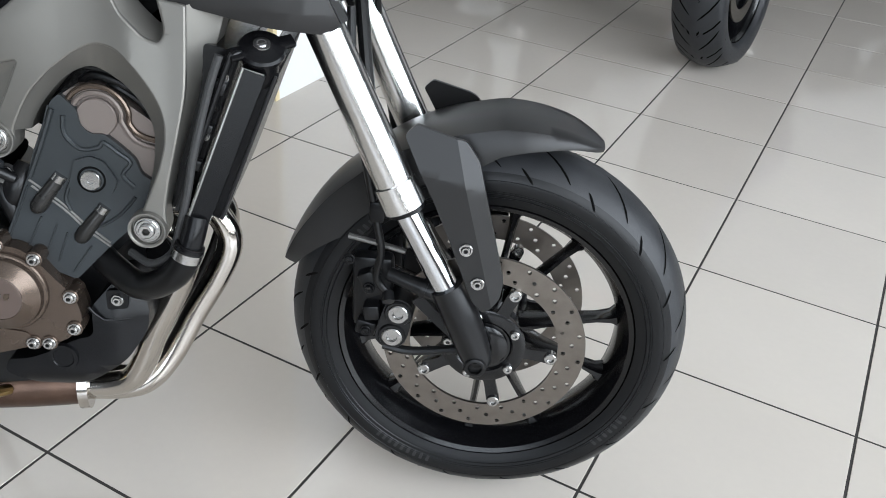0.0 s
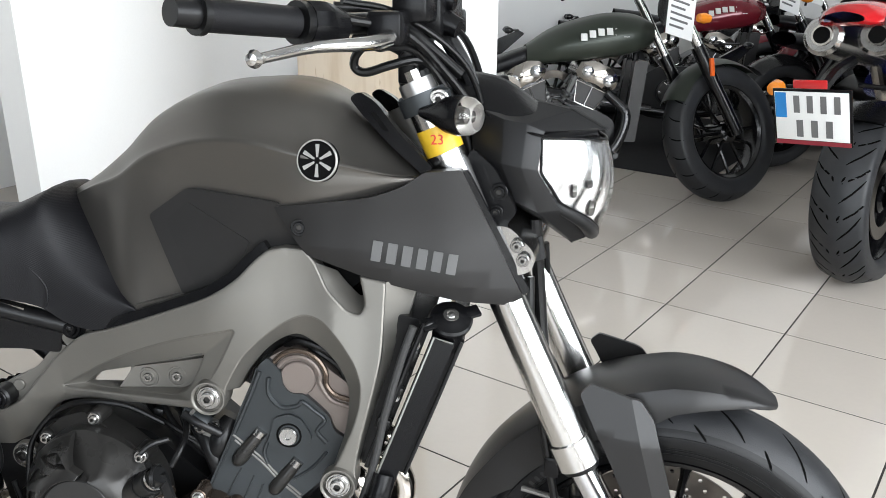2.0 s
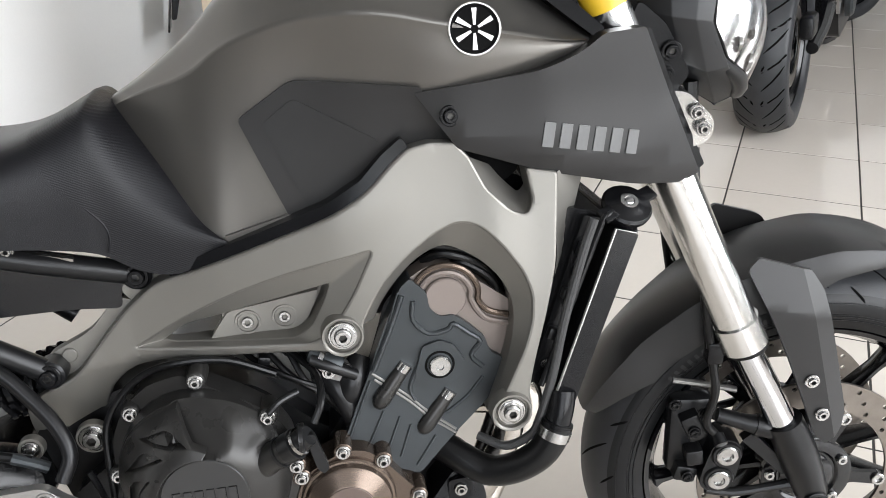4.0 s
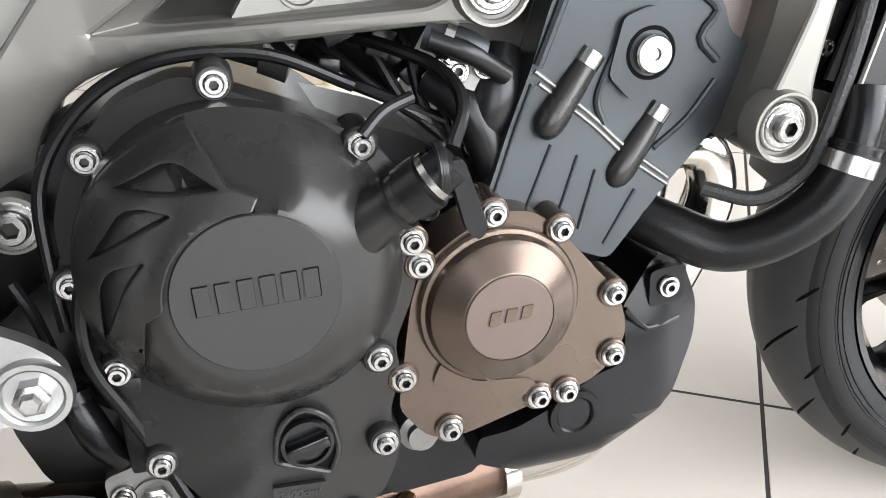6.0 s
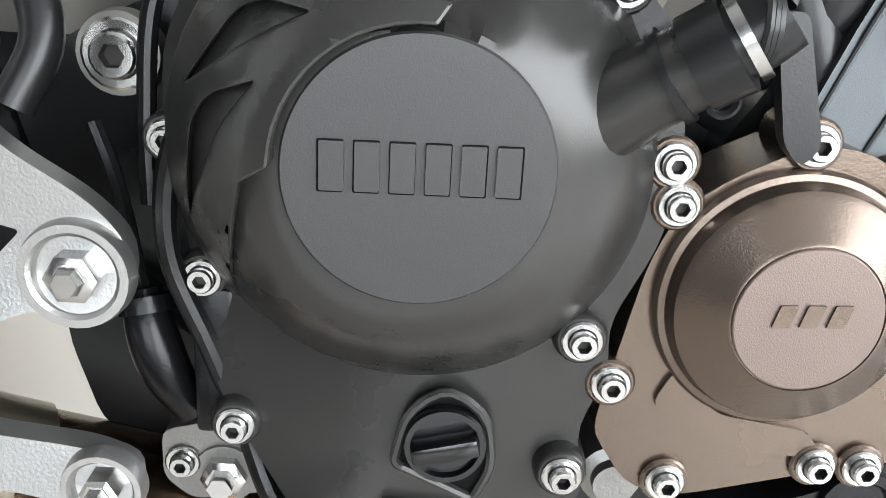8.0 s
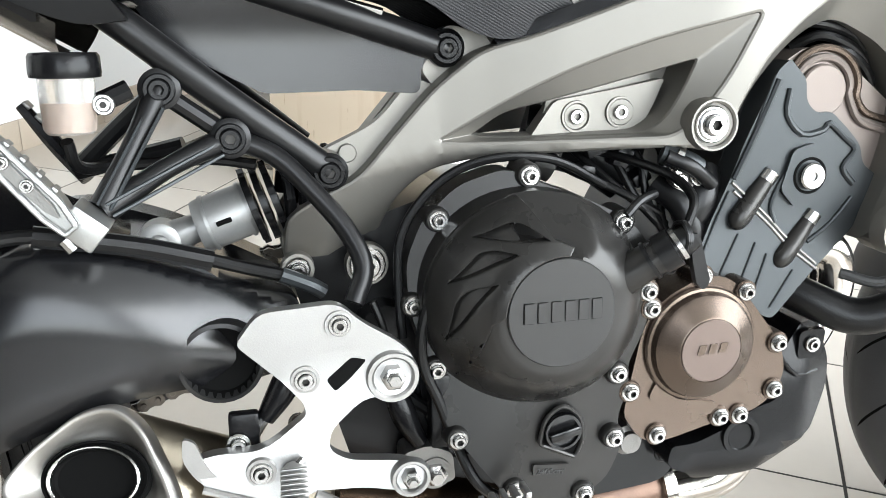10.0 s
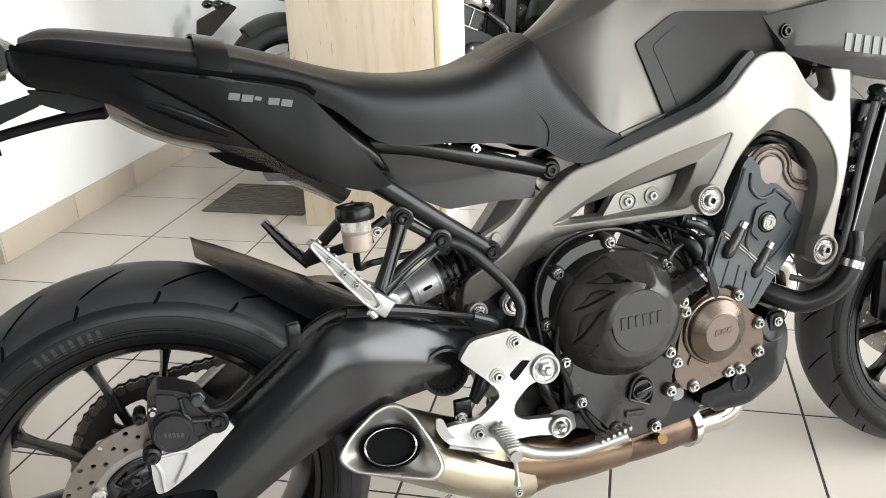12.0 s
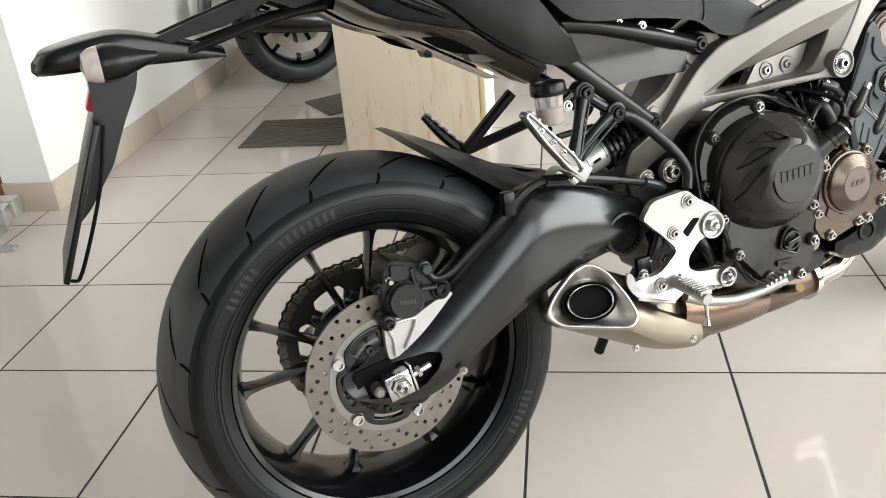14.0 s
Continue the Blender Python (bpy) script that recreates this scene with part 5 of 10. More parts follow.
for x0, z0, x1, z1 in ((0.896, 0.569, 0.861, 0.524), (0.945, 0.529, 0.910, 0.485)):
    P("coil_boss", tube([(x0, -0.133, z0), ((x0 + x1) / 2, -0.136, (z0 + z1) / 2), (x1 + 0.004, -0.137, z1 + 0.005), (x1, -0.134, z1)], [0.0080, 0.0098, 0.0100, 0.0040], n=14), COVER, head)
    P("coil_clip", tube([(x0 + 0.002, -0.134, z0 + 0.003), (x0 - 0.004, -0.134, z0 - 0.005)], 0.0088, n=12, steps=1), STEEL, head)
for pts in (((0.893, 0.659), (0.865, 0.576)), ((0.856, 0.556), (0.826, 0.486)), ((0.868, 0.516), (0.847, 0.474)), ((0.886, 0.507), (0.868, 0.464)), ((0.898, 0.496), (0.884, 0.458)), ((0.926, 0.479), (0.902, 0.445))):
    head_ridge([pts[0], ((pts[0][0] + pts[1][0]) / 2, (pts[0][1] + pts[1][1]) / 2), pts[1]], 0.0013)
cam_cover = P("cam_cover", panel([(0.903, 0.668), (0.925, 0.682), (0.955, 0.682), (0.982, 0.662), (1.022, 0.632), (1.020, 0.555), (1.000, 0.560), (0.985, 0.590), (0.960, 0.606), (0.945, 0.614), (0.925, 0.625), (0.918, 0.650)], lambda x, z: -0.1265, 0.03, 0.003, 0.006, 0.03), BRONZE_L, engine, "light bronze cam cover with curved ridges")
P("cam_lobe", lathe([(0.0245, -0.120), (0.0240, -0.1305), (0.0225, -0.1320), (0.0001, -0.1320)], (0.946, 0, 0.644), n=40), BRONZE_L, cam_cover)
for r in (0.0300, 0.0385):
    P("cam_ridge", tube([(0.946 + r * math.cos(a), -0.1285, 0.644 + r * math.sin(a)) for a in (radians(150 - 20 * i) for i in range(9))] + [(0.990 + (r - 0.03) * 0.6, -0.1285, 0.616 + (r - 0.03) * 0.9), (1.018, -0.1285, 0.606 + (r - 0.03) * 1.2)], 0.0036, n=8, steps=4), BRONZE_L if r < 0.035 else BRONZE, cam_cover)

# dark airbox and throttle bodies behind the frame
P("airbox", slab([(0.78, 0.72), (0.90, 0.80), (1.06, 0.76), (1.045, 0.64), (1.02, 0.60), (0.90, 0.60), (0.80, 0.64)], -0.085, 0.085, 0.01, r=0.02), PLASTIC, engine, "black airbox behind the frame")
for k in range(3):
    P("vacuum_hose", tube([(0.895 + 0.03 * k, -0.105, 0.690 - 0.008 * k), (0.930 + 0.02 * k, -0.120, 0.705 - 0.012 * k), (0.985 + 0.01 * k, -0.118, 0.690 - 0.02 * k), (1.005, -0.11, 0.650 - 0.03 * k)], 0.005), HOSE, engine)
P("throttle_body", tube([(0.70, -0.010, 0.60), (0.76, -0.026, 0.585), (0.80, -0.040, 0.56)], 0.030, n=16), ENGINE, engine)

# clutch cover
cl_case = [(0.649, 0.583), (0.675, 0.571), (0.717, 0.556), (0.747, 0.541), (0.764, 0.520), (0.770, 0.477), (0.766, 0.445), (0.750, 0.410), (0.753, 0.388), (0.742, 0.360), (0.750, 0.335), (0.735, 0.300), (0.700, 0.280), (0.647, 0.290), (0.622, 0.318), (0.590, 0.359), (0.578, 0.413), (0.563, 0.461), (0.562, 0.502), (0.577, 0.538), (0.608, 0.568)]


def cover_y(x, z):
    """The flat of the case behind the dome, leaning out towards the front and the bottom."""
    return max(-0.166, -0.113 - 0.18 * (0.538 - z) - 0.30 * (x - 0.59))


cover = P("clutch_cover", panel(cl_case, lambda x, z: min(-0.100, cover_y(x, z)), 0.035, 0.006, 0.012, 0.02), COVER, engine, "black painted round clutch cover with a raised disc")
CX, CZ = 0.668, 0.470
DX, DZ = 0.671, 0.477
# fall of the dome from its disc to its rim: towards the rear, and towards the front
FALL_REAR = [(0.0, -0.2035), (0.047, -0.2030), (0.056, -0.1990), (0.066, -0.1890), (0.078, -0.1720), (0.088, -0.1545), (0.0975, -0.1360)]
FALL_FRONT = [(0.0, -0.2035), (0.047, -0.2030), (0.056, -0.2005), (0.066, -0.1955), (0.078, -0.1860), (0.088, -0.1730), (0.0975, -0.1540)]


def dome_y(x, z):
    r = math.hypot(x - CX, z - CZ)
    w = (1 - (x - CX) / max(r, 1e-6)) / 2
    return w * lerp(r, FALL_REAR) + (1 - w) * lerp(r, FALL_FRONT) - 0.10 * max(0, z - CZ) * min(1, r / 0.07)


def on_arc(r, a, cx=CX, cz=CZ):
    return (cx + r * math.cos(radians(a)), cz + r * math.sin(radians(a)))


def dome_cut(x, z):
    """The dome with two flats cut beside the spout, which meet in an upright fold."""
    flat = -0.2035 + 0.95 * (z - 0.5235) + (0.30 * (0.702 - x) if x < 0.702 else 0.75 * (x - 0.702))
    return max(dome_y(x, z), flat) if z > 0.5225 and 0.640 < x < 0.735 else dome_y(x, z)


bm = bmesh.new()
rings = []
for r in (0.0005, 0.03, 0.044, 0.047, 0.050, 0.053, 0.056, 0.061, 0.066, 0.072, 0.078, 0.083, 0.088, 0.093, 0.0965, 0.0975):
    rings.append([bm.verts.new((x, dome_cut(x, z), z)) for x, z in (on_arc(r, 3 * k) for k in range(120))])
rings.append([bm.verts.new((x, -0.115, z)) for x, z in (on_arc(0.0982, 3 * k) for k in range(120))])
for p, q in zip(rings, rings[1:]):
    for k in range(120):
        bm.faces.new((p[k], p[(k + 1) % 120], q[(k + 1) % 120], q[k]))
P("clutch_dome", bm, COVER, cover, sharp=0.42)
DISCM = mat("fine_grain_dark_grey_paint", (0.034, 0.0335, 0.033), 0.40, 0.5, 0.10, 9, 0.10, 2200)
disc_c = P("cover_disc", lathe([(0.0462, -0.188), (0.0458, -0.2056), (0.0450, -0.2066), (0.0001, -0.2066)], (DX, 0, DZ), n=72), DISCM, cover, "dark grey disc with raised letter bars")
letter_bars(6, (0.637, 0.4705), (0.706, 0.4715), 0.0165, DISCM, disc_c, lambda x, z: -0.2068, slant=0.0, thick=0.0012, gap=0.30)
# slightly larger dark bars paint the shade round the raised letters
letter_bars(6, (0.6364, 0.4698), (0.7066, 0.4708), 0.0176, DARK, disc_c, lambda x, z: -0.2067, slant=0.0, thick=0.0003, gap=0.265, name="letter_shadow_gap")
# sickle-shaped plate over the dome's rear half, with three pointed windows through it
plate_edge = [on_arc(0.0968, 102 + 122 * i / 14) for i in range(15)] + [(0.6124, 0.4706), (0.6225, 0.4772)] + [on_arc(0.0480, 178 - 92 * i / 12, DX, DZ) for i in range(13)] + [(0.6790, 0.5315), (0.6640, 0.5375)]
windows = [[(0.606, 0.5345, 0.001), (0.634, 0.548, 0.008), (0.643, 0.5475, 0.008), (0.6595, 0.5368, 0.001), (0.636, 0.5350)], [(0.5855, 0.4960, 0.001), (0.608, 0.5245, 0.008), (0.619, 0.5283, 0.006), (0.6345, 0.5262, 0.001), (0.6185, 0.5185, 0.01)], [(0.5845, 0.4440, 0.001), (0.590, 0.4842, 0.01), (0.5988, 0.4963, 0.006), (0.6175, 0.5038, 0.001), (0.6045, 0.4880, 0.01)]]


def plate_over(x, z):
    """The plate's outer face, fading into the dome towards its lower end."""
    turn_ = math.degrees(math.atan2(z - CZ, x - CX)) % 360
    rise = 0.0075 * max(0.25, min(1, (228 - turn_) / 40))
    return dome_y(x, z) - rise


P("vent_plate", holed_panel([(x, z, 0.001) for x, z in plate_edge], windows, plate_over, 0.012, 0.0013, 0.001, 0.004), COVER, cover, sharp=0.36)


P("cable_spout", tube([(0.722, -0.170, 0.489), (0.734, -0.180, 0.497), (0.748, -0.188, 0.508), (0.762, -0.194, 0.518)], [0.026, 0.0185, 0.0155, 0.0150], n=24), COVER, cover)
P("cable_collar", tube([(0.760, -0.193, 0.5165), (0.771, -0.198, 0.5245)], 0.0168, n=22, steps=1), ENGINE, cover)
P("spout_ring", tube([(0.752, -0.190, 0.511), (0.7545, -0.191, 0.5128)], 0.0172, n=22, steps=1), ENGINE, cover)
P("cable_joint", tube([(0.770, -0.197, 0.524), (0.778, -0.200, 0.530), (0.784, -0.202, 0.535)], [0.0135, 0.0125, 0.0115], n=16), ENGINE, cover)
P("cable_nut", tube([(0.772, -0.198, 0.5255), (0.775, -0.199, 0.5278)], 0.0152, n=20, steps=1), STEEL, cover)
P("return_spring", tube([(0.7735 + 0.0009 * k / 4, -0.199 + 0.0145 * math.cos(k * 0.9), 0.531 + 0.0145 * math.sin(k * 0.9)) for k in range(24)], 0.0016, n=6, steps=2), ENGINE, cover)
P("release_arm", slab([(0.780, 0.535), (0.790, 0.536), (0.803, 0.493), (0.797, 0.486), (0.790, 0.493)], -0.204, -0.196, 0.001, r=0.004), ENGINE, cover)
P("spring_hook", lathe([(0.0035, 0.0), (0.005, -0.0012), (0.0065, 0.0), (0.005, 0.0012)], (0.7715, -0.192, 0.505), n=18, closed=True), ENGINE, cover)
P("release_cable", tube([(0.790, -0.182, 0.537), (0.800, -0.172, 0.558), (0.797, -0.140, 0.572), (0.775, -0.105, 0.582), (0.745, -0.070, 0.59)], 0.0042), HOSE, cover)
P("clutch_lever_stay", tube([(0.742, -0.165, 0.545), (0.756, -0.160, 0.556), (0.775, -0.150, 0.560)], 0.004), ENGINE, cover)
P("capacity_mark", local(text_mesh("2400cm\u00b3", 0.0078, 0.0004), Matrix.Translation((0.6655, -0.1716, 0.3165)) @ Matrix.Rotation(radians(5), 4, "Y")), DARKLET, cover)
P("mark_frame", panel([(0.663, 0.3255), (0.697, 0.3225), (0.6965, 0.3125), (0.6625, 0.3155)], lambda x, z: -0.1712, 0.003, 0.0003, 0.001, 0.05), COVER, cover)
P("cover_rim_hose", tube([(0.557, -0.120, 0.435), (0.555, -0.113, 0.475), (0.558, -0.106, 0.520), (0.577, -0.102, 0.553), (0.608, -0.102, 0.578), (0.648, -0.108, 0.590), (0.70, -0.105, 0.585), (0.75, -0.10, 0.56)], 0.0042), HOSE, cover)
# oil filler
SEAT = [(0.667, 0.346, 0.004), (0.672, 0.370, 0.012), (0.687, 0.382, 0.012), (0.705, 0.370, 0.012), (0.708, 0.346, 0.006), (0.701, 0.330, 0.003)]
# near-black patch paints the shade of the filler's recess
P("oil_filler_seat", panel([(x, z, r) for x, z, r in SEAT], lambda x, z: -0.1715, 0.004, 0.001, 0.01, 0.05), DARK, cover)
rim_pts = fillet(SEAT, 0.01)
P("filler_seat_rim", tube([(x, -0.1725, z) for x, z in rim_pts + rim_pts[:1]], 0.0022, n=8, steps=1), COVER, cover)
P("oil_filler_cap", lathe([(0.0172, -0.165), (0.0172, -0.176), (0.0165, -0.1775), (0.0142, -0.1775), (0.0135, -0.1745), (0.0001, -0.1745)], (0.688, 0, 0.357), n=28), RIM, cover, "black oil filler cap")
P("filler_grip", local(box(-0.0138, 0.0138, -0.183, -0.172, -0.0042, 0.0042, bevel=0.0018), Matrix.Translation((0.688, 0, 0.357)) @ Matrix.Rotation(radians(-14), 4, "Y")), RIM, cover)
# magneto cover
mg_case = [(0.757, 0.403), (0.763, 0.436), (0.772, 0.458), (0.790, 0.472), (0.820, 0.487), (0.845, 0.484), (0.863, 0.468), (0.888, 0.437), (0.905, 0.416), (0.912, 0.388), (0.903, 0.366), (0.884, 0.352), (0.845, 0.344), (0.790, 0.330), (0.768, 0.334), (0.750, 0.360), (0.752, 0.375)]
mag = P("magneto_cover", panel(mg_case, lambda x, z: -0.164, 0.04, 0.006, 0.010, 0.03), BRONZE, engine, "bronze painted generator cover with steel bolts")
MX, MZ = 0.820, 0.424
P("magneto_dome", lathe([(0.0545, -0.150), (0.0540, -0.1670), (0.0525, -0.1690), (0.0500, -0.1695), (0.0492, -0.1720), (0.0478, -0.1755), (0.0450, -0.1778), (0.0320, -0.1838), (0.0305, -0.1851), (0.0295, -0.1855), (0.0292, -0.1848), (0.0001, -0.1848)], (MX, 0, MZ), n=72), BRONZE, mag, "", 0.45)
md = P("magneto_disc", lathe([(0.0290, -0.182), (0.0287, -0.1857), (0.0282, -0.1861), (0.0001, -0.1861)], (MX, 0, MZ), n=44), mat("grained_bronze_paint", (0.125, 0.095, 0.082), 0.42, 0.6, 0.08, 14, 0.2, 1500), mag)
letter_bars(3, (0.804, 0.421), (0.835, 0.4225), 0.009, BRONZE, md, lambda x, z: -0.1863, slant=0.3, thick=0.0009, gap=0.35)
P("magneto_flat", panel([(0.772, 0.375), (0.800, 0.358), (0.850, 0.352), (0.840, 0.366), (0.800, 0.372), (0.780, 0.392)], lambda x, z: -0.1665, 0.006, 0.002, 0.006, 0.04), BRONZE, mag)
for x, y, z in ((0.666, -0.131, 0.577), (0.589, -0.119, 0.539), (0.741, -0.155, 0.539), (0.566, -0.122, 0.465), (0.583, -0.134, 0.410), (0.599, -0.141, 0.349), (0.647, -0.160, 0.302), (0.712, -0.165, 0.291), (0.739, -0.171, 0.405), (0.737, -0.174, 0.345)):
    y = min(y, cover_y(x, z) - 0.004)
    P("bolt_boss", lathe([(0.0120, 0.03), (0.0112, 0.003), (0.0105, 0.0), (0.0095, -0.001), (0.0001, -0.001)], (x, y, z), n=18), COVER, cover)
    screw(x, y - 0.001, z, BOLT, cover)
for x, z in ((0.766, 0.477), (0.770, 0.461), (0.818, 0.487), (0.862, 0.470), (0.900, 0.418), (0.900, 0.372), (0.866, 0.350), (0.846, 0.350), (0.783, 0.339), (0.754, 0.384)):
    P("bolt_boss", lathe([(0.0105, 0.03), (0.0105, 0.0), (0.0095, -0.001), (0.0001, -0.001)], (x, -0.166, z), n=18), BRONZE, mag)
    screw(x, -0.167, z, BOLT, mag)
# sump, drain, lower cowl
P("sump", slab([(0.60, 0.30), (0.74, 0.30), (0.86, 0.30), (0.84, 0.245), (0.70, 0.232), (0.62, 0.25)], -0.10, 0.10, 0.01, r=0.02), ENGINE, engine)
P("drain_boss", lathe([(0.015, 0.03), (0.015, -0.004), (0.010, -0.006), (0.010, -0.012), (0.0001, -0.012)], (0.768, -0.135, 0.322), n=20), CAST, engine)
cowl = [(0.800, 0.300), (0.806, 0.318, 0.004), (0.831, 0.319), (0.864, 0.331), (0.894, 0.348), (0.918, 0.353), (0.918, 0.394, 0.004), (0.944, 0.424, 0.004), (0.963, 0.424, 0.006), (0.977, 0.408, 0.006), (0.986, 0.382, 0.006), (0.984, 0.354, 0.010), (0.960, 0.319, 0.01), (0.935, 0.300, 0.01), (0.914, 0.283, 0.01), (0.880, 0.274, 0.01), (0.834, 0.277, 0.008), (0.822, 0.290, 0.006)]


def cowl_y(x, z):
    """Side face of the cowl, folded along a crease below the bracket."""
    return -0.150 + 0.5 * max(0, x - 0.945) + 0.9 * max(0, 0.292 - z + 0.45 * max(0, x - 0.90)) - 0.10 * max(0, 0.372 - z) + 0.25 * max(0, z - 0.374)


for s in (1, -1):
    cw = P("belly_cowl", panel(cowl, lambda x, z: s * cowl_y(x, z), 0.07, 0.007, 0.010, 0.012, side=-s), PLASTIC, None, "black plastic engine cowl", 0.5)
    if s == 1:
        cowl_right = cw
ring_boss(0.877, -0.158, 0.322, 0.013, 0.019, 0.006, PLASTIC, "cowl_grommet", cowl_right)
P("cowl_crease", tube([(0.916, -0.152, 0.396), (0.934, -0.151, 0.377), (0.966, -0.138, 0.374)], 0.0022, n=8, steps=2), PLASTIC, cowl_right)
P("starter_cover", slab([(0.735, 0.318), (0.815, 0.312), (0.815, 0.262), (0.745, 0.258)], -0.125, 0.0, 0.006, r=0.01), ENGINE, engine)
screw(0.812, -0.128, 0.298, BOLT_DARK, engine)
P("cowl_bracket", panel([(0.938, 0.418), (0.966, 0.420), (0.964, 0.392), (0.938, 0.390)], lambda x, z: -0.146, 0.008, 0.002, 0.005, 0.03), PLASTIC, cowl_right)
screw(0.952, -0.1465, 0.405, BOLT_SMALL, cowl_right, s=1.3)

# gearbox end, sensor and bracket between the clutch cover and the footrest plate
P("gearbox_end", slab([(0.500, 0.420), (0.545, 0.455), (0.592, 0.440), (0.604, 0.370), (0.612, 0.300), (0.560, 0.285), (0.515, 0.300), (0.500, 0.350)], -0.088, 0.06, 0.008, r=0.012), ENGINE, engine)
P("gearbox_rib", tube([(0.520, -0.090, 0.400), (0.560, -0.092, 0.372), (0.600, -0.092, 0.340)], 0.006, n=8), ENGINE, engine)
P("sensor_body", tube([(0.549, -0.112, 0.392), (0.553, -0.117, 0.375), (0.560, -0.119, 0.355), (0.572, -0.118, 0.333)], [0.0085, 0.0115, 0.0115, 0.0080], n=14), PLASTIC, engine, "black plastic sensor")
P("sensor_flange", tube([(0.550, -0.113, 0.389), (0.5515, -0.115, 0.382)], 0.0135, n=16, steps=1), PLASTIC, engine)
P("sensor_cable", tube([(0.548, -0.112, 0.393), (0.544, -0.112, 0.420), (0.540, -0.114, 0.445), (0.532, -0.112, 0.468)], 0.0038, n=8), HOSE, engine)
P("case_bracket", panel([(0.556, 0.322), (0.580, 0.328), (0.603, 0.318), (0.606, 0.290), (0.570, 0.284), (0.556, 0.296)], lambda x, z: -0.118, 0.03, 0.003, 0.006, 0.03), CAST, engine, "grey cast bracket")
screw(0.566, -0.119, 0.306, BOLT, engine)
P("stud_nut", lathe([(0.011, 0.004), (0.011, -0.007), (0.008, -0.009), (0.006, -0.009), (0.006, -0.015), (0.0001, -0.015)], (0.586, -0.118, 0.300), n=6), STEEL, engine)
P("stud_washer", lathe([(0.0155, 0.002), (0.0155, -0.002), (0.0001, -0.002)], (0.586, -0.118, 0.300), n=20), CAST, engine)

# clamps and connectors in the gap above the clutch cover
P("throttle_clamp", tube([(0.705, -0.040, 0.582), (0.722, -0.044, 0.574)], 0.021, n=20, steps=1), CAST, engine, "grey hose clamp")
P("throttle_neck", tube([(0.685, -0.036, 0.590), (0.706, -0.040, 0.582)], 0.018, n=18, steps=1), HEADGREY, engine)
for x, z, w, h, a_ in ((0.745, 0.592, 0.020, 0.013, -20), (0.772, 0.583, 0.016, 0.020, 25), (0.792, 0.563, 0.018, 0.012, -35), (0.738, 0.572, 0.014, 0.010, 10)):
    P("connector", local(box(-w / 2, w / 2, -0.092, -0.072, -h / 2, h / 2, bevel=0.002), Matrix.Translation((x, 0, z)) @ Matrix.Rotation(radians(a_), 4, "Y")), ENGINE, engine, "black plug connector")
screw(0.806, -0.128, 0.578, BOLT, engine)
P("coolant_union", tube([(0.792, -0.125, 0.592), (0.812, -0.132, 0.584), (0.826, -0.134, 0.578)], [0.0095, 0.0105, 0.0085], n=14), HEADGREY, engine)
P("union_clip", tube([(0.803, -0.129, 0.588), (0.808, -0.131, 0.586)], 0.0125, n=16, steps=1), STEEL, engine)

fit = P("coolant_fitting", tube([(0.848, -0.104, 0.572), (0.840, -0.114, 0.556), (0.834, -0.117, 0.540), (0.828, -0.112, 0.522)], [0.014, 0.0175, 0.0175, 0.016], n=20), ENGINE, engine, "black coolant fitting")
P("fitting_flange", panel([(0.800, 0.574, 0.004), (0.806, 0.560, 0.004), (0.846, 0.543, 0.004), (0.859, 0.552, 0.004), (0.828, 0.578, 0.006)], lambda x, z: -0.1245, 0.010, 0.002, 0.004, 0.03), CAST, fit, "grey cast flange")
for x, z in ((0.8105, 0.5675), (0.829, 0.5685)):
    screw(x, -0.126, z, BOLT_SMALL, fit, s=1.3)

# ---- cooling: radiator, hoses, cap
rad = P("radiator", slab([(1.082, 0.742), (1.124, 0.732), (1.052, 0.535), (1.018, 0.545)], -0.148, 0.148, 0.003, r=0.004), PLASTIC, None, "black radiator behind the fork")
tank_face = [(1.127, 0.721), (1.154, 0.712), (1.080, 0.526), (1.055, 0.532)]
P("radiator_tank", panel(tank_face, lambda x, z: -0.169 - 0.075 * (0.715 - z), 0.045, 0.003, 0.003, 0.06), PLASTIC, rad)
P("radiator_guard", slab([(1.144, 0.716), (1.166, 0.708), (1.092, 0.519), (1.072, 0.526)], -0.140, 0.140, 0.003, r=0.003), PLASTIC, rad)
P("guard_lip", tube([(1.162, -0.141, 0.706), (1.130, -0.141, 0.622), (1.090, -0.141, 0.521)], 0.0022, n=6, steps=1), PLASTIC_FINE, rad)
P("radiator_side", panel([(1.098, 0.734), (1.120, 0.728), (1.050, 0.536), (1.034, 0.541)], lambda x, z: -0.153, 0.006, 0.002, 0.003, 0.05), PLASTIC, rad)
for k in range(5):
    f = 0.10 + 0.19 * k
    screw(1.112 - 0.068 * f, -0.1545, 0.724 - 0.188 * f, BOLT_DARK if k % 2 else BOLT_SMALL, rad, s=0.9)
for f, w_ in ((0.16, 0.016), (0.42, 0.012), (0.66, 0.014)):
    P("radiator_clip", local(box(-0.008, 0.010, -0.164, -0.152, -w_ / 2, w_ / 2, bevel=0.002), Matrix.Translation((1.108 - 0.068 * f, 0, 0.726 - 0.190 * f)) @ Matrix.Rotation(radians(20), 4, "Y")), ENGINE, rad)
P("radiator_stay", tube([(1.126, -0.160, 0.736), (1.118, -0.166, 0.734), (1.108, -0.168, 0.716), (1.044, -0.172, 0.545)], 0.0035, n=8), ENGINE, rad)
P("tank_edge", tube([(1.152, -0.1685, 0.7125), (1.1285, -0.1685, 0.7205), (1.0565, -0.1825, 0.5335)], 0.0018, n=6, steps=1), CAST, rad, "light grey edge")
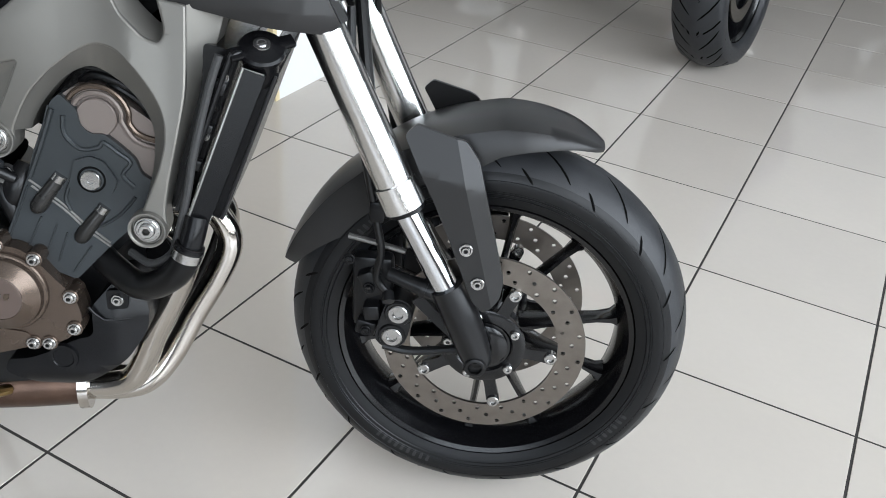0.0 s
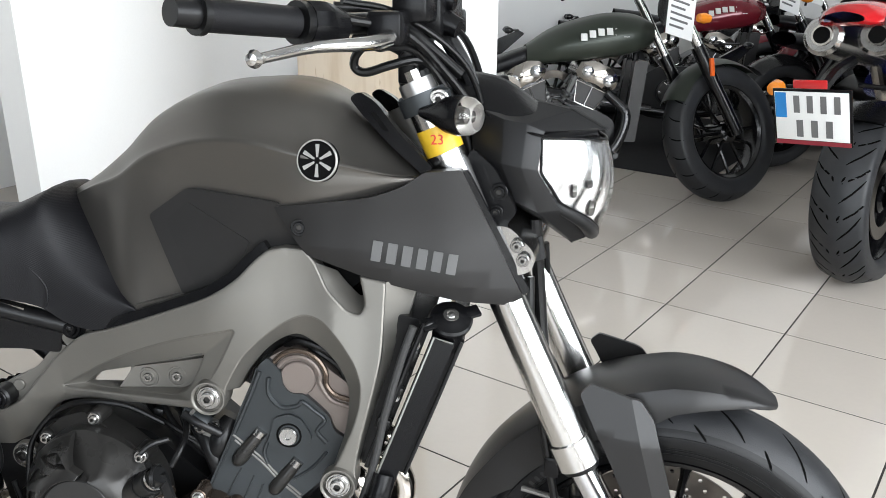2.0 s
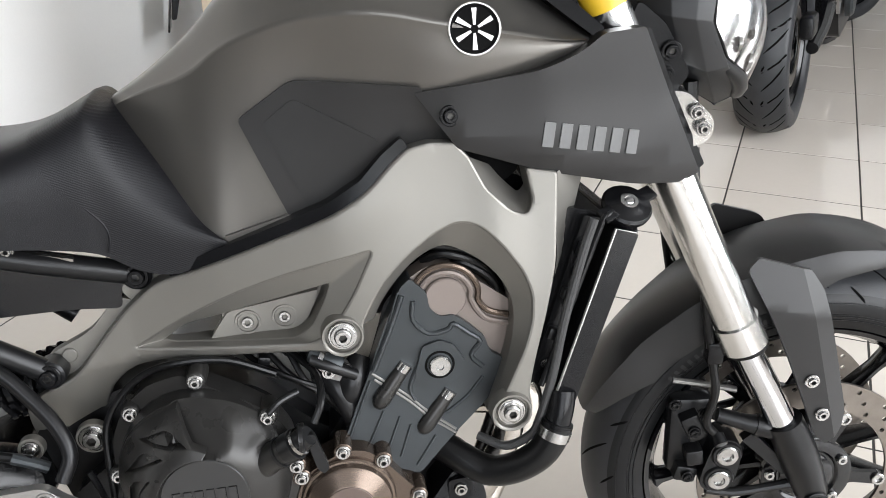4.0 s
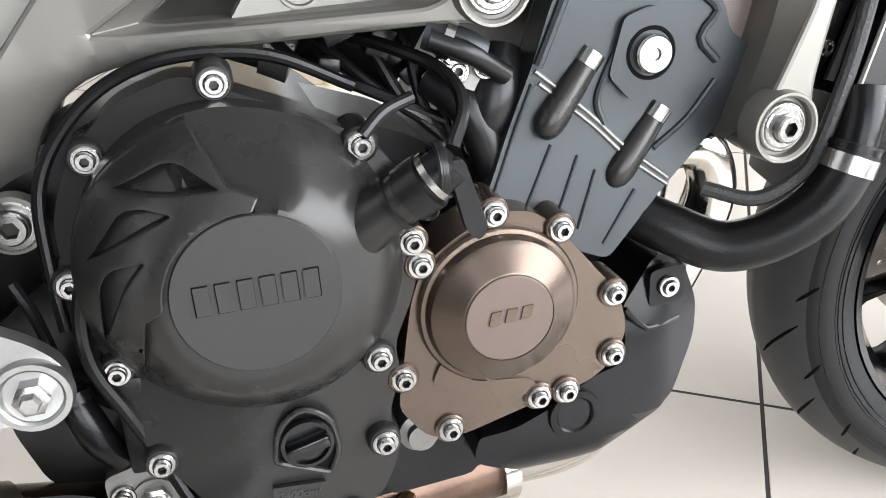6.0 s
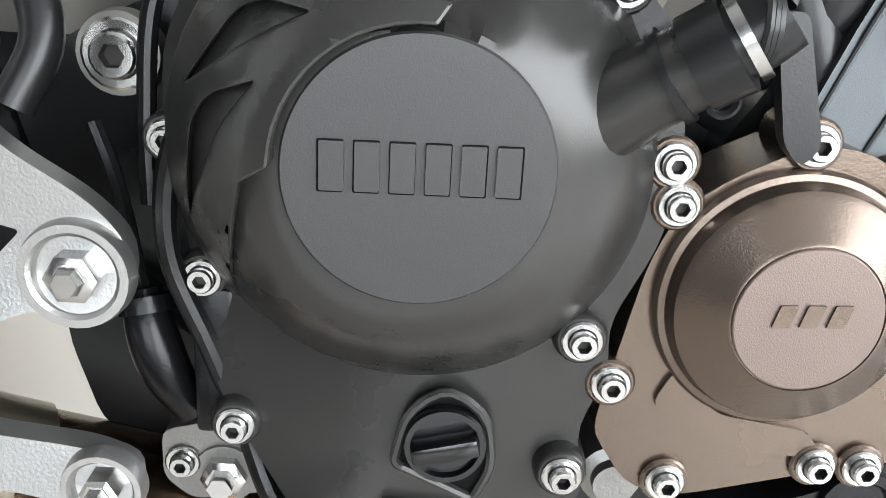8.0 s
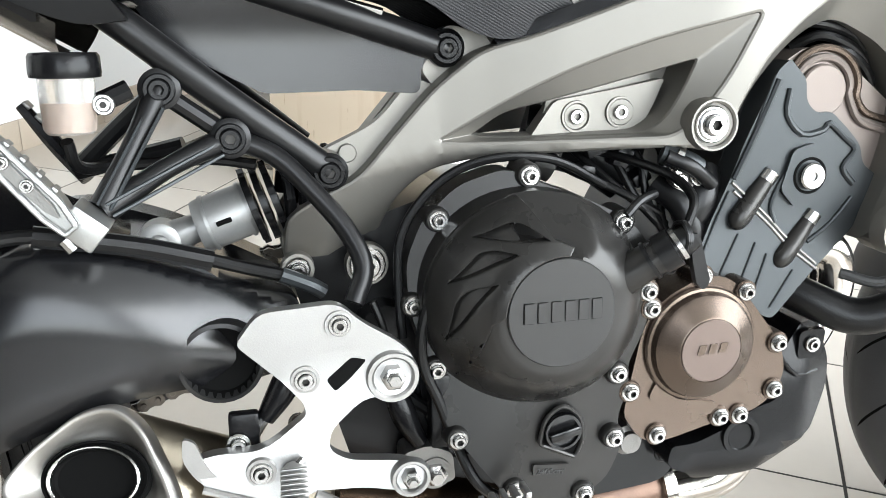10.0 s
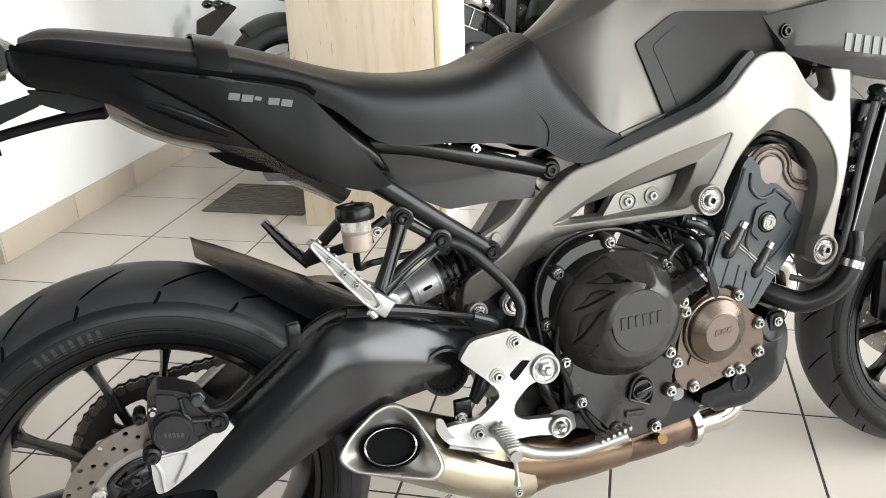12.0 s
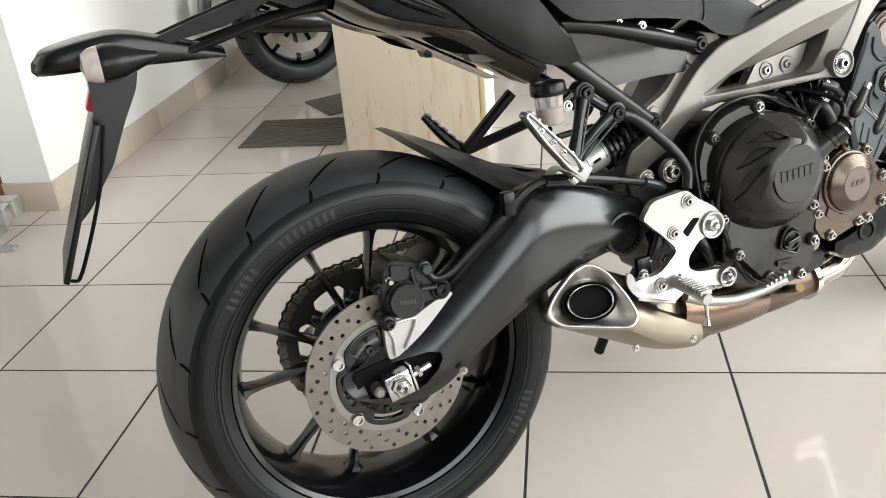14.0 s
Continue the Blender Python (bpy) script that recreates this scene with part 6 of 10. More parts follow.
cap = P("radiator_cap", lathe([(0.020, 0.010), (0.0275, 0.009), (0.0285, 0.003), (0.026, 0.0), (0.016, -0.002), (0.012, -0.0045), (0.0001, -0.0045)], n=28), PLASTIC, rad, "black radiator cap")
cap.matrix_basis = Matrix.Translation((1.148, -0.150, 0.742)) @ Matrix.Rotation(radians(12), 4, "Z") @ Matrix.Rotation(radians(-56), 4, "X") @ Matrix.Rotation(radians(-18), 4, "Y")
P("cap_neck", local(lathe([(0.021, 0.05), (0.021, 0.006)], n=20), cap.matrix_basis.copy()), PLASTIC, rad)
for s in (-1, 1):
    P("cap_ear", local(box(0.022 * s - 0.010, 0.022 * s + 0.010, -0.001, 0.005, -0.009, 0.009, bevel=0.002), Matrix.Translation((0.008 * s, 0, 0))), PLASTIC, cap)
P("cap_rivet", lathe([(0.0105, -0.004), (0.0100, -0.0055), (0.0065, -0.0055), (0.0060, -0.0045), (0.0045, -0.0060), (0.0001, -0.0065)], n=20), STEEL, cap)
P("braided_hose", tube([(1.103, -0.172, 0.735), (1.089, -0.174, 0.694), (1.069, -0.176, 0.621), (1.056, -0.177, 0.559), (1.040, -0.176, 0.503), (1.030, -0.172, 0.483), (1.004, -0.164, 0.468), (0.975, -0.145, 0.474)], 0.0052), BRAID, rad, "dark grey braided hose")
P("coolant_hose", tube([(1.060, -0.185, 0.505), (1.052, -0.186, 0.484), (1.037, -0.183, 0.462), (1.010, -0.172, 0.442), (0.982, -0.158, 0.435), (0.952, -0.140, 0.447), (0.925, -0.118, 0.460), (0.90, -0.10, 0.47)], 0.0178, n=22), HOSE, rad, "thick black rubber coolant hose")
P("hose_clamp", tube([(1.0572, -0.1855, 0.498), (1.0530, -0.1858, 0.487)], 0.0192, n=22, steps=1), STEEL, rad, "steel hose clamp")
P("hose_stub", tube([(1.068, -0.176, 0.538), (1.064, -0.182, 0.520), (1.059, -0.185, 0.503)], 0.0150, n=18), PLASTIC, rad)
P("stub_bead", tube([(1.0592, -0.185, 0.5035), (1.0578, -0.1852, 0.500)], 0.0185, n=20, steps=1), PLASTIC, rad)
P("spark_connector", tube([(0.792, -0.135, 0.590), (0.815, -0.140, 0.580), (0.840, -0.132, 0.563)], 0.0065, n=12), ENGINE, engine)
P("water_pipe", tube([(0.80, -0.10, 0.56), (0.82, -0.118, 0.54), (0.835, -0.12, 0.50), (0.84, -0.11, 0.47)], 0.013, n=14), ENGINE, engine)
for k in range(5):
    P("harness_cable", tube([(0.70 + 0.02 * k, -0.055, 0.600), (0.72 + 0.022 * k, -0.075 - 0.004 * k, 0.574 + 0.004 * k), (0.76 + 0.012 * k, -0.10, 0.556 - 0.006 * k), (0.81 + 0.004 * k, -0.10, 0.53 - 0.01 * k)], 0.004), HOSE, engine)

# ---- exhaust
HEADERS = (((0.985, -0.078, 0.486), (1.012, -0.078, 0.480), (1.026, -0.076, 0.455), (1.026, -0.073, 0.425), (1.005, -0.068, 0.375), (0.976, -0.061, 0.315), (0.952, -0.056, 0.258), (0.930, -0.052, 0.224), (0.900, -0.048, 0.211), (0.845, -0.045, 0.206)),
           ((0.985, 0.0, 0.486), (1.042, 0.0, 0.482), (1.068, 0.0, 0.452), (1.072, 0.0, 0.418), (1.053, -0.002, 0.372), (1.019, -0.008, 0.315), (0.984, -0.020, 0.250), (0.952, -0.032, 0.212), (0.915, -0.036, 0.198), (0.845, -0.030, 0.192)),
           ((0.985, 0.078, 0.486), (1.032, 0.078, 0.480), (1.054, 0.076, 0.450), (1.056, 0.070, 0.420), (1.040, 0.058, 0.370), (1.008, 0.038, 0.305), (0.972, 0.014, 0.243), (0.940, -0.004, 0.208), (0.905, -0.012, 0.200), (0.845, -0.014, 0.210)))
for path in HEADERS:
    P("exhaust_header", tube(path, 0.0185, n=18), EXH, None, "polished stainless header pipe")
RUSTY = mat("rusty_brown_pipe", (0.080, 0.050, 0.036), 0.34, 0.8, 0.5, 35, 0.2, 300)
P("exhaust_collector", tube([(0.858, -0.030, 0.203), (0.80, -0.042, 0.206), (0.74, -0.058, 0.212), (0.70, -0.066, 0.216)], [0.034, 0.035, 0.034, 0.033], n=22), RUSTY, None, "heat-stained collector pipe")
P("collector_clamp", tube([(0.862, -0.030, 0.203), (0.848, -0.032, 0.203)], 0.041, n=24), EXH, None)
P("mid_pipe", tube([(0.705, -0.066, 0.215), (0.62, -0.085, 0.232), (0.54, -0.100, 0.250), (0.48, -0.11, 0.27)], [0.034, 0.042, 0.046, 0.046], n=22), EXH_HOT, None, "heat-stained mid pipe")
P("oxygen_sensor", tube([(0.765, -0.085, 0.222), (0.752, -0.122, 0.238), (0.748, -0.132, 0.244)], 0.008, n=10), mat("brassy_sensor", (0.30, 0.21, 0.085), 0.3, 1.0), None)


capm = Matrix.Translation((0.304, -0.168, 0.357)) @ Matrix.Rotation(radians(-12), 4, "Z") @ Matrix.Rotation(radians(-25), 4, "X")
capo = [(-0.076, -0.008, 0.022), (-0.056, 0.020, 0.03), (-0.016, 0.053, 0.03), (0.012, 0.060, 0.03), (0.036, 0.042, 0.03), (0.062, -0.006, 0.03), (0.072, -0.038, 0.022), (0.058, -0.054, 0.022), (0.010, -0.044, 0.03), (-0.056, -0.028, 0.022)]
CAPO = [Vector(p) for p in fillet(capo, 0.02, 4)]


def cap_radius(a):
    """How far the end cap's outline lies from the outlet's middle, in a direction."""
    d = Vector((math.cos(a), math.sin(a)))
    best = 0.05
    for p, q in zip(CAPO, CAPO[1:] + CAPO[:1]):
        e = q - p
        den = d.x * e.y - d.y * e.x
        if abs(den) > 1e-9:
            t = (p.x * e.y - p.y * e.x) / den
            w = (p.x * d.y - p.y * d.x) / den
            if t > 0 and 0 <= w <= 1:
                best = t
    return best


def muffler(f0, f1, k, n=14):
    """The muffler's skin, from the three-cornered cap to the round pipe; k widens it."""
    bm = bmesh.new()
    rings = []
    pipe = Vector((0.590, -0.085, 0.243))
    for i in range(n + 1):
        f = f0 + (f1 - f0) * i / n
        h = math.sin(math.pi * f)
        ring = []
        for j in range(40):
            a = 2 * math.pi * j / 40
            r = cap_radius(a) * 0.97
            p = capm @ Vector((r * math.cos(a), 0.010, r * math.sin(a)))
            q = pipe + Vector((0, -0.046 * math.cos(a), 0.046 * math.sin(a)))
            mid = (capm @ Vector((0, 0.01, 0))).lerp(pipe, f)
            v = p.lerp(q, f) - mid
            v *= k * (1 + (0.42 if math.sin(a) < 0 else 0.12) * h)
            ring.append(bm.verts.new(mid + v + Vector((0, 0.012, -0.020)) * h))
        rings.append(ring)
    for a, b in zip(rings, rings[1:]):
        for j in range(40):
            bm.faces.new((a[j], a[(j + 1) % 40], b[(j + 1) % 40], b[j]))
    bm.faces.new(rings[-1])
    return bm


muff = P("muffler", muffler(0.0, 0.66, 1.0), MUFF, None, "stubby brushed steel muffler with an oval outlet")
P("muffler_front", muffler(0.5, 1.0, 0.95), EXH_HOT, muff, "heat-stained front of the muffler")


bm = bmesh.new()
rings = []
for k, y in ((0.985, 0.016), (1.0, 0.004), (0.992, -0.003), (0.972, -0.0075), (0.945, -0.0100), (0.912, -0.0100), (0.875, -0.0080), (0.80, -0.0030), (0.70, 0.0025), (0.58, 0.0060), (0.46, 0.0070)):
    rings.append([bm.verts.new(capm @ Vector((cap_radius(a_) * k * math.cos(a_), y, cap_radius(a_) * k * math.sin(a_)))) for a_ in (2 * math.pi * i / 96 for i in range(96))])
for p, q in zip(rings, rings[1:]):
    for i in range(96):
        bm.faces.new((p[i], p[(i + 1) % 96], q[(i + 1) % 96], q[i]))
P("muffler_end", bm, CAPST, muff, "satin steel end cap with a bright lip", 1.2)
oval = capm @ Matrix.Diagonal((1.0, 1, 0.70, 1))
P("outlet_gap", local(lathe([(0.0425, 0.004), (0.0425, -0.003), (0.0400, -0.0035), (0.0385, 0.001), (0.0001, 0.001)], n=40), oval), DARK, muff)
P("outlet_ring", local(lathe([(0.0360, 0.001), (0.0360, -0.009), (0.0345, -0.0105), (0.0330, -0.009), (0.0322, -0.001)], n=40), oval), CHROME, muff, "thin bright ring of the outlet pipe")
P("outlet_inside", local(lathe([(0.0326, -0.006), (0.0320, -0.003), (0.0300, -0.0015), (0.0001, -0.0012)], n=32), oval), DARK, muff)
for x, z in ((0.482, 0.244), (0.379, 0.258)):
    screw(x, -0.176 if x > 0.4 else -0.168, z, BOLT_SMALL, muff)
P("muffler_strap", panel([(0.370, 0.386, 0.004), (0.379, 0.382, 0.004), (0.388, 0.357, 0.02), (0.404, 0.341, 0.004), (0.399, 0.334, 0.004), (0.380, 0.346, 0.02), (0.368, 0.367, 0.02)], lambda x, z: -0.174, 0.004, 0.001, 0.004, 0.03), ALLOY, muff, "bright curved strap")

# ---- swingarm
sw = [(-0.075, 0.325, 0.015), (-0.048, 0.341, 0.02), (-0.013, 0.357, 0.01), (0.040, 0.377, 0.01), (0.069, 0.398, 0.02), (0.118, 0.432), (0.167, 0.470, 0.03), (0.217, 0.511, 0.02), (0.245, 0.530, 0.02), (0.278, 0.533, 0.02), (0.347, 0.516, 0.03), (0.422, 0.484, 0.03), (0.470, 0.462), (0.480, 0.420), (0.440, 0.404, 0.02), (0.365, 0.408, 0.03), (0.316, 0.404, 0.02), (0.246, 0.380, 0.03), (0.206, 0.361, 0.02), (0.156, 0.331), (0.107, 0.300, 0.02), (0.077, 0.279, 0.012), (0.048, 0.266, 0.012), (-0.011, 0.273, 0.012), (-0.060, 0.298, 0.015)]


def eased(table, n=6):
    """A table with a smooth curve through its points."""
    return [(v.x, v.y) for v in crom([(a, b, 0) for a, b in table], n)]


ARM_TOP = eased(((-0.05, 0.338), (0.04, 0.377), (0.118, 0.432), (0.200, 0.498), (0.26, 0.532), (0.347, 0.516), (0.47, 0.462)))
ARM_LOW = eased(((-0.08, 0.285), (-0.011, 0.273), (0.077, 0.279), (0.156, 0.331), (0.246, 0.380), (0.365, 0.408), (0.48, 0.404)))
ARM_Y = eased(((-0.08, -0.127), (0.02, -0.132), (0.14, -0.141), (0.25, -0.147), (0.36, -0.137), (0.48, -0.103)))


def arm_y(x, z):
    """A broad flat flank that rolls over along its upper edge and tucks in below."""
    top, low, y = lerp(x, ARM_TOP), lerp(x, ARM_LOW), lerp(x, ARM_Y)
    return y + 6.5 * max(0, z - top + 0.065) ** 2 + 7.0 * max(0, low + 0.035 - z) ** 2


for s in (1, -1):
    pocket = [(-0.046, 0.328), (-0.007, 0.335), (0.055, 0.341), (0.072, 0.336), (0.074, 0.326), (0.066, 0.312), (0.044, 0.293), (0.009, 0.283), (-0.040, 0.294)]
    bm = panel(sw, lambda x, z: s * arm_y(x, z), 0.045, 0.005, 0.012, 0.006, side=-s, cuts=[(p, q) for p, q in zip(pocket, pocket[1:] + pocket[:1])])
    inside = []
    for f in bm.faces:
        c = f.calc_center_median()
        turns = [(q[0] - p[0]) * (c.z - p[1]) - (q[1] - p[1]) * (c.x - p[0]) for p, q in zip(pocket, pocket[1:] + pocket[:1])]
        if max(turns) < 0 and abs(c.y) > 0.112:
            inside.append(f)
    bmesh.ops.delete(bm, geom=inside, context="FACES")
    ret = bmesh.ops.extrude_edge_only(bm, edges=[e for e in bm.edges if len(e.link_faces) == 1])
    for v in ret["geom"]:
        if isinstance(v, bmesh.types.BMVert):
            v.co.y = s * -0.115
    ob = P("swingarm", bm, SWING, None, "satin black aluminium swingarm", 0.9)
    if s == 1:
        arm = ob
P("swingarm_bridge", slab([(0.30, 0.52), (0.40, 0.50), (0.43, 0.45), (0.40, 0.41), (0.33, 0.41), (0.30, 0.46)], -0.10, 0.10, 0.01, r=0.02), SWING, arm)
P("arm_cavity", lathe([(0.031, -0.131), (0.028, -0.122), (0.0001, -0.121)], (0.402, 0, 0.430), n=26), DARK, arm)
P("arm_cavity_lip", lathe([(0.0345, -0.110), (0.0350, -0.132), (0.0315, -0.133), (0.029, -0.125)], (0.402, 0, 0.430), n=28), PLASTIC_FINE, arm)
P("axle_slot", panel([(-0.056, 0.336), (0.005, 0.344), (0.082, 0.350), (0.084, 0.320), (0.07, 0.300), (0.0, 0.278), (-0.05, 0.286)], lambda x, z: -0.119, 0.004, 0.001, 0.006, 0.03), DARK, arm)
P("axle_block", local(box(-0.019, 0.019, -0.150, -0.12, -0.019, 0.019, bevel=0.002), Matrix.Translation((0.0, 0, 0.312)) @ Matrix.Rotation(radians(-10), 4, "Y")), STEEL, arm, "bright steel axle block")
P("block_flange", local(box(0.021, 0.025, -0.147, -0.118, -0.021, 0.021, bevel=0.001), Matrix.Translation((0.0, 0, 0.312)) @ Matrix.Rotation(radians(-10), 4, "Y")), STEEL, arm)
P("block_stop", lathe([(0.009, -0.12), (0.009, -0.140), (0.006, -0.143), (0.0001, -0.143)], (-0.027, 0, 0.307), n=14), CAST, arm)
P("axle_washer", lathe([(0.017, -0.149), (0.0175, -0.1515), (0.013, -0.152)], (0.0, 0, 0.312), n=26), STEEL, arm)
P("axle_nut", lathe([(0.0145, -0.148), (0.0145, -0.157), (0.012, -0.160), (0.008, -0.160), (0.0075, -0.152), (0.0001, -0.151)], (0.0, 0, 0.312), n=6), STEEL, arm)
P("axle_tip", lathe([(0.0085, -0.15), (0.0085, -0.163), (0.0055, -0.165), (0.005, -0.158), (0.0001, -0.158)], (0.0, 0, 0.312), n=18), STEEL, arm)
P("adjuster", tube([(0.018, -0.138, 0.316), (0.052, -0.138, 0.325)], 0.005, n=8), STEEL, arm)
P("adjuster_nut", tube([(0.030, -0.138, 0.319), (0.036, -0.138, 0.3208)], 0.009, n=6), STEEL, arm)
screw(0.100, -0.142, 0.300, BOLT_SMALL, arm)

# rear brake: caliper, bracket and hose
cal = P("rear_caliper", panel([(0.004, 0.446, 0.004), (0.008, 0.470), (0.022, 0.487), (0.042, 0.481), (0.070, 0.468), (0.080, 0.450), (0.096, 0.434), (0.094, 0.418), (0.074, 0.410), (0.058, 0.404), (0.046, 0.398), (0.020, 0.402), (0.006, 0.416)], lambda x, z: -0.128, 0.05, 0.005, 0.005, 0.03), CALIPERM, None, "black rear brake caliper over the disc")
P("caliper_bridge", panel([(0.020, 0.482), (0.042, 0.476), (0.047, 0.462), (0.030, 0.456), (0.018, 0.462)], lambda x, z: -0.134, 0.01, 0.003, 0.003, 0.03), CALIPERM, cal)
P("caliper_bridge", panel([(0.050, 0.472), (0.068, 0.463), (0.078, 0.448), (0.066, 0.442), (0.054, 0.452)], lambda x, z: -0.133, 0.01, 0.003, 0.003, 0.03), CALIPERM, cal)
P("caliper_rib", tube([(0.058, -0.133, 0.438), (0.088, -0.133, 0.433)], 0.004, n=8, steps=1), CALIPERM, cal)
P("caliper_rib", tube([(0.048, -0.133, 0.470), (0.050, -0.134, 0.450)], 0.0032, n=8, steps=1), CALIPERM, cal)
P("piston_cap", lathe([(0.0275, -0.12), (0.0275, -0.134), (0.0255, -0.136), (0.0250, -0.142), (0.0240, -0.1435), (0.0205, -0.1435), (0.0200, -0.1428), (0.0001, -0.1428)], (0.033, 0, 0.429), n=32), CALIPERM, cal)
for i in range(5):
    P("letter_bar", local(box(-0.0015, 0.0015, -0.0006, 0.0, -0.003, 0.003), Matrix.Translation((0.0235 + 0.0050 * i, -0.1428, 0.4296 - 0.0010 * i))), DARKLET, cal)
for x, z, r_ in ((-0.004, 0.455, 0.0085), (0.003, 0.402, 0.0118)):
    P("pin_boot", lathe([(r_ * 0.9, 0.02), (r_, 0.002), (r_ * 0.82, -0.001), (r_, -0.004), (r_ * 0.80, -0.007), (r_ * 0.95, -0.010), (r_ * 0.62, -0.0125), (0.0001, -0.0125)], (x, -0.126, z), n=18), HOSE, cal, "ribbed rubber boot")
    P("slide_pin", lathe([(r_ * 0.62, -0.012), (r_ * 0.62, -0.017), (r_ * 0.5, -0.019), (r_ * 0.32, -0.019), (r_ * 0.30, -0.015), (0.0001, -0.015)], (x, -0.126, z), n=14), ENGINE, cal)
P("banjo_bolt", lathe([(0.0105, 0.010), (0.0105, -0.005), (0.0085, -0.006), (0.0085, -0.013), (0.0065, -0.015), (0.0001, -0.015)], (0.068, -0.130, 0.466), n=6), HEADGREY, cal)
screw(0.088, -0.130, 0.428, BOLT_DARK, cal, s=1.6)
P("caliper_bracket", panel([(0.084, 0.424), (0.100, 0.424, 0.004), (0.112, 0.408), (0.082, 0.388, 0.02), (0.056, 0.362), (0.040, 0.346), (0.000, 0.340), (-0.002, 0.366, 0.02), (0.000, 0.396, 0.008), (0.020, 0.402), (0.056, 0.402), (0.074, 0.412)], lambda x, z: -0.121 + 0.05 * max(0, 0.37 - z), 0.012, 0.003, 0.006, 0.02), BRACKETM, cal, "bright cast aluminium bracket")
P("bracket_web", tube([(0.012, -0.1225, 0.394), (0.040, -0.1235, 0.395), (0.046, -0.1235, 0.388), (0.026, -0.1225, 0.352)], 0.0028, n=8), BRACKETM, cal)
P("bracket_web", tube([(0.002, -0.1225, 0.392), (0.010, -0.1225, 0.372), (0.010, -0.1225, 0.346)], 0.0028, n=8), BRACKETM, cal)
P("pad_spring", local(box(-0.012, 0.012, -0.004, 0.004, -0.004, 0.004, bevel=0.001), Matrix.Translation((0.072, -0.124, 0.413)) @ Matrix.Rotation(radians(-15), 4, "Y")), STEEL, cal)
P("bleed_nipple", lathe([(0.0055, 0.01), (0.0055, -0.006), (0.0038, -0.008), (0.0036, -0.016), (0.0001, -0.016)], (0.013, -0.131, 0.463), n=10), STEEL, cal)
P("rear_brake_hose", tube([(0.070, -0.133, 0.460), (0.082, -0.134, 0.447), (0.104, -0.136, 0.450), (0.128, -0.138, 0.466), (0.155, -0.142, 0.486), (0.19, -0.150, 0.514), (0.225, -0.145, 0.538), (0.27, -0.132, 0.545), (0.36, -0.118, 0.526), (0.43, -0.112, 0.504), (0.475, -0.112, 0.492)], 0.0058), HOSE, None, "black brake hose clipped to the swingarm")
P("hose_sleeve", tube([(0.27, -0.132, 0.545), (0.34, -0.121, 0.531), (0.40, -0.115, 0.514)], 0.0085), HOSE, None)
P("hose_union", tube([(0.455, -0.114, 0.498), (0.478, -0.114, 0.488), (0.490, -0.112, 0.480)], 0.0068), HEADGREY, None)
P("hose_clip", box(0.188, 0.206, -0.162, -0.146, 0.515, 0.550, bevel=0.003), PLASTIC, None)

# chain and sprocket on the far side
spr = P("rear_sprocket", lathe([(0.090, 0.0685), (0.112, 0.0685), (0.112, 0.0755), (0.090, 0.0755)], (*RW[:1], 0, RW[1]), n=64, closed=True), mat("dark_sprocket_steel", (0.05, 0.048, 0.045), 0.4, 0.8), None, "dark steel rear sprocket")
P("sprocket_hub", lathe([(0.034, 0.064), (0.062, 0.064), (0.066, 0.067), (0.066, 0.076), (0.034, 0.078)], (*RW[:1], 0, RW[1]), n=40, closed=True), STEEL, spr, "bright sprocket carrier")
for k in range(6):
    a = radians(20 + 60 * k)
    pts = [(RW[0] + r * math.cos(a + d), RW[1] + r * math.sin(a + d)) for r, d in ((0.060, -0.24), (0.080, -0.16), (0.094, -0.30), (0.094, 0.30), (0.080, 0.16), (0.060, 0.24))]
    P("sprocket_arm", slab(pts, 0.0685, 0.0755, 0.001, r=0.004), spr.data.materials[0], spr)
    screw(RW[0] + 0.072 * math.cos(a), 0.0675, RW[1] + 0.070 * math.sin(a), BOLT, spr, s=1.2)
CHAIN_OUT = mat("worn_chain_plate", (0.120, 0.105, 0.088), 0.34, 0.85, 0.35, 60)
CHAIN = mat("oily_chain_steel", (0.030, 0.027, 0.024), 0.32, 0.7, 0.35, 60)
chain = P("drive_chain", tube([(-0.004, 0.072, 0.4275), (0.25, 0.072, 0.455), (0.53, 0.072, 0.478)], 0.0035, n=6, steps=2), CHAIN, None, "dark oily drive chain")
loop = [Vector((0.53, 0.478)).lerp(Vector((-0.010, 0.4278)), i / 60) for i in range(60)]
loop += [Vector((0.116 * math.cos(a), 0.312 + 0.116 * math.sin(a))) for a in (radians(95 + 172 * i / 60) for i in range(61))]
loop += [Vector((-0.006, 0.196)).lerp(Vector((0.53, 0.395)), (i + 1) / 60) for i in range(60)]
joints, left = [loop[0]], 0.0158
for a, b in zip(loop, loop[1:]):
    while (b - joints[-1]).length >= 0.0158 and (b - a).length > 1e-6:
        k = max(0.0, min(1.0, (0.0158 - (a - joints[-1]).length) / (b - a).length))
        joints.append(a.lerp(b, k))
        if k >= 1.0:
            break
links = []
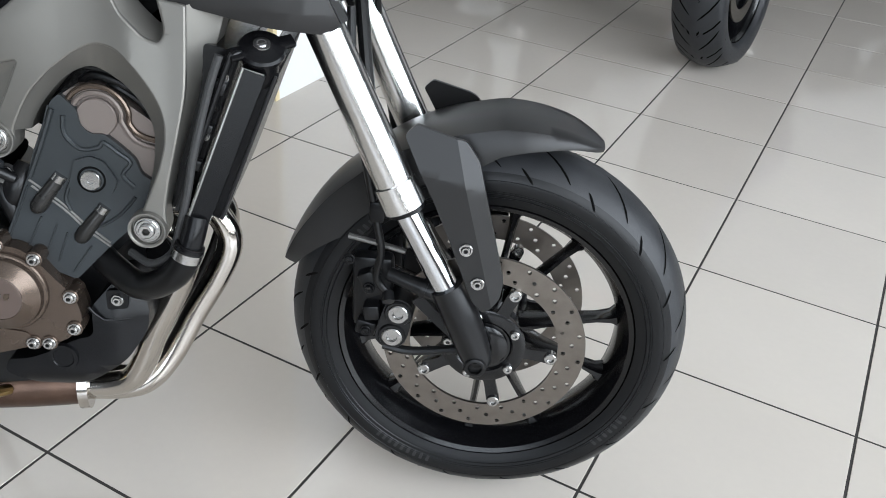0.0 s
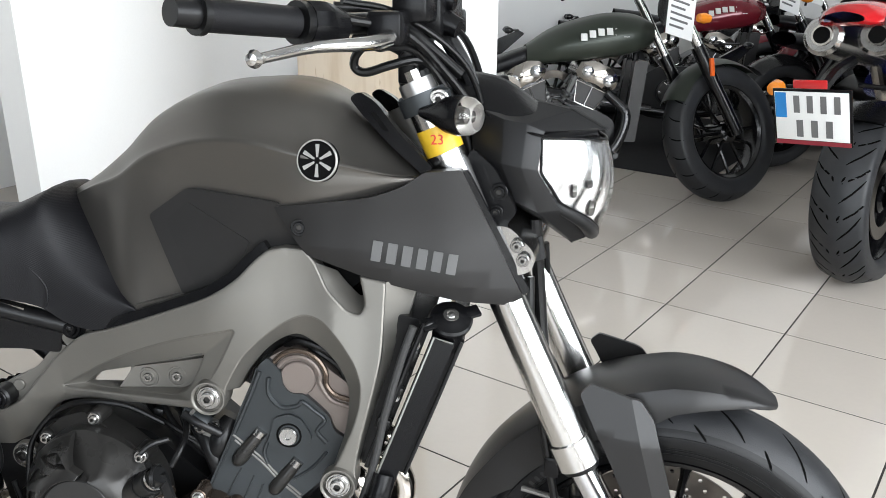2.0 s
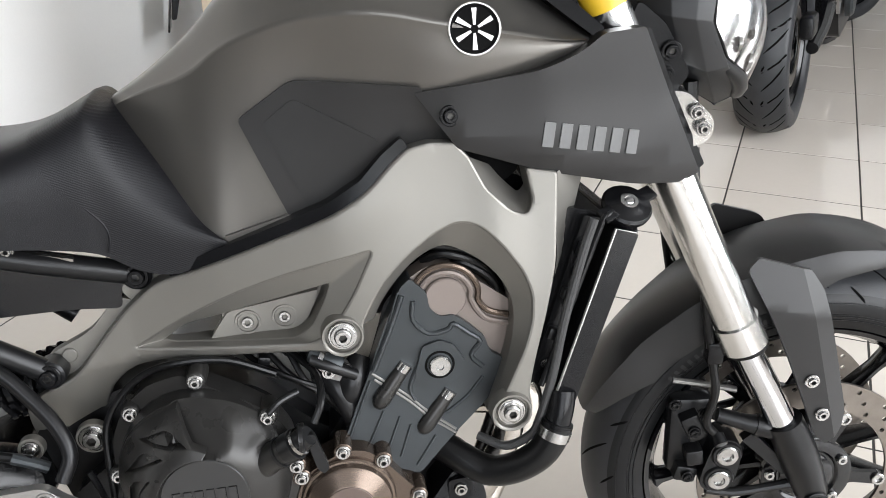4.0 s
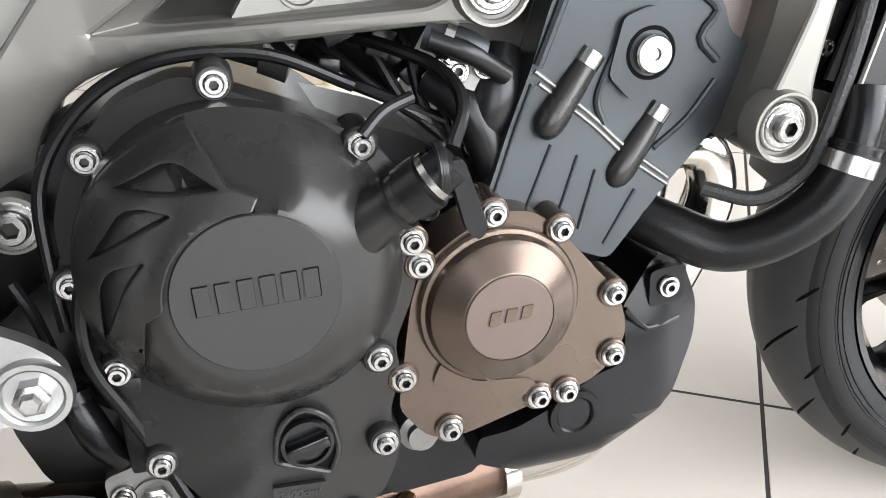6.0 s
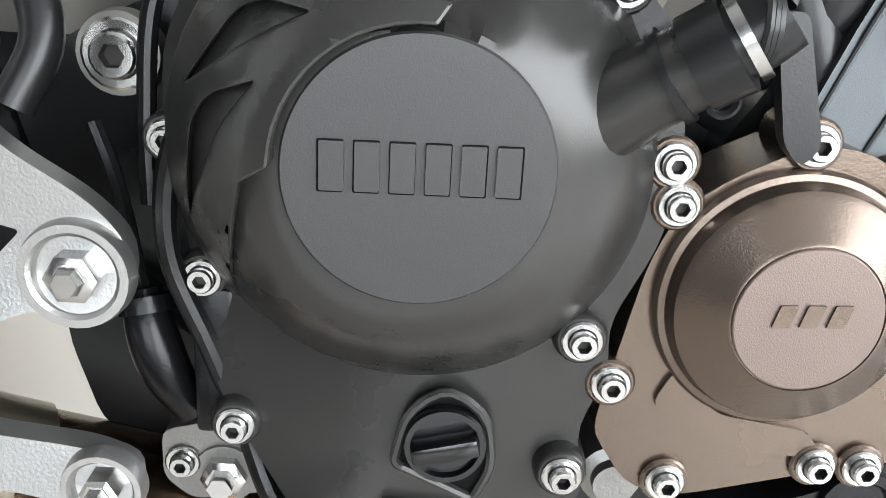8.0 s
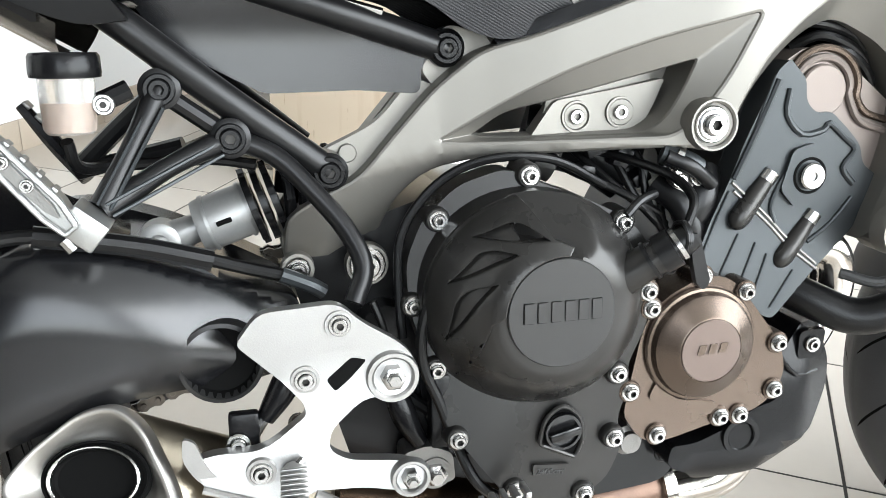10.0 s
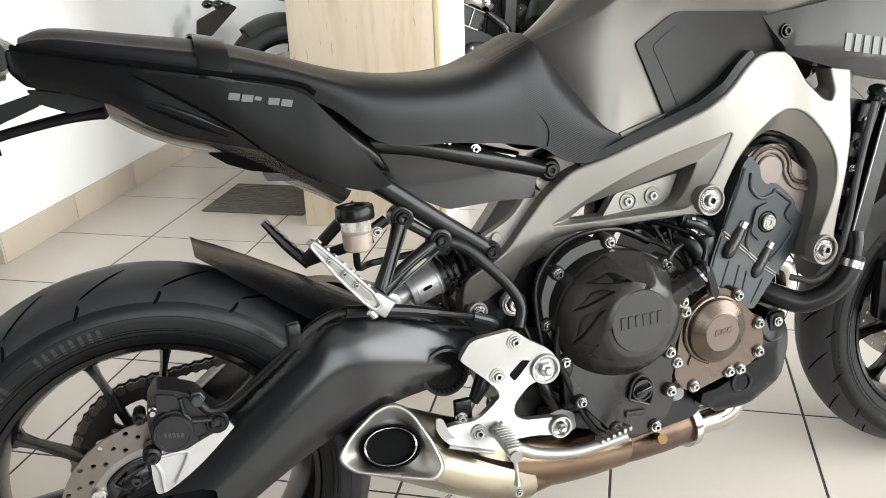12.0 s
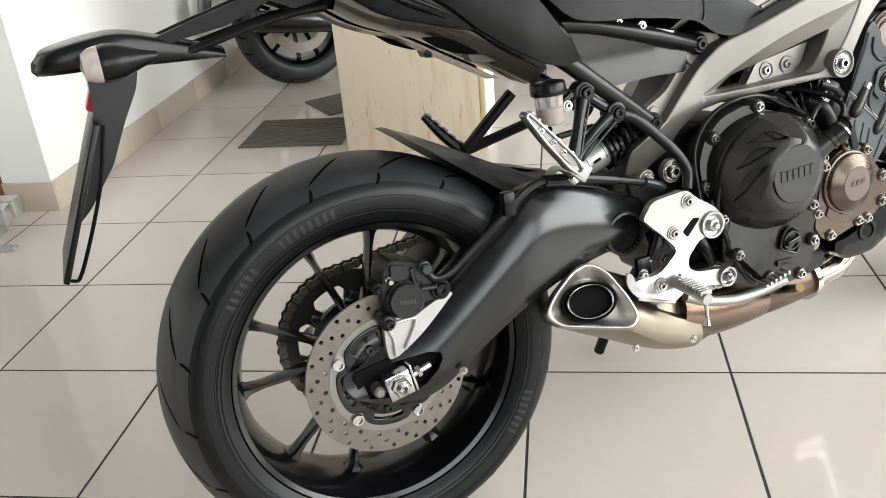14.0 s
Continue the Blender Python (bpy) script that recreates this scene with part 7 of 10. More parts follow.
for k in range(2):
    bm = bmesh.new()
    for side in (-1, 1):
        y_ = side * (0.0085 - 0.0026 * k)
        figure = [(0.0079 * e + 0.0072 * math.cos(t), 0.0072 * math.sin(t)) for e, lo_ in ((1, -136), (-1, 44)) for t in (radians(lo_ + 272 * i / 6) for i in range(7))]
        slab(figure, y_ - 0.0012, y_ + 0.0012, 0.0004, bm, 0)
    for e in (-1, 1):
        lathe([(0.0001, -0.0112), (0.0026, -0.0112), (0.0030, -0.0104), (0.0030, 0.0104), (0.0026, 0.0112), (0.0001, 0.0112)] if k == 0 else [(0.0048, -0.0055), (0.0048, 0.0055)], (0.0079 * e, 0, 0), n=10, bm=bm)
    links.append(mesh_of("link", bm, CHAIN if k else CHAIN_OUT))
for i, (a, b) in enumerate(zip(joints, joints[1:])):
    c, d = (a + b) / 2, b - a
    shared("link", links[i % 2], chain, Matrix.Translation((c.x, 0.072, c.y)) @ Matrix.Rotation(-math.atan2(d.y, d.x), 4, "Y"))

# rear hugger
HUG = ((0.094, 0.641), (0.125, 0.627), (0.155, 0.611), (0.195, 0.589), (0.237, 0.565), (0.280, 0.542), (0.325, 0.516))
bm = bmesh.new()
rings = []
for i, (x, z) in enumerate(HUG):
    w = 0.072 + 0.0035 * i
    rings.append([bm.verts.new((x - 0.004 * k * k * i, k * w, z - (0.006 + 0.006 * i) * max(0, abs(k) - 0.4) / 0.6)) for k in (-1, -0.8, -0.4, 0, 0.4, 0.8, 1)])
for a, b in zip(rings, rings[1:]):
    for k in range(6):
        bm.faces.new((a[k], a[k + 1], b[k + 1], b[k]))
bmesh.ops.solidify(bm, geom=bm.faces[:], thickness=0.003)
P("rear_hugger", bm, PLASTIC, arm, "black plastic rear mudguard")

# rear shock, lying flat
shock = P("shock_absorber", tube([(0.352, -0.030, 0.512), (0.392, -0.030, 0.526)], [0.016, 0.0125], n=18, steps=2), SHOCKM, None, "silver rear shock absorber")
P("shock_eye", lathe([(0.019, 0.014), (0.019, -0.014), (0.016, -0.016), (0.009, -0.016), (0.008, -0.010), (0.0001, -0.010)], (0.353, -0.030, 0.513), n=24), SHOCKM, shock)
P("shock_body", tube([(0.388, -0.030, 0.5245), (0.391, -0.030, 0.5255), (0.434, -0.030, 0.5405), (0.437, -0.030, 0.5415)], [0.022, 0.0245, 0.0245, 0.023], n=28, steps=2), SHOCKM, shock)
for f in (0.15, 0.82):
    c = Vector((0.388, -0.030, 0.5245)).lerp(Vector((0.437, -0.030, 0.5415)), f)
    P("shock_ring", tube([c, c + Vector((0.0030, 0, 0.00105))], 0.0262, n=28, steps=1), SHOCKM, shock)
P("adjuster_slot", local(box(-0.007, 0.007, -0.002, 0.001, -0.0022, 0.0022, bevel=0.001), Matrix.Translation((0.410, -0.0545, 0.533)) @ Matrix.Rotation(radians(-19), 4, "Y")), DARK, shock)
for k in range(3):
    c = Vector((0.437 + 0.0095 * k, -0.030, 0.5415 + 0.0033 * k))
    P("preload_collar", lathe([(0.020, -0.003), (0.033 - 0.001 * k, -0.003), (0.033 - 0.001 * k, 0.003), (0.020, 0.003)], axis="x", n=22, closed=True), PLASTIC, shock).matrix_basis = Matrix.Translation(c) @ Matrix.Rotation(radians(-19), 4, "Y")
    for i in range(8):
        a_ = 2 * math.pi * i / 8 + 0.2 * k
        P("collar_tooth", local(box(-0.003, 0.003, -0.003, 0.003, -0.0035, 0.0035), Matrix.Translation(c) @ Matrix.Rotation(radians(-19), 4, "Y") @ Matrix.Rotation(a_, 4, "X") @ Matrix.Translation((0, 0, 0.033))), PLASTIC, shock)
coil = [(0.462 + 0.0125 * k / 8.0, -0.030 + 0.028 * math.cos(k * math.pi / 4), 0.550 + 0.0043 * k / 8 + 0.028 * math.sin(k * math.pi / 4)) for k in range(8 * 4)]
P("shock_spring", tube(coil, 0.0055, n=8, steps=1), PLASTIC, shock)

# ---- footrest plate
fp = [(0.414, 0.455, 0.006), (0.433, 0.480, 0.01), (0.497, 0.484, 0.01), (0.516, 0.466, 0.01), (0.545, 0.448, 0.02), (0.560, 0.432, 0.02), (0.560, 0.410, 0.02), (0.545, 0.399, 0.01), (0.517, 0.403, 0.03), (0.487, 0.378, 0.02), (0.484, 0.362, 0.02), (0.500, 0.352, 0.02), (0.545, 0.347, 0.01), (0.564, 0.340, 0.012), (0.563, 0.324, 0.012), (0.540, 0.322, 0.01), (0.515, 0.328, 0.02), (0.472, 0.330), (0.447, 0.318, 0.01), (0.385, 0.340, 0.006), (0.376, 0.364, 0.008), (0.395, 0.368, 0.02), (0.432, 0.366, 0.02), (0.468, 0.392, 0.006), (0.466, 0.402, 0.006), (0.450, 0.420)]


def plate_y(x, z):
    return -0.160 - 0.02 * max(0, (0.42 - z) / 0.1)


rearset = P("footrest_plate", panel(fp, plate_y, 0.012, 0.003, 0.006, 0.025), ALLOY, None, "bright cast aluminium footrest plate")
# dark patch on the plate's face stands in for its shaded window
P("plate_window", panel([(0.485, 0.419), (0.506, 0.437), (0.519, 0.434), (0.505, 0.419), (0.492, 0.409)], lambda x, z: plate_y(x, z) - 0.0005, 0.002, 0.0005, 0.003, 0.05), DARK, rearset)
for x, z in ((0.497, 0.466), (0.468, 0.421), (0.429, 0.350)):
    ring_boss(x, plate_y(x, z) - 0.002, z, 0.0085, 0.012, 0.004, ALLOY, "screw_seat", rearset)
    screw(x, plate_y(x, z) - 0.001, z, BOLT_SMALL, rearset, s=1.5)
for x, z, k in ((0.540, 0.418, 1.0), (0.551, 0.333, 0.75)):
    ring_boss(x, plate_y(x, z) - 0.006, z, 0.0165 * k, 0.0215 * k, 0.008, ALLOY, "bolt_boss", rearset)
    P("pivot_nut", lathe([(0.0105 * k, 0.004), (0.0105 * k, -0.008), (0.008 * k, -0.0095), (0.0065 * k, -0.0095), (0.005 * k, -0.014), (0.0001, -0.014)], (x, plate_y(x, z) - 0.001, z), n=6), STEEL, rearset)
P("heel_edge", tube([(0.383, plate_y(0.38, 0.34) - 0.002, 0.342), (0.41, plate_y(0.41, 0.33) - 0.002, 0.332), (0.446, plate_y(0.45, 0.32) - 0.002, 0.320)], 0.003, n=8), ALLOY, rearset)
peg = P("rider_footpeg", tube([(0.455, -0.180, 0.350), (0.453, -0.215, 0.349), (0.450, -0.256, 0.346)], [0.0105, 0.0100, 0.0085], n=12), ALLOY, rearset, "ribbed alloy footpeg")
P("peg_feeler", tube([(0.450, -0.250, 0.342), (0.451, -0.251, 0.318), (0.451, -0.251, 0.304)], [0.0034, 0.0030, 0.0058], n=10), STEEL, peg)
for k in range(9):
    P("peg_rib", box(0.4435 - k * 0.0004, 0.4645 - k * 0.0004, -0.198 - k * 0.0068, -0.1948 - k * 0.0068, 0.355 - k * 0.0005, 0.3625 - k * 0.0005, bevel=0.0008), ALLOY, peg)
P("peg_spring", tube([(0.462, -0.178, 0.360), (0.450, -0.190, 0.352), (0.462, -0.20, 0.345)], 0.003, n=6), STEEL, rearset)
lever = P("brake_pedal", tube([(0.470, -0.178, 0.322), (0.510, -0.188, 0.305), (0.560, -0.196, 0.298), (0.605, -0.202, 0.303), (0.640, -0.210, 0.312)], [0.010, 0.0085, 0.008, 0.0085, 0.009], n=12), ALLOY, rearset, "alloy brake pedal with a toothed tip")
for k in range(6):
    P("pedal_tooth", box(0.596 + k * 0.009, 0.601 + k * 0.009, -0.216, -0.196, 0.309 + k * 0.0022, 0.3155 + k * 0.0022, bevel=0.001), ALLOY, lever)
mc = P("brake_master_cylinder", tube([(0.465, -0.135, 0.432), (0.450, -0.140, 0.405), (0.435, -0.142, 0.382)], [0.012, 0.012, 0.008], n=14), PLASTIC, rearset, "black rear brake master cylinder")
P("pushrod", tube([(0.436, -0.142, 0.385), (0.424, -0.145, 0.368)], 0.005, n=8), STEEL, mc)
P("fork_joint", box(0.405, 0.430, -0.152, -0.140, 0.355, 0.392, bevel=0.003), PLASTIC, mc)
screw(0.462, -0.142, 0.376, BOLT, mc)
screw(0.412, -0.153, 0.366, BOLT, mc, s=1.2)
P("stop_switch", box(0.578, 0.596, -0.14, -0.12, 0.335, 0.405, bevel=0.003), PLASTIC, engine)
P("case_hose", tube([(0.59, -0.145, 0.50), (0.572, -0.142, 0.46), (0.570, -0.14, 0.42), (0.585, -0.14, 0.38), (0.60, -0.14, 0.34), (0.62, -0.15, 0.30), (0.66, -0.14, 0.27)], 0.005), HOSE, engine)

# ---- rear frame rails and passenger footrest
P("subframe_rail", tube([(0.240, -0.10, 0.775), (0.330, -0.098, 0.712), (0.41, -0.092, 0.648), (0.500, -0.074, 0.579)], 0.0135, n=14), ENGINE, None, "black steel subframe rail")
P("subframe_rail", tube([(0.300, -0.085, 0.762), (0.397, -0.083, 0.745), (0.50, -0.078, 0.715), (0.608, -0.058, 0.682)], 0.0135, n=14), ENGINE, None, "black steel subframe rail")
for s in (1,):
    P("subframe_rail", tube([(0.240, 0.10, 0.775), (0.41, 0.095, 0.648), (0.492, 0.090, 0.582)], 0.0135, n=12), ENGINE, None, "black steel subframe rail")
    P("subframe_rail", tube([(0.300, 0.085, 0.762), (0.50, 0.075, 0.715), (0.612, 0.064, 0.683)], 0.0135, n=12), ENGINE, None, "black steel subframe rail")
for x, y, z in ((0.501, -0.078, 0.578), (0.609, -0.062, 0.682)):
    P("rail_end", lathe([(0.017, 0.02), (0.017, -0.003), (0.014, -0.006), (0.0001, -0.006)], (x, y, z), n=22), ENGINE, None)
    screw(x, y - 0.006, z, BOLT_DARK, s=1.5)
P("side_inner_panel", panel([(0.325, 0.760), (0.400, 0.742), (0.500, 0.712), (0.600, 0.682), (0.588, 0.664, 0.003), (0.587, 0.642), (0.53, 0.646), (0.45, 0.644), (0.40, 0.670), (0.360, 0.700)], lambda x, z: -0.058 - 0.25 * max(0, z - 0.70), 0.01, 0.003, 0.008, 0.02), SWING, None, "scuffed black inner side panel")
for x in (0.445, 0.487):
    screw(x, -0.086, 0.742 - (x - 0.445) * 0.3, BOLT_SMALL, s=1.3)
P("seat_rail_rod", tube([(0.440, -0.085, 0.741), (0.55, -0.078, 0.712)], 0.0035, n=6), STEEL, None)
bracket = P("passenger_bracket", tube([(0.368, -0.098, 0.652), (0.345, -0.115, 0.608), (0.322, -0.130, 0.565)], [0.011, 0.0085, 0.011], n=12), ENGINE, None, "black passenger footrest bracket")
P("bracket_arm", tube([(0.420, -0.096, 0.612), (0.372, -0.112, 0.592), (0.322, -0.130, 0.562)], [0.011, 0.0085, 0.011], n=12), ENGINE, bracket)
# flange ridges of the arms; their lighter grey paints the edge highlight
for p0, p1 in (((0.366, -0.110, 0.640), (0.324, -0.139, 0.566)), ((0.412, -0.108, 0.604), (0.328, -0.139, 0.564))):
    for o in (-0.0052, 0.0052):
        d_ = (Vector(p1) - Vector(p0)).normalized().cross(Vector((0, 1, 0))) * o
        P("arm_flange", tube([Vector(p0) + d_, Vector(p1) + d_], 0.0016, n=6, steps=1), HEADGREY, bracket, "flange edge in lighter grey for its highlight")
P("bracket_link", tube([(0.368, -0.095, 0.650), (0.420, -0.093, 0.612)], 0.008, n=10), ENGINE, bracket)
for x, z in ((0.368, 0.652), (0.420, 0.612)):
    P("bracket_eye", lathe([(0.0165, 0.015), (0.0165, -0.006), (0.013, -0.008), (0.0001, -0.008)], (x, -0.098, z), n=22), ENGINE, bracket)
    screw(x, -0.106, z, BOLT_DARK, bracket, s=1.35)
pp = P("passenger_footpeg", slab([(0.226, 0.651, 0.003), (0.234, 0.657, 0.003), (0.268, 0.620), (0.302, 0.580), (0.312, 0.560), (0.302, 0.552), (0.286, 0.566), (0.254, 0.608)], -0.176, -0.158, 0.0025, r=0.003), PEGM, bracket, "folded alloy passenger footpeg")
P("peg_hollow", panel([(0.2345, 0.647, 0.003), (0.268, 0.6105), (0.296, 0.577), (0.300, 0.566), (0.290, 0.572), (0.258, 0.608), (0.232, 0.643)], lambda x, z: -0.1766, 0.001, 0.0003, 0.003, 0.05), CAST, pp)
peg_rim = fillet([(0.226, 0.651, 0.003), (0.234, 0.657, 0.003), (0.268, 0.620), (0.302, 0.580), (0.312, 0.560), (0.302, 0.552), (0.286, 0.566), (0.254, 0.608)], 0.004)
P("peg_rail", tube([(x, -0.1768, z) for x, z in offset2d(peg_rim + peg_rim[:1], 0.002)], 0.0021, n=8, steps=1), PEGM, pp)
for f in (0.22, 0.50, 0.74):
    screw(0.236 + 0.060 * f, -0.1768, 0.643 - 0.070 * f, BOLT_SMALL, pp, s=0.8)
for k in range(7):
    f = k / 6
    P("peg_tooth", local(box(-0.0026, 0.0026, -0.174, -0.160, 0.0, 0.0032, bevel=0.001), Matrix.Translation((0.240 + 0.056 * f, 0, 0.652 - 0.066 * f)) @ Matrix.Rotation(radians(48), 4, "Y")), PEGM, pp)
P("peg_block", local(box(-0.015, 0.015, -0.018, 0.018, -0.012, 0.012, bevel=0.002), Matrix.Translation((0.312, -0.150, 0.556)) @ Matrix.Rotation(radians(40), 4, "Y")), PEGM, pp)
P("peg_spring", tube([(0.298, -0.160, 0.548), (0.304, -0.160, 0.540)], 0.006, n=10, steps=1), STEEL, pp)
P("bracket_loop", tube([(0.42, -0.094, 0.612), (0.455, -0.098, 0.596), (0.485, -0.108, 0.566), (0.510, -0.120, 0.535), (0.522, -0.132, 0.505), (0.512, -0.142, 0.478)], 0.0085, n=12), ENGINE, bracket)
lp = P("passenger_bracket_far", tube([(0.352, 0.10, 0.640), (0.305, 0.11, 0.597), (0.264, 0.12, 0.557)], 0.010, n=10), ENGINE, None, "black passenger footrest bracket")
P("bracket_arm", tube([(0.372, 0.10, 0.583), (0.264, 0.12, 0.556)], 0.009, n=10), ENGINE, lp)
fp = P("passenger_footpeg", tube([(0.272, 0.135, 0.546), (0.24, 0.15, 0.582), (0.210, 0.155, 0.622)], [0.009, 0.009, 0.006], n=8), PLASTIC, lp)
for k in range(5):
    P("peg_insert", local(box(-0.0045, 0.0045, -0.010, 0.010, 0.0, 0.004, bevel=0.001), Matrix.Translation((0.216 + 0.0115 * k, 0.152 - 0.003 * k, 0.621 - 0.0135 * k)) @ Matrix.Rotation(radians(50), 4, "Y")), CAST, fp, "worn alloy insert")
# brake fluid pot
pot = P("brake_reservoir", lathe([(0.0001, -0.022), (0.017, -0.022), (0.0195, -0.018), (0.0205, 0.020), (0.0205, 0.022)], (0.302, -0.112, 0.642), "z", n=28), FLUIDPOT, None, "frosted brake fluid pot with a black cap")
P("reservoir_fluid", lathe([(0.0001, -0.020), (0.0175, -0.020), (0.0185, 0.002), (0.0001, 0.002)], (0.302, -0.112, 0.642), "z", n=24), FLUID, pot)
P("reservoir_cap", lathe([(0.0205, 0.020), (0.0255, 0.0205), (0.0262, 0.024), (0.0258, 0.036), (0.0240, 0.0385), (0.0160, 0.0385), (0.0155, 0.0365), (0.0001, 0.0365)], (0.302, -0.112, 0.642), "z", n=22), PLASTIC, pot)
P("reservoir_stay", tube([(0.318, -0.108, 0.640), (0.345, -0.1, 0.652)], 0.008, n=8), PLASTIC, pot)
screw(0.328, -0.118, 0.642, BOLT_SMALL, pot, s=1.3)
P("reservoir_hose", tube([(0.298, -0.112, 0.614), (0.303, -0.098, 0.592), (0.33, -0.070, 0.588), (0.40, -0.065, 0.590), (0.44, -0.070, 0.585)], 0.005), HOSE, pot)

# side stand on the far side
P("side_stand", tube([(0.62, 0.14, 0.26), (0.58, 0.19, 0.15), (0.555, 0.232, 0.045)], 0.011, n=12), PLASTIC, None, "black side stand")

# ---- fork
for s in (-1, 1):
    y = s * 0.104
    leg = P("fork_leg", tube([(1.122, y, 1.020), (1.238, y, 0.758), (1.328, y, 0.562)], [0.0245, 0.0245, 0.0265], n=28, steps=3), CHROME, None, "polished upside-down fork leg", steer=True)
    P("fork_collar", tube([(1.322, y, 0.575), (1.338, y, 0.541)], [0.0295, 0.0300], n=28, steps=2), CHROME, leg, steer=True)
    P("fork_seal", tube([(1.338, y, 0.542), (1.341, y, 0.535)], 0.0275, n=24, steps=1), PLASTIC, leg, steer=True)
    P("fork_tube", tube([(1.335, y, 0.545), (1.410, y, 0.402)], 0.0185, n=24, steps=2), CHROME_T, leg, "hard chromed inner tube", steer=True)
    P("fork_foot", tube([(1.400, y, 0.425), (1.425, y, 0.372), (1.447, y, 0.318), (1.452, y, 0.300)], [0.024, 0.026, 0.023, 0.019], n=20), ENGINE, leg, "black cast fork foot", steer=True)
    P("fork_cap", tube([(1.122, y, 1.018), (1.112, y, 1.040)], [0.0235, 0.0225], n=24, steps=1), ALLOY, leg, steer=True)
    P("preload_nut", tube([(1.113, y, 1.038), (1.107, y, 1.052)], 0.010, n=6, steps=1), STEEL, leg, steer=True)
    P("axle_cap", lathe([(0.0165, 0.0), (0.0165, s * 0.0), (0.0001, 0.0)], (1.449, y * 1.2, 0.309), n=20), ENGINE, leg, steer=True)
    P("axle_end", local(lathe([(0.0150, 0.02), (0.0150, -0.003), (0.0135, -0.0040), (0.0100, -0.0040)], n=24), Matrix.Translation((1.449, y + s * 0.022, 0.309)) @ (Matrix.Identity(4) if s < 0 else Matrix.Rotation(math.pi, 4, "Z"))), ENGINE, leg, steer=True)
    P("axle_hexagon", local(lathe([(0.0108, -0.0042), (0.0100, 0.006), (0.0001, 0.006)], n=6), Matrix.Translation((1.449, y + s * 0.022, 0.309)) @ (Matrix.Identity(4) if s < 0 else Matrix.Rotation(math.pi, 4, "Z"))), DARK, leg, steer=True)
    # caliper
    turn = Matrix.Identity(4) if s < 0 else Matrix.Rotation(math.pi, 4, "Z")
    ca = P("front_caliper", panel([(1.300, 0.322), (1.306, 0.352), (1.316, 0.385), (1.336, 0.394), (1.354, 0.382), (1.352, 0.350), (1.346, 0.322), (1.330, 0.309), (1.312, 0.309)], lambda x, z: s * 0.100, 0.045, 0.005, 0.010, 0.03, side=s), ENGINE, None, "black radial brake caliper with silver caps", steer=True)
    for x, z in ((1.334, 0.369), (1.326, 0.330)):
        P("piston_boss", local(lathe([(0.0205, 0.03), (0.0205, 0.001), (0.0185, -0.0025), (0.0155, -0.0025), (0.0150, 0.002), (0.0001, 0.002)], n=28), Matrix.Translation((x, s * 0.101, z)) @ turn), ENGINE, ca, steer=True)
        P("piston_cap", local(lathe([(0.0148, 0.01), (0.0148, -0.0035), (0.0132, -0.0050), (0.0078, -0.0050), (0.0065, -0.001), (0.0001, -0.001)], n=26), Matrix.Translation((x, s * 0.101, z)) @ turn), STEEL, ca, "silver piston cap", steer=True)
    for x0, x1, z0, z1, ya, yb, tilt_ in ((1.278, 1.304, 0.385, 0.425, 0.050, 0.092, -25), (1.270, 1.300, 0.318, 0.342, 0.045, 0.090, 12), (1.282, 1.306, 0.348, 0.372, 0.048, 0.096, -8)):
        bm = box(-(x1 - x0) / 2, (x1 - x0) / 2, min(s * ya, s * yb), max(s * ya, s * yb), -(z1 - z0) / 2, (z1 - z0) / 2, bevel=0.004)
        P("caliper_block", local(bm, Matrix.Translation(((x0 + x1) / 2, 0, (z0 + z1) / 2)) @ Matrix.Rotation(radians(tilt_), 4, "Y")), ENGINE, ca, steer=True)
    P("caliper_bridge", box(1.262, 1.320, min(s * 0.045, s * 0.074), max(s * 0.045, s * 0.074), 0.322, 0.440, bevel=0.008), ENGINE, ca, steer=True)
    for x, z in ((1.262, 0.446), (1.290, 0.402), (1.286, 0.330), (1.300, 0.432)):
        screw(x, s * 0.094, z, BOLT_DARK, ca, steer=True, s=0.9, turn=None if s < 0 else turn)
    P("caliper_arm", tube([(1.318, s * 0.092, 0.428), (1.350, s * 0.098, 0.420), (1.372, s * 0.100, 0.414), (1.405, s * 0.102, 0.404)], [0.010, 0.011, 0.0135, 0.014], n=14), ENGINE, ca, steer=True)
    P("arm_ring", tube([(1.366, s * 0.099, 0.4155), (1.373, s * 0.100, 0.4138)], 0.0150, n=16, steps=1), ENGINE, ca, steer=True)
    P("caliper_web", panel([(1.352, 0.390), (1.366, 0.402), (1.420, 0.345), (1.412, 0.332)], lambda x, z: s * 0.099, 0.014, 0.002, 0.003, 0.05, side=s), ENGINE, ca, steer=True)
    P("caliper_arm", tube([(1.312, s * 0.094, 0.309), (1.350, s * 0.096, 0.304), (1.400, s * 0.099, 0.314), (1.446, s * 0.102, 0.326)], [0.007, 0.0065, 0.0065, 0.009], n=10), ENGINE, ca, steer=True)
    P("hose_joint", tube([(1.318, s * 0.100, 0.402), (1.321, s * 0.112, 0.394)], 0.0085, n=12, steps=1), ENGINE, ca, steer=True)
    P("disc_guide", tube([(1.259, s * 0.083, 0.477), (1.300, s * 0.086, 0.471), (1.340, s * 0.090, 0.464)], 0.0042, n=8), CAST, ca, "thin grey stay", steer=True)
    P("brake_hose", tube([(1.262, s * 0.085, 0.79), (1.268, s * 0.10, 0.70), (1.285, s * 0.104, 0.60), (1.300, s * 0.105, 0.52), (1.308, s * 0.105, 0.47), (1.302, s * 0.102, 0.425), (1.318, s * 0.1, 0.40)], 0.0055), HOSE, None, "black front brake hose", steer=True)
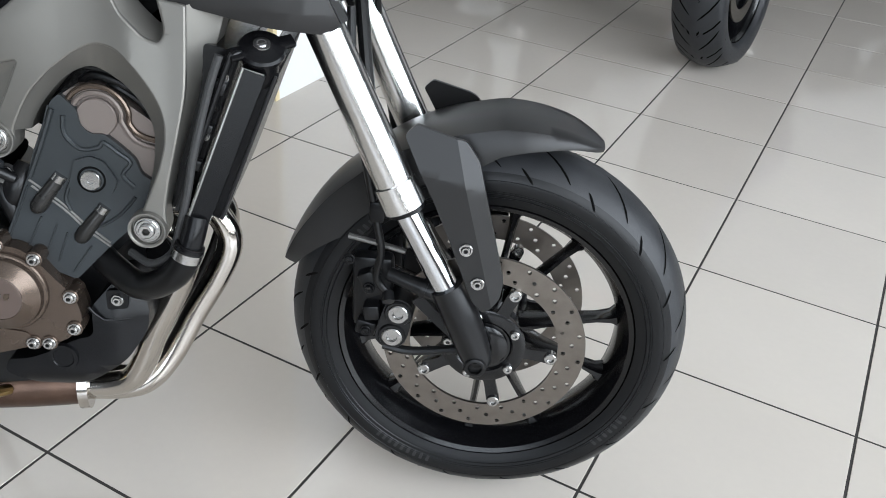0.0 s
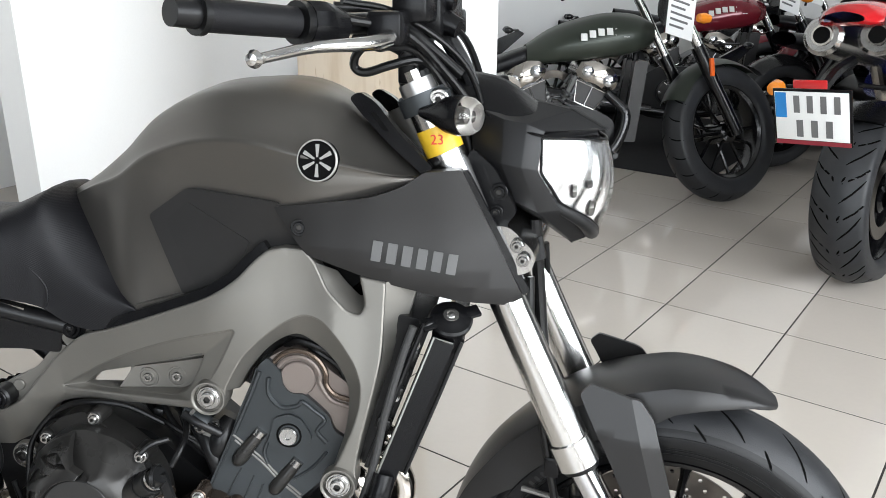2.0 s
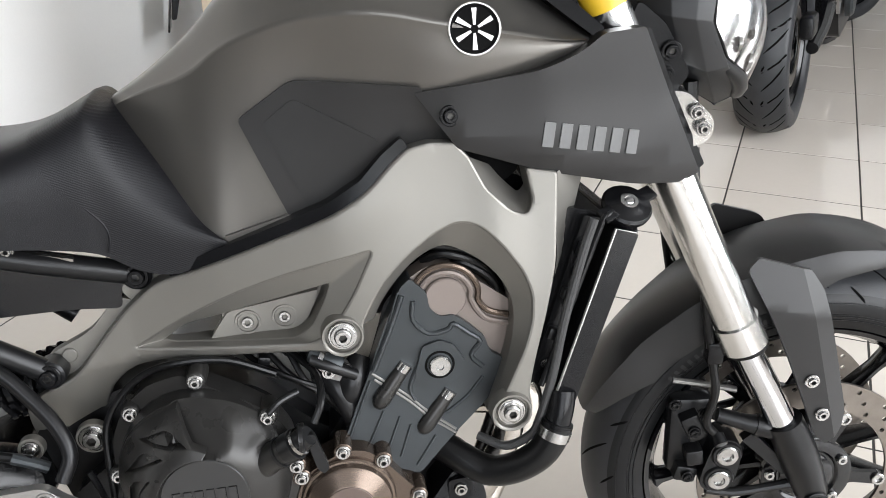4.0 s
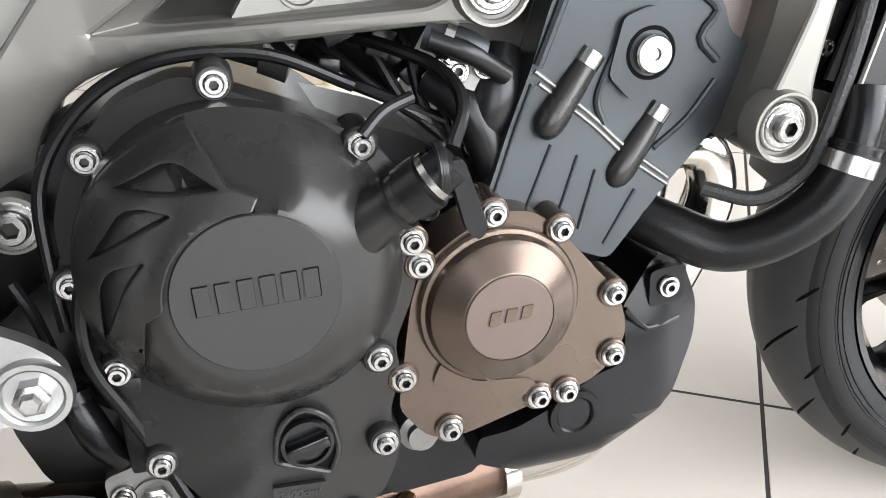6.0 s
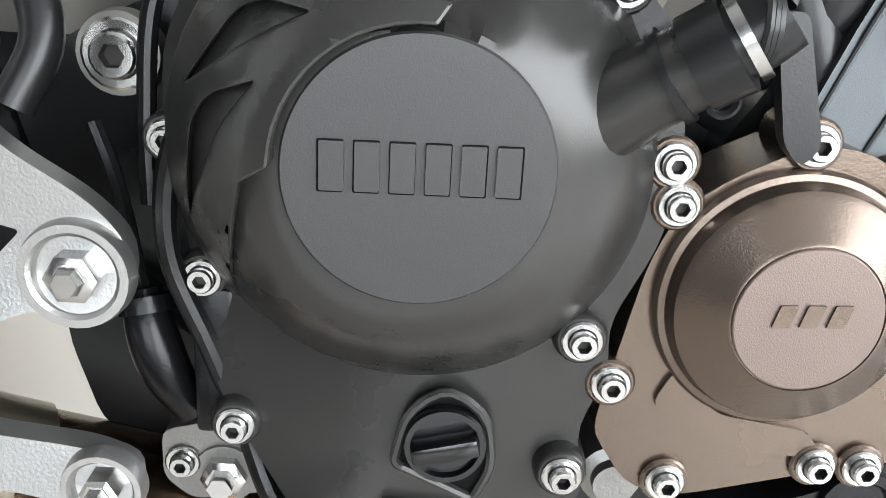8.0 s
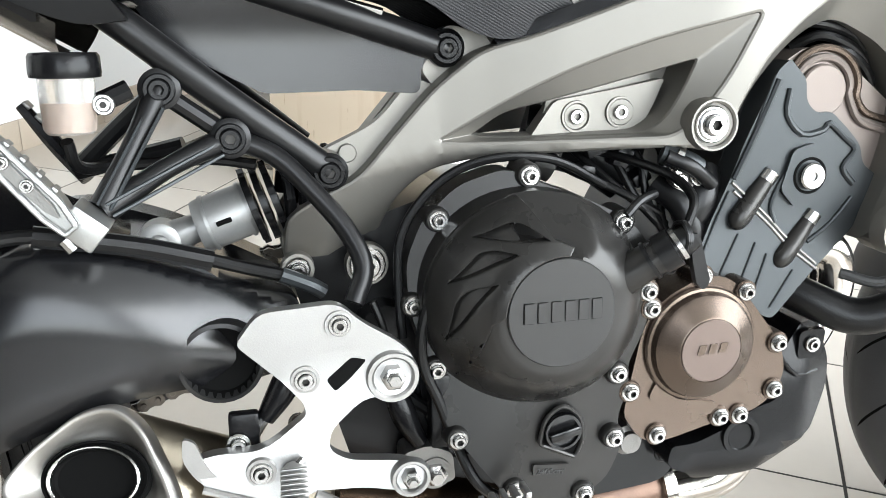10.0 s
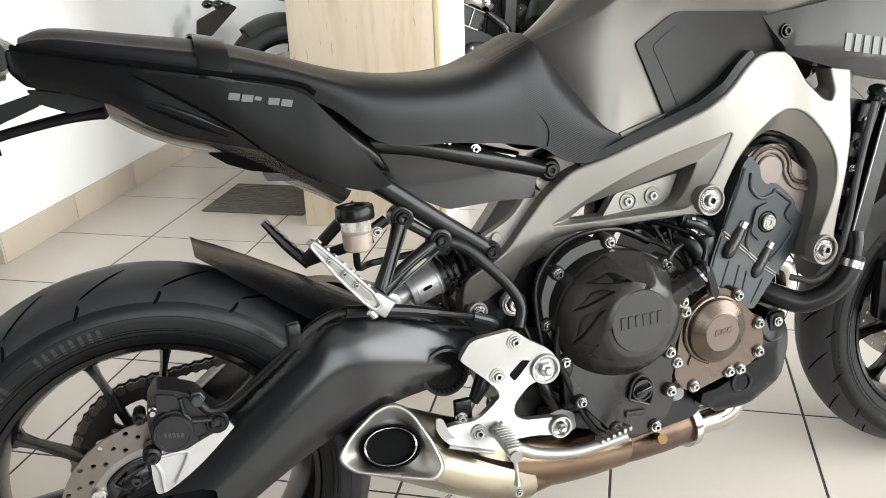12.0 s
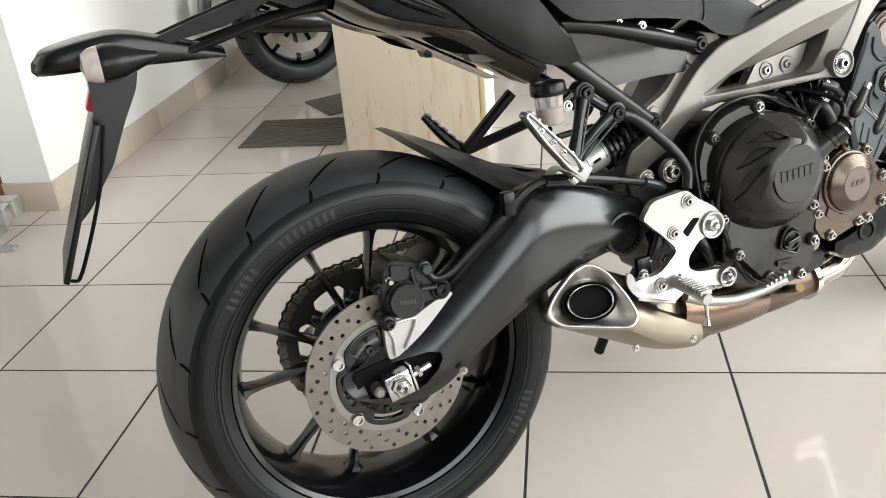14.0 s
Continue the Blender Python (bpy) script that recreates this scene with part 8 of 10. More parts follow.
    P("hose_clamp", box(1.292, 1.312, min(s * 0.09, s * 0.112), max(s * 0.09, s * 0.112), 0.515, 0.545, bevel=0.003), PLASTIC, None, steer=True)
for s in (-1, 1):
    P("axle_spacer", tube([(1.449, s * 0.074, 0.309), (1.449, s * 0.096, 0.309)], 0.019, n=20, steps=1), ENGINE, None, steer=True)
P("front_axle", tube([(1.449, -0.10, 0.309), (1.449, 0.10, 0.309)], 0.012, n=16, steps=1), STEEL, None, steer=True)

# ---- front mudguard
bm = bmesh.new()
rings = []
for j in range(49):
    i = j / 3
    a = radians(65.5 + (163 - 65.5) * i / 16)
    lift = lerp(i, ((0, 0.334), (1.5, 0.3395), (4.0, 0.3405), (5.5, 0.336), (8, 0.329), (10.5, 0.3215), (16, 0.321)))
    hw = 0.058 + 0.014 * math.sin(math.pi * min(1, i / 12))
    hw *= lerp(i, ((0, 0.30), (0.33, 0.52), (0.67, 0.66), (1.0, 0.76), (1.6, 0.87), (2.3, 0.95), (3.2, 1.0), (13, 1.0), (14, 0.94), (15, 0.82), (15.6, 0.7), (16, 0.56)))
    drop = lerp(i, ((0, 0.006), (1, 0.011), (2, 0.021), (3, 0.030), (4, 0.040), (5, 0.056), (7, 0.060), (10, 0.058), (13, 0.058), (16, 0.02)))
    row = []
    for k, fy, fd in ((-1, 1.06, 1.0), (-1, 1.03, 0.5), (-1, 0.93, 0.14), (-1, 0.5, 0.02), (0, 0, 0), (1, 0.5, 0.02), (1, 0.93, 0.14), (1, 1.03, 0.5), (1, 1.06, 1.0)):
        r = lift - drop * fd
        row.append(bm.verts.new((FW[0] + r * math.cos(a), (k if k else 0) * hw * fy, FW[1] + r * math.sin(a))))
    rings.append(row)
for a, b in zip(rings, rings[1:]):
    for k in range(8):
        bm.faces.new((a[k], a[k + 1], b[k + 1], b[k]))
bmesh.ops.solidify(bm, geom=bm.faces[:], thickness=0.0028)
guard = P("front_mudguard", bm, PLASTIC_FINE, None, "satin dark grey front mudguard", 0.8, steer=True)


def stay_y(x, z):
    """Side face of the stay: folds inwards above one crease and ahead of another."""
    over = z - (0.590 - (x - 1.368) * 0.23)
    ahead = (x - (1.417 + (0.578 - z) * 0.268)) * 0.96
    return 0.116 - 0.30 * max(0, over) - 0.55 * max(0, ahead) - 0.05 * max(0, 1.41 - x)


for s in (-1, 1):
    gb = P("mudguard_stay", panel([(1.334, 0.638, 0.006), (1.348, 0.652, 0.004), (1.413, 0.634, 0.006), (1.432, 0.607, 0.006), (1.444, 0.565), (1.477, 0.440, 0.008), (1.474, 0.414, 0.008), (1.453, 0.393, 0.006), (1.436, 0.411, 0.006), (1.416, 0.462, 0.01), (1.392, 0.520, 0.01), (1.376, 0.556, 0.01), (1.358, 0.592, 0.004)], lambda x, z: s * stay_y(x, z), 0.006, 0.0022, 0.004, 0.012, side=s, cuts=(((1.368, 0.590), (1.448, 0.5716)), ((1.417, 0.578), (1.466, 0.395)))), PLASTIC_FINE, guard, "faceted side stay", 0.30, steer=True)
    for x, z in ((1.4235, 0.4905), (1.4425, 0.4405)):
        screw(x, s * (stay_y(x, z) + 0.0006), z, BOLT_SMALL, gb, steer=True, s=1.5, turn=None if s < 0 else Matrix.Rotation(math.pi, 4, "Z"))

# ---- yokes, bars, headlight
P("lower_yoke", slab([(1.165, 0.862), (1.238, 0.866), (1.272, 0.832), (1.268, 0.808), (1.240, 0.800), (1.190, 0.806)], -0.128, 0.128, 0.006, r=0.012), CHROME, None, "alloy lower fork yoke", steer=True)
yoke = P("upper_yoke", slab([(1.085, 1.016), (1.140, 1.034), (1.150, 1.016), (1.095, 0.996)], -0.10, 0.10, 0.004, r=0.01), HEADGREY, None, "grey cast upper fork yoke", steer=True)
for s in (-1, 1):
    P("yoke_clamp", tube([(1.119, s * 0.104, 1.025), (1.128, s * 0.104, 1.004)], 0.031, n=28, steps=1), HEADGREY, yoke, steer=True)
    P("clamp_lug", box(1.138, 1.160, min(s * 0.108, s * 0.128), max(s * 0.108, s * 0.128), 1.008, 1.034, bevel=0.005), HEADGREY, yoke, steer=True)
for z, x in ((0.843, 1.249), (0.825, 1.257)):
    screw(x, -0.129, z, BOLT, steer=True)
screw(1.149, -0.1285, 1.021, BOLT_BIG, steer=True, s=0.75)
P("steering_stem", tube([(1.085, 0, 1.04), (1.195, 0, 0.79)], 0.026, n=20, steps=2), ENGINE, None, steer=True)
P("head_tube", tube([(1.075, 0, 1.0), (1.165, 0, 0.80)], 0.036, n=20, steps=2), FRAME, None)
st = P("yellow_sticker", tube([(1.1375, -0.104, 0.985), (1.1515, -0.104, 0.9535)], 0.0249, n=28, steps=1), YELLOW, None, "yellow inspection sticker on the fork leg", steer=True)
bm = text_mesh("23", 0.0175, 0.0002)
P("sticker_number", local(bm, Matrix.Translation((1.1385, -0.1302, 0.9655)) @ Matrix.Rotation(radians(-3), 4, "Y")), mat("red_print", (0.55, 0.03, 0.02), 0.5), st, steer=True)

bar = [(1.085, 0.0, 1.085), (1.085, -0.06, 1.085), (1.072, -0.12, 1.108), (1.047, -0.20, 1.110), (1.006, -0.30, 1.1155), (0.967, -0.375, 1.122)]
hb = P("handlebar", tube(bar, 0.0125, n=16), ENGINE, None, "black handlebar with rubber grips", steer=True)
P("handlebar_half", tube([(x, -y, z) for x, y, z in bar], 0.0125, n=16), ENGINE, hb, steer=True)
for s in (1, -1):
    g0, g1 = Vector((1.022, -0.265 * s, 1.1126)), Vector((0.967, -0.375 * s, 1.1223))
    bm = bmesh.new()
    tube([g0, g0.lerp(g1, 0.5), g1], 0.0168, bm, n=18)
    gr = P("grip", bm, GRIPPY, hb, "black rubber grip", steer=True)
    P("grip_flange", tube([g0 - (g1 - g0) * 0.10, g0 - (g1 - g0) * 0.02], 0.0235, n=18, steps=1), HOSE, gr, steer=True)
    P("grip_flange", tube([g1 - (g1 - g0) * 0.06, g1], 0.0205, n=18, steps=1), HOSE, gr, steer=True)
    P("bar_end", tube([g1, g1 + (g1 - g0) * 0.22], [0.0145, 0.0135], n=16, steps=1), ENGINE, gr, steer=True)
    P("switch_housing", tube([g0 - (g1 - g0) * 0.55, g0 - (g1 - g0) * 0.3, g0 - (g1 - g0) * 0.1], [0.019, 0.026, 0.025], n=10), PLASTIC, hb, steer=True)
    P("brake_lever" if s == 1 else "clutch_lever", tube([(1.108, -0.165 * s, 1.098), (1.092, -0.215 * s, 1.090), (1.050, -0.28 * s, 1.088), (1.020, -0.345 * s, 1.080)], [0.010, 0.0085, 0.0065, 0.0055], n=12), CHROME, hb, "polished lever with a ball end", steer=True)
    P("lever_ball", local(lathe([(0.0001, -0.0095), (0.006, -0.0075), (0.0095, 0), (0.006, 0.0075), (0.0001, 0.0095)], n=16), Matrix.Translation((1.015, -0.352 * s, 1.0795))), CHROME, hb, steer=True)
    P("lever_clamp", box(1.075, 1.118, min(-0.185 * s, -0.14 * s), max(-0.185 * s, -0.14 * s), 1.085, 1.125, bevel=0.007), PLASTIC, hb, steer=True)
    P("bar_clamp", box(1.074, 1.098, min(-0.052 * s, -0.028 * s), max(-0.052 * s, -0.028 * s), 1.030, 1.102, bevel=0.005), ENGINE, hb, steer=True)
P("cable_guide", tube([(1.014, -0.120, 1.127), (1.054, -0.100, 1.124), (1.093, -0.085, 1.106), (1.125, -0.075, 1.079), (1.161, -0.060, 1.045)], 0.0075, n=12), HOSE, hb, steer=True)
P("lever_hose", tube([(1.060, -0.140, 1.085), (1.046, -0.136, 1.070), (1.044, -0.132, 1.056), (1.058, -0.130, 1.051), (1.088, -0.128, 1.060), (1.119, -0.115, 1.066), (1.14, -0.09, 1.05)], 0.0055, n=10), HOSE, hb, steer=True)
P("master_cylinder", local(box(-0.021, 0.021, -0.135, -0.100, -0.017, 0.017, bevel=0.005), Matrix.Translation((1.064, 0, 1.097)) @ Matrix.Rotation(radians(22), 4, "Y")), ENGINE, hb, steer=True)
P("cylinder_plug", local(lathe([(0.008, 0.0), (0.008, -0.003), (0.006, -0.004), (0.0001, -0.002)], n=16), Matrix.Translation((1.062, -0.135, 1.104))), ENGINE, hb, steer=True)
P("banjo_bolt", tube([(1.079, -0.110, 1.087), (1.098, -0.108, 1.076)], [0.0085, 0.007], n=10, steps=1), ENGINE, hb, steer=True)
P("front_reservoir", box(1.095, 1.140, -0.150, -0.095, 1.110, 1.150, bevel=0.008), PLASTIC, hb, "black brake fluid box", steer=True)
P("bar_cable", tube([(1.060, -0.20, 1.115), (1.11, -0.15, 1.10), (1.15, -0.10, 1.05), (1.19, -0.06, 0.98), (1.20, -0.03, 0.90), (1.20, 0.0, 0.82)], 0.0055), HOSE, hb, steer=True)
P("bar_cable", tube([(1.09, -0.17, 1.085), (1.12, -0.12, 1.075), (1.155, -0.09, 1.02), (1.175, -0.07, 0.95), (1.18, -0.05, 0.86)], 0.005), HOSE, hb, steer=True)
P("bar_cable", tube([(1.05, -0.19, 1.135), (1.10, -0.13, 1.12), (1.17, -0.08, 1.06), (1.20, -0.04, 0.96)], 0.004), HOSE, hb, steer=True)
P("bar_cable", tube([(1.07, 0.18, 1.11), (1.13, 0.12, 1.08), (1.17, 0.07, 1.0), (1.19, 0.03, 0.9)], 0.0055), HOSE, hb, steer=True)
P("fork_hose", tube([(1.262, -0.05, 0.86), (1.268, -0.045, 0.78), (1.276, -0.05, 0.70), (1.285, -0.06, 0.64)], 0.0085), HOSE, None, "black hose between the fork legs", steer=True)
P("hose_joint", tube([(1.258, -0.05, 0.835), (1.265, -0.05, 0.805)], 0.014, n=10, steps=1), PLASTIC, None, steer=True)
meter = P("meter", box(1.085, 1.140, -0.075, 0.055, 1.090, 1.150, bevel=0.012), PLASTIC, None, "black digital meter housing", steer=True)
P("meter_knob", tube([(1.130, -0.050, 1.112), (1.156, -0.052, 1.102)], [0.017, 0.013], n=14, steps=2), PLASTIC, meter, steer=True)
P("meter_knob", tube([(1.125, -0.045, 1.140), (1.150, -0.046, 1.134)], [0.014, 0.011], n=14, steps=2), PLASTIC, meter, steer=True)
P("meter_stay", tube([(1.13, -0.03, 1.10), (1.16, -0.03, 1.05), (1.18, -0.03, 1.0)], 0.012, n=8), PLASTIC, meter, steer=True)

# headlight: swept shell, hexagonal lens
def shell_bm():
    """Angular shell behind the lens: four outlines from the back to the lens, with softened folds."""
    rows = (((1.185, 0, 1.022), (1.175, -0.062, 1.008), (1.180, -0.074, 0.945), (1.200, -0.060, 0.900), (1.225, 0, 0.870)),
            ((1.240, 0, 1.010), (1.222, -0.086, 0.994), (1.222, -0.100, 0.940), (1.240, -0.086, 0.888), (1.270, 0, 0.840)),
            ((1.300, 0, 0.998), (1.252, -0.092, 0.990), (1.248, -0.103, 0.936), (1.268, -0.086, 0.876), (1.306, 0, 0.818)),
            ((1.346, 0, 0.973), (1.274, -0.088, 0.981), (1.268, -0.097, 0.933), (1.296, -0.076, 0.879), (1.339, 0, 0.8325)))
    bm = bmesh.new()
    for s in (1, -1):
        g = [[bm.verts.new((x, y * s, z)) for x, y, z in row] for row in rows]
        for a, b in zip(g, g[1:]):
            for i in range(4):
                bm.faces.new((a[i], a[i + 1], b[i + 1], b[i]))
    bmesh.ops.remove_doubles(bm, verts=bm.verts, dist=1e-5)
    bmesh.ops.solidify(bm, geom=bm.faces[:], thickness=0.004)
    bmesh.ops.bevel(bm, geom=[e for e in bm.edges if len(e.link_faces) == 2], offset=0.0015, segments=2, affect="EDGES", profile=0.5)
    return bm


hl = P("headlight", shell_bm(), SHELLM, None, "dark grey headlight shell with a six-sided clear lens", 0.5, steer=True)


def lens_point(u, v, back=0.0, grow=1.0):
    """A point of the lens: u from side to side, v from the lower edge to the upper."""
    w = abs(u)
    top = 0.960 + 0.012 * w
    low = lerp(w, ((0, 0.838), (0.78, 0.886), (1.0, 0.930)))
    mid = (top + low) / 2
    z = mid + (low - mid) * grow if v == 0 else mid + ((low + (top - low) * v) - mid) * grow
    x = 1.348 - 0.076 * w ** 1.7 + 0.014 * math.sin(math.pi * v) * (1 - w * w) - 0.006 * (1 - v) * (1 - w)
    return (x - back, 0.088 * u * grow, z)


def lens_bm(grow, back):
    """Six-sided lens, smoothly bowed forward in the middle."""
    bm = bmesh.new()
    n = 60 if back else 20
    g = []
    for i in range(n + 1):
        u = -1 + 2 * i / n
        g.append([bm.verts.new(Vector(lens_point(u, j / 8, back, grow)) + Vector((0.0022 * math.sin(26 * u + 5 * (1 - j / 8)) * (1 - j / 8) if back else 0, 0, 0))) for j in range(9)])
    for a, b in zip(g, g[1:]):
        for j in range(8):
            bm.faces.new((a[j], a[j + 1], b[j + 1], b[j]))
    return bm


P("headlight_lens", lens_bm(1.0, 0.0), CLEAR, hl, "clear plastic lens", 1.2, steer=True)
P("headlight_reflector", lens_bm(0.97, 0.014), MIRRORM, hl, "bright reflector", 1.2, steer=True)
edge = [lens_point(-1 + i / 10, 1, 0.001, 1.02) for i in range(21)] + [lens_point(1 - i / 10, 0, 0.001, 1.02) for i in range(21)]
P("headlight_rim", tube(edge + edge[:1], 0.0020, n=8, steps=1), PLASTIC, hl, steer=True)
for u, v, w_ in ((-0.62, 0.26, 0.010), (-0.30, 0.16, 0.013), (0.0, 0.13, 0.014), (0.30, 0.16, 0.013), (0.62, 0.26, 0.010), (-0.45, 0.42, 0.006), (0.15, 0.36, 0.007)):
    c = Vector(lens_point(u, v, 0.009, 0.96))
    P("lamp_optic", local(lathe([(w_, 0.004), (w_ * 0.9, -0.002), (w_ * 0.45, -0.003), (0.0001, 0.001)], axis="x", n=7), Matrix.Translation(c) @ Matrix.Rotation(radians(180 - 35 * u), 4, "Z")), CAST, hl, steer=True)
P("headlight_chin", tube([lens_point(-0.92 + 1.84 * i / 16, 0, 0.010, 1.06) for i in range(17)], [0.005 + 0.006 * math.sin(math.pi * i / 16) for i in range(17)], n=12, steps=1), SHELLM, hl, steer=True)
P("headlight_cowl", loft([(1.150, [(0, 1.048), (-0.03, 1.040), (-0.050, 1.022), (-0.055, 1.012), (0, 1.008)]), (1.21, [(0, 1.036), (-0.035, 1.024), (-0.070, 1.000), (-0.075, 0.992), (0, 0.99)]), (1.275, [(0, 0.994), (-0.045, 0.988), (-0.084, 0.978), (-0.085, 0.972), (0, 0.97)]), (1.335, [(0, 0.976), (-0.01, 0.976), (-0.02, 0.974), (-0.02, 0.968), (0, 0.966)])], 4, 4), PLASTIC, hl, steer=True)
for s in (-1, 1):
    P("headlight_bracket", slab([(1.185, 0.960), (1.215, 0.935), (1.245, 0.880), (1.225, 0.855), (1.200, 0.870), (1.175, 0.930)], s * 0.108, s * 0.094, 0.002, r=0.008), PLASTIC, hl, steer=True)
    screw(1.222, s * 0.109, 0.906, BOLT_DARK, hl, steer=True, s=1.2, turn=None if s < 0 else Matrix.Rotation(math.pi, 4, "Z"))
    screw(1.218, s * 0.109, 0.880, BOLT_DARK, hl, steer=True, turn=None if s < 0 else Matrix.Rotation(math.pi, 4, "Z"))
indicator(1.176, -0.150, 1.005, 1, hl, steer=True, ahead=True)
indicator(1.176, 0.150, 1.005, -1, hl, steer=True, ahead=True)

# ---------------------------------------------------------------- motorcycles parked behind
PALELET = mat("pale_letter_paint", (0.55, 0.55, 0.53), 0.4)
GREEN = mat("matt_olive_green_paint", (0.030, 0.036, 0.028), 0.38, 0.35, 0.08, 8)
BURG = mat("burgundy_paint", (0.14, 0.012, 0.020), 0.22, 0.2, 0.08, 8, coat=0.5)
BLACKP = mat("gloss_black_paint", (0.008, 0.008, 0.009), 0.2, 0, 0.1, 8, coat=0.4)
BLUE = mat("deep_blue_paint", (0.015, 0.02, 0.16), 0.2, 0.2, 0.08, 8, coat=0.5)
PAPER = mat("white_paper", (0.75, 0.75, 0.74), 0.7, 0, 0.03, 20)
INK = mat("grey_print", (0.12, 0.12, 0.12), 0.7)
PLATEW = mat("white_reflective_plate", (0.72, 0.73, 0.72), 0.35, 0, 0.03, 30)


def simple_wheel(kind, parent, cx, cz, R, w, m, spokes=10, thin=0.010, rim_r=0.205, disc=True, knobs=0):
    def Q(name, bm, material, par, label=""):
        return part(name, local(bm, m), material, par, label)
    hub = Q(f"{kind}_wheel", lathe([(0.03, -0.07), (0.05, -0.06), (0.05, 0.06), (0.03, 0.07)], (cx, 0, cz), n=24), RIM, parent, "black wheel with thin spokes")
    h = [(rim_r + 0.012, 0.40), (rim_r + 0.03, 0.5), (R - (R - rim_r) * 0.3, 0.49), (R - 0.018, 0.36), (R - 0.004, 0.16), (R, 0)]
    half = [(v.x, v.y) for v in crom([(r, -y * w, 0) for r, y in h], 3)]
    tyre = Q("tyre", lathe(half + [(r, -y) for r, y in half[-2::-1]], (cx, 0, cz), n=72), RUBBER, hub, "black tyre")
    # near-black strips paint the shade of the tread grooves
    g = bmesh.new()
    for k in range(knobs or 22):
        a = 2 * math.pi * k / (knobs or 22)
        bend, reach = (-0.27, 0.58 if k % 2 else 0.42) if knobs else (0.10, 0.5)
        for s in (1, -1):
            ss = [1 - s * (0.10 + reach * t / 4) for t in range(5)]
            groove_strip(g, half, cx, cz, [a + (0.06 if s > 0 else 0) + bend * t / 4 + 0.02 * math.sin(t) for t in range(5)], ss, 0.0032)
            if knobs and k % 2:
                groove_strip(g, half, cx, cz, [a + 0.04 - 0.03 * t for t in range(3)], [1 - s * (0.09 + 0.03 * t) for t in range(3)], 0.004)
    tagged(Q("tread_groove", g, GROOVE, tyre), kind="stuff")
    Q("rim", lathe([(rim_r + 0.014, -w * 0.36), (rim_r + 0.010, -w * 0.38), (rim_r - 0.004, -w * 0.30), (rim_r - 0.012, 0), (rim_r - 0.004, w * 0.30), (rim_r + 0.010, w * 0.38), (rim_r + 0.014, w * 0.36)], (cx, 0, cz), n=64), RIM, hub)
    for k in range(spokes):
        a = 2 * math.pi * k / spokes + 0.2
        s = 1 if k % 2 else -1
        Q("spoke", tube([(cx + 0.04 * math.cos(a), s * 0.03, cz + 0.04 * math.sin(a)), (cx + (rim_r - 0.005) * math.cos(a + 0.08 * s), s * 0.012, cz + (rim_r - 0.005) * math.sin(a + 0.08 * s))], thin, n=6, steps=1), RIM, hub)
    if disc:
        Q("brake_disc", lathe([(0.10, -0.062), (0.145, -0.062), (0.145, -0.067), (0.10, -0.067)], (cx, 0, cz), n=48, closed=True), DISC, hub)
    return hub


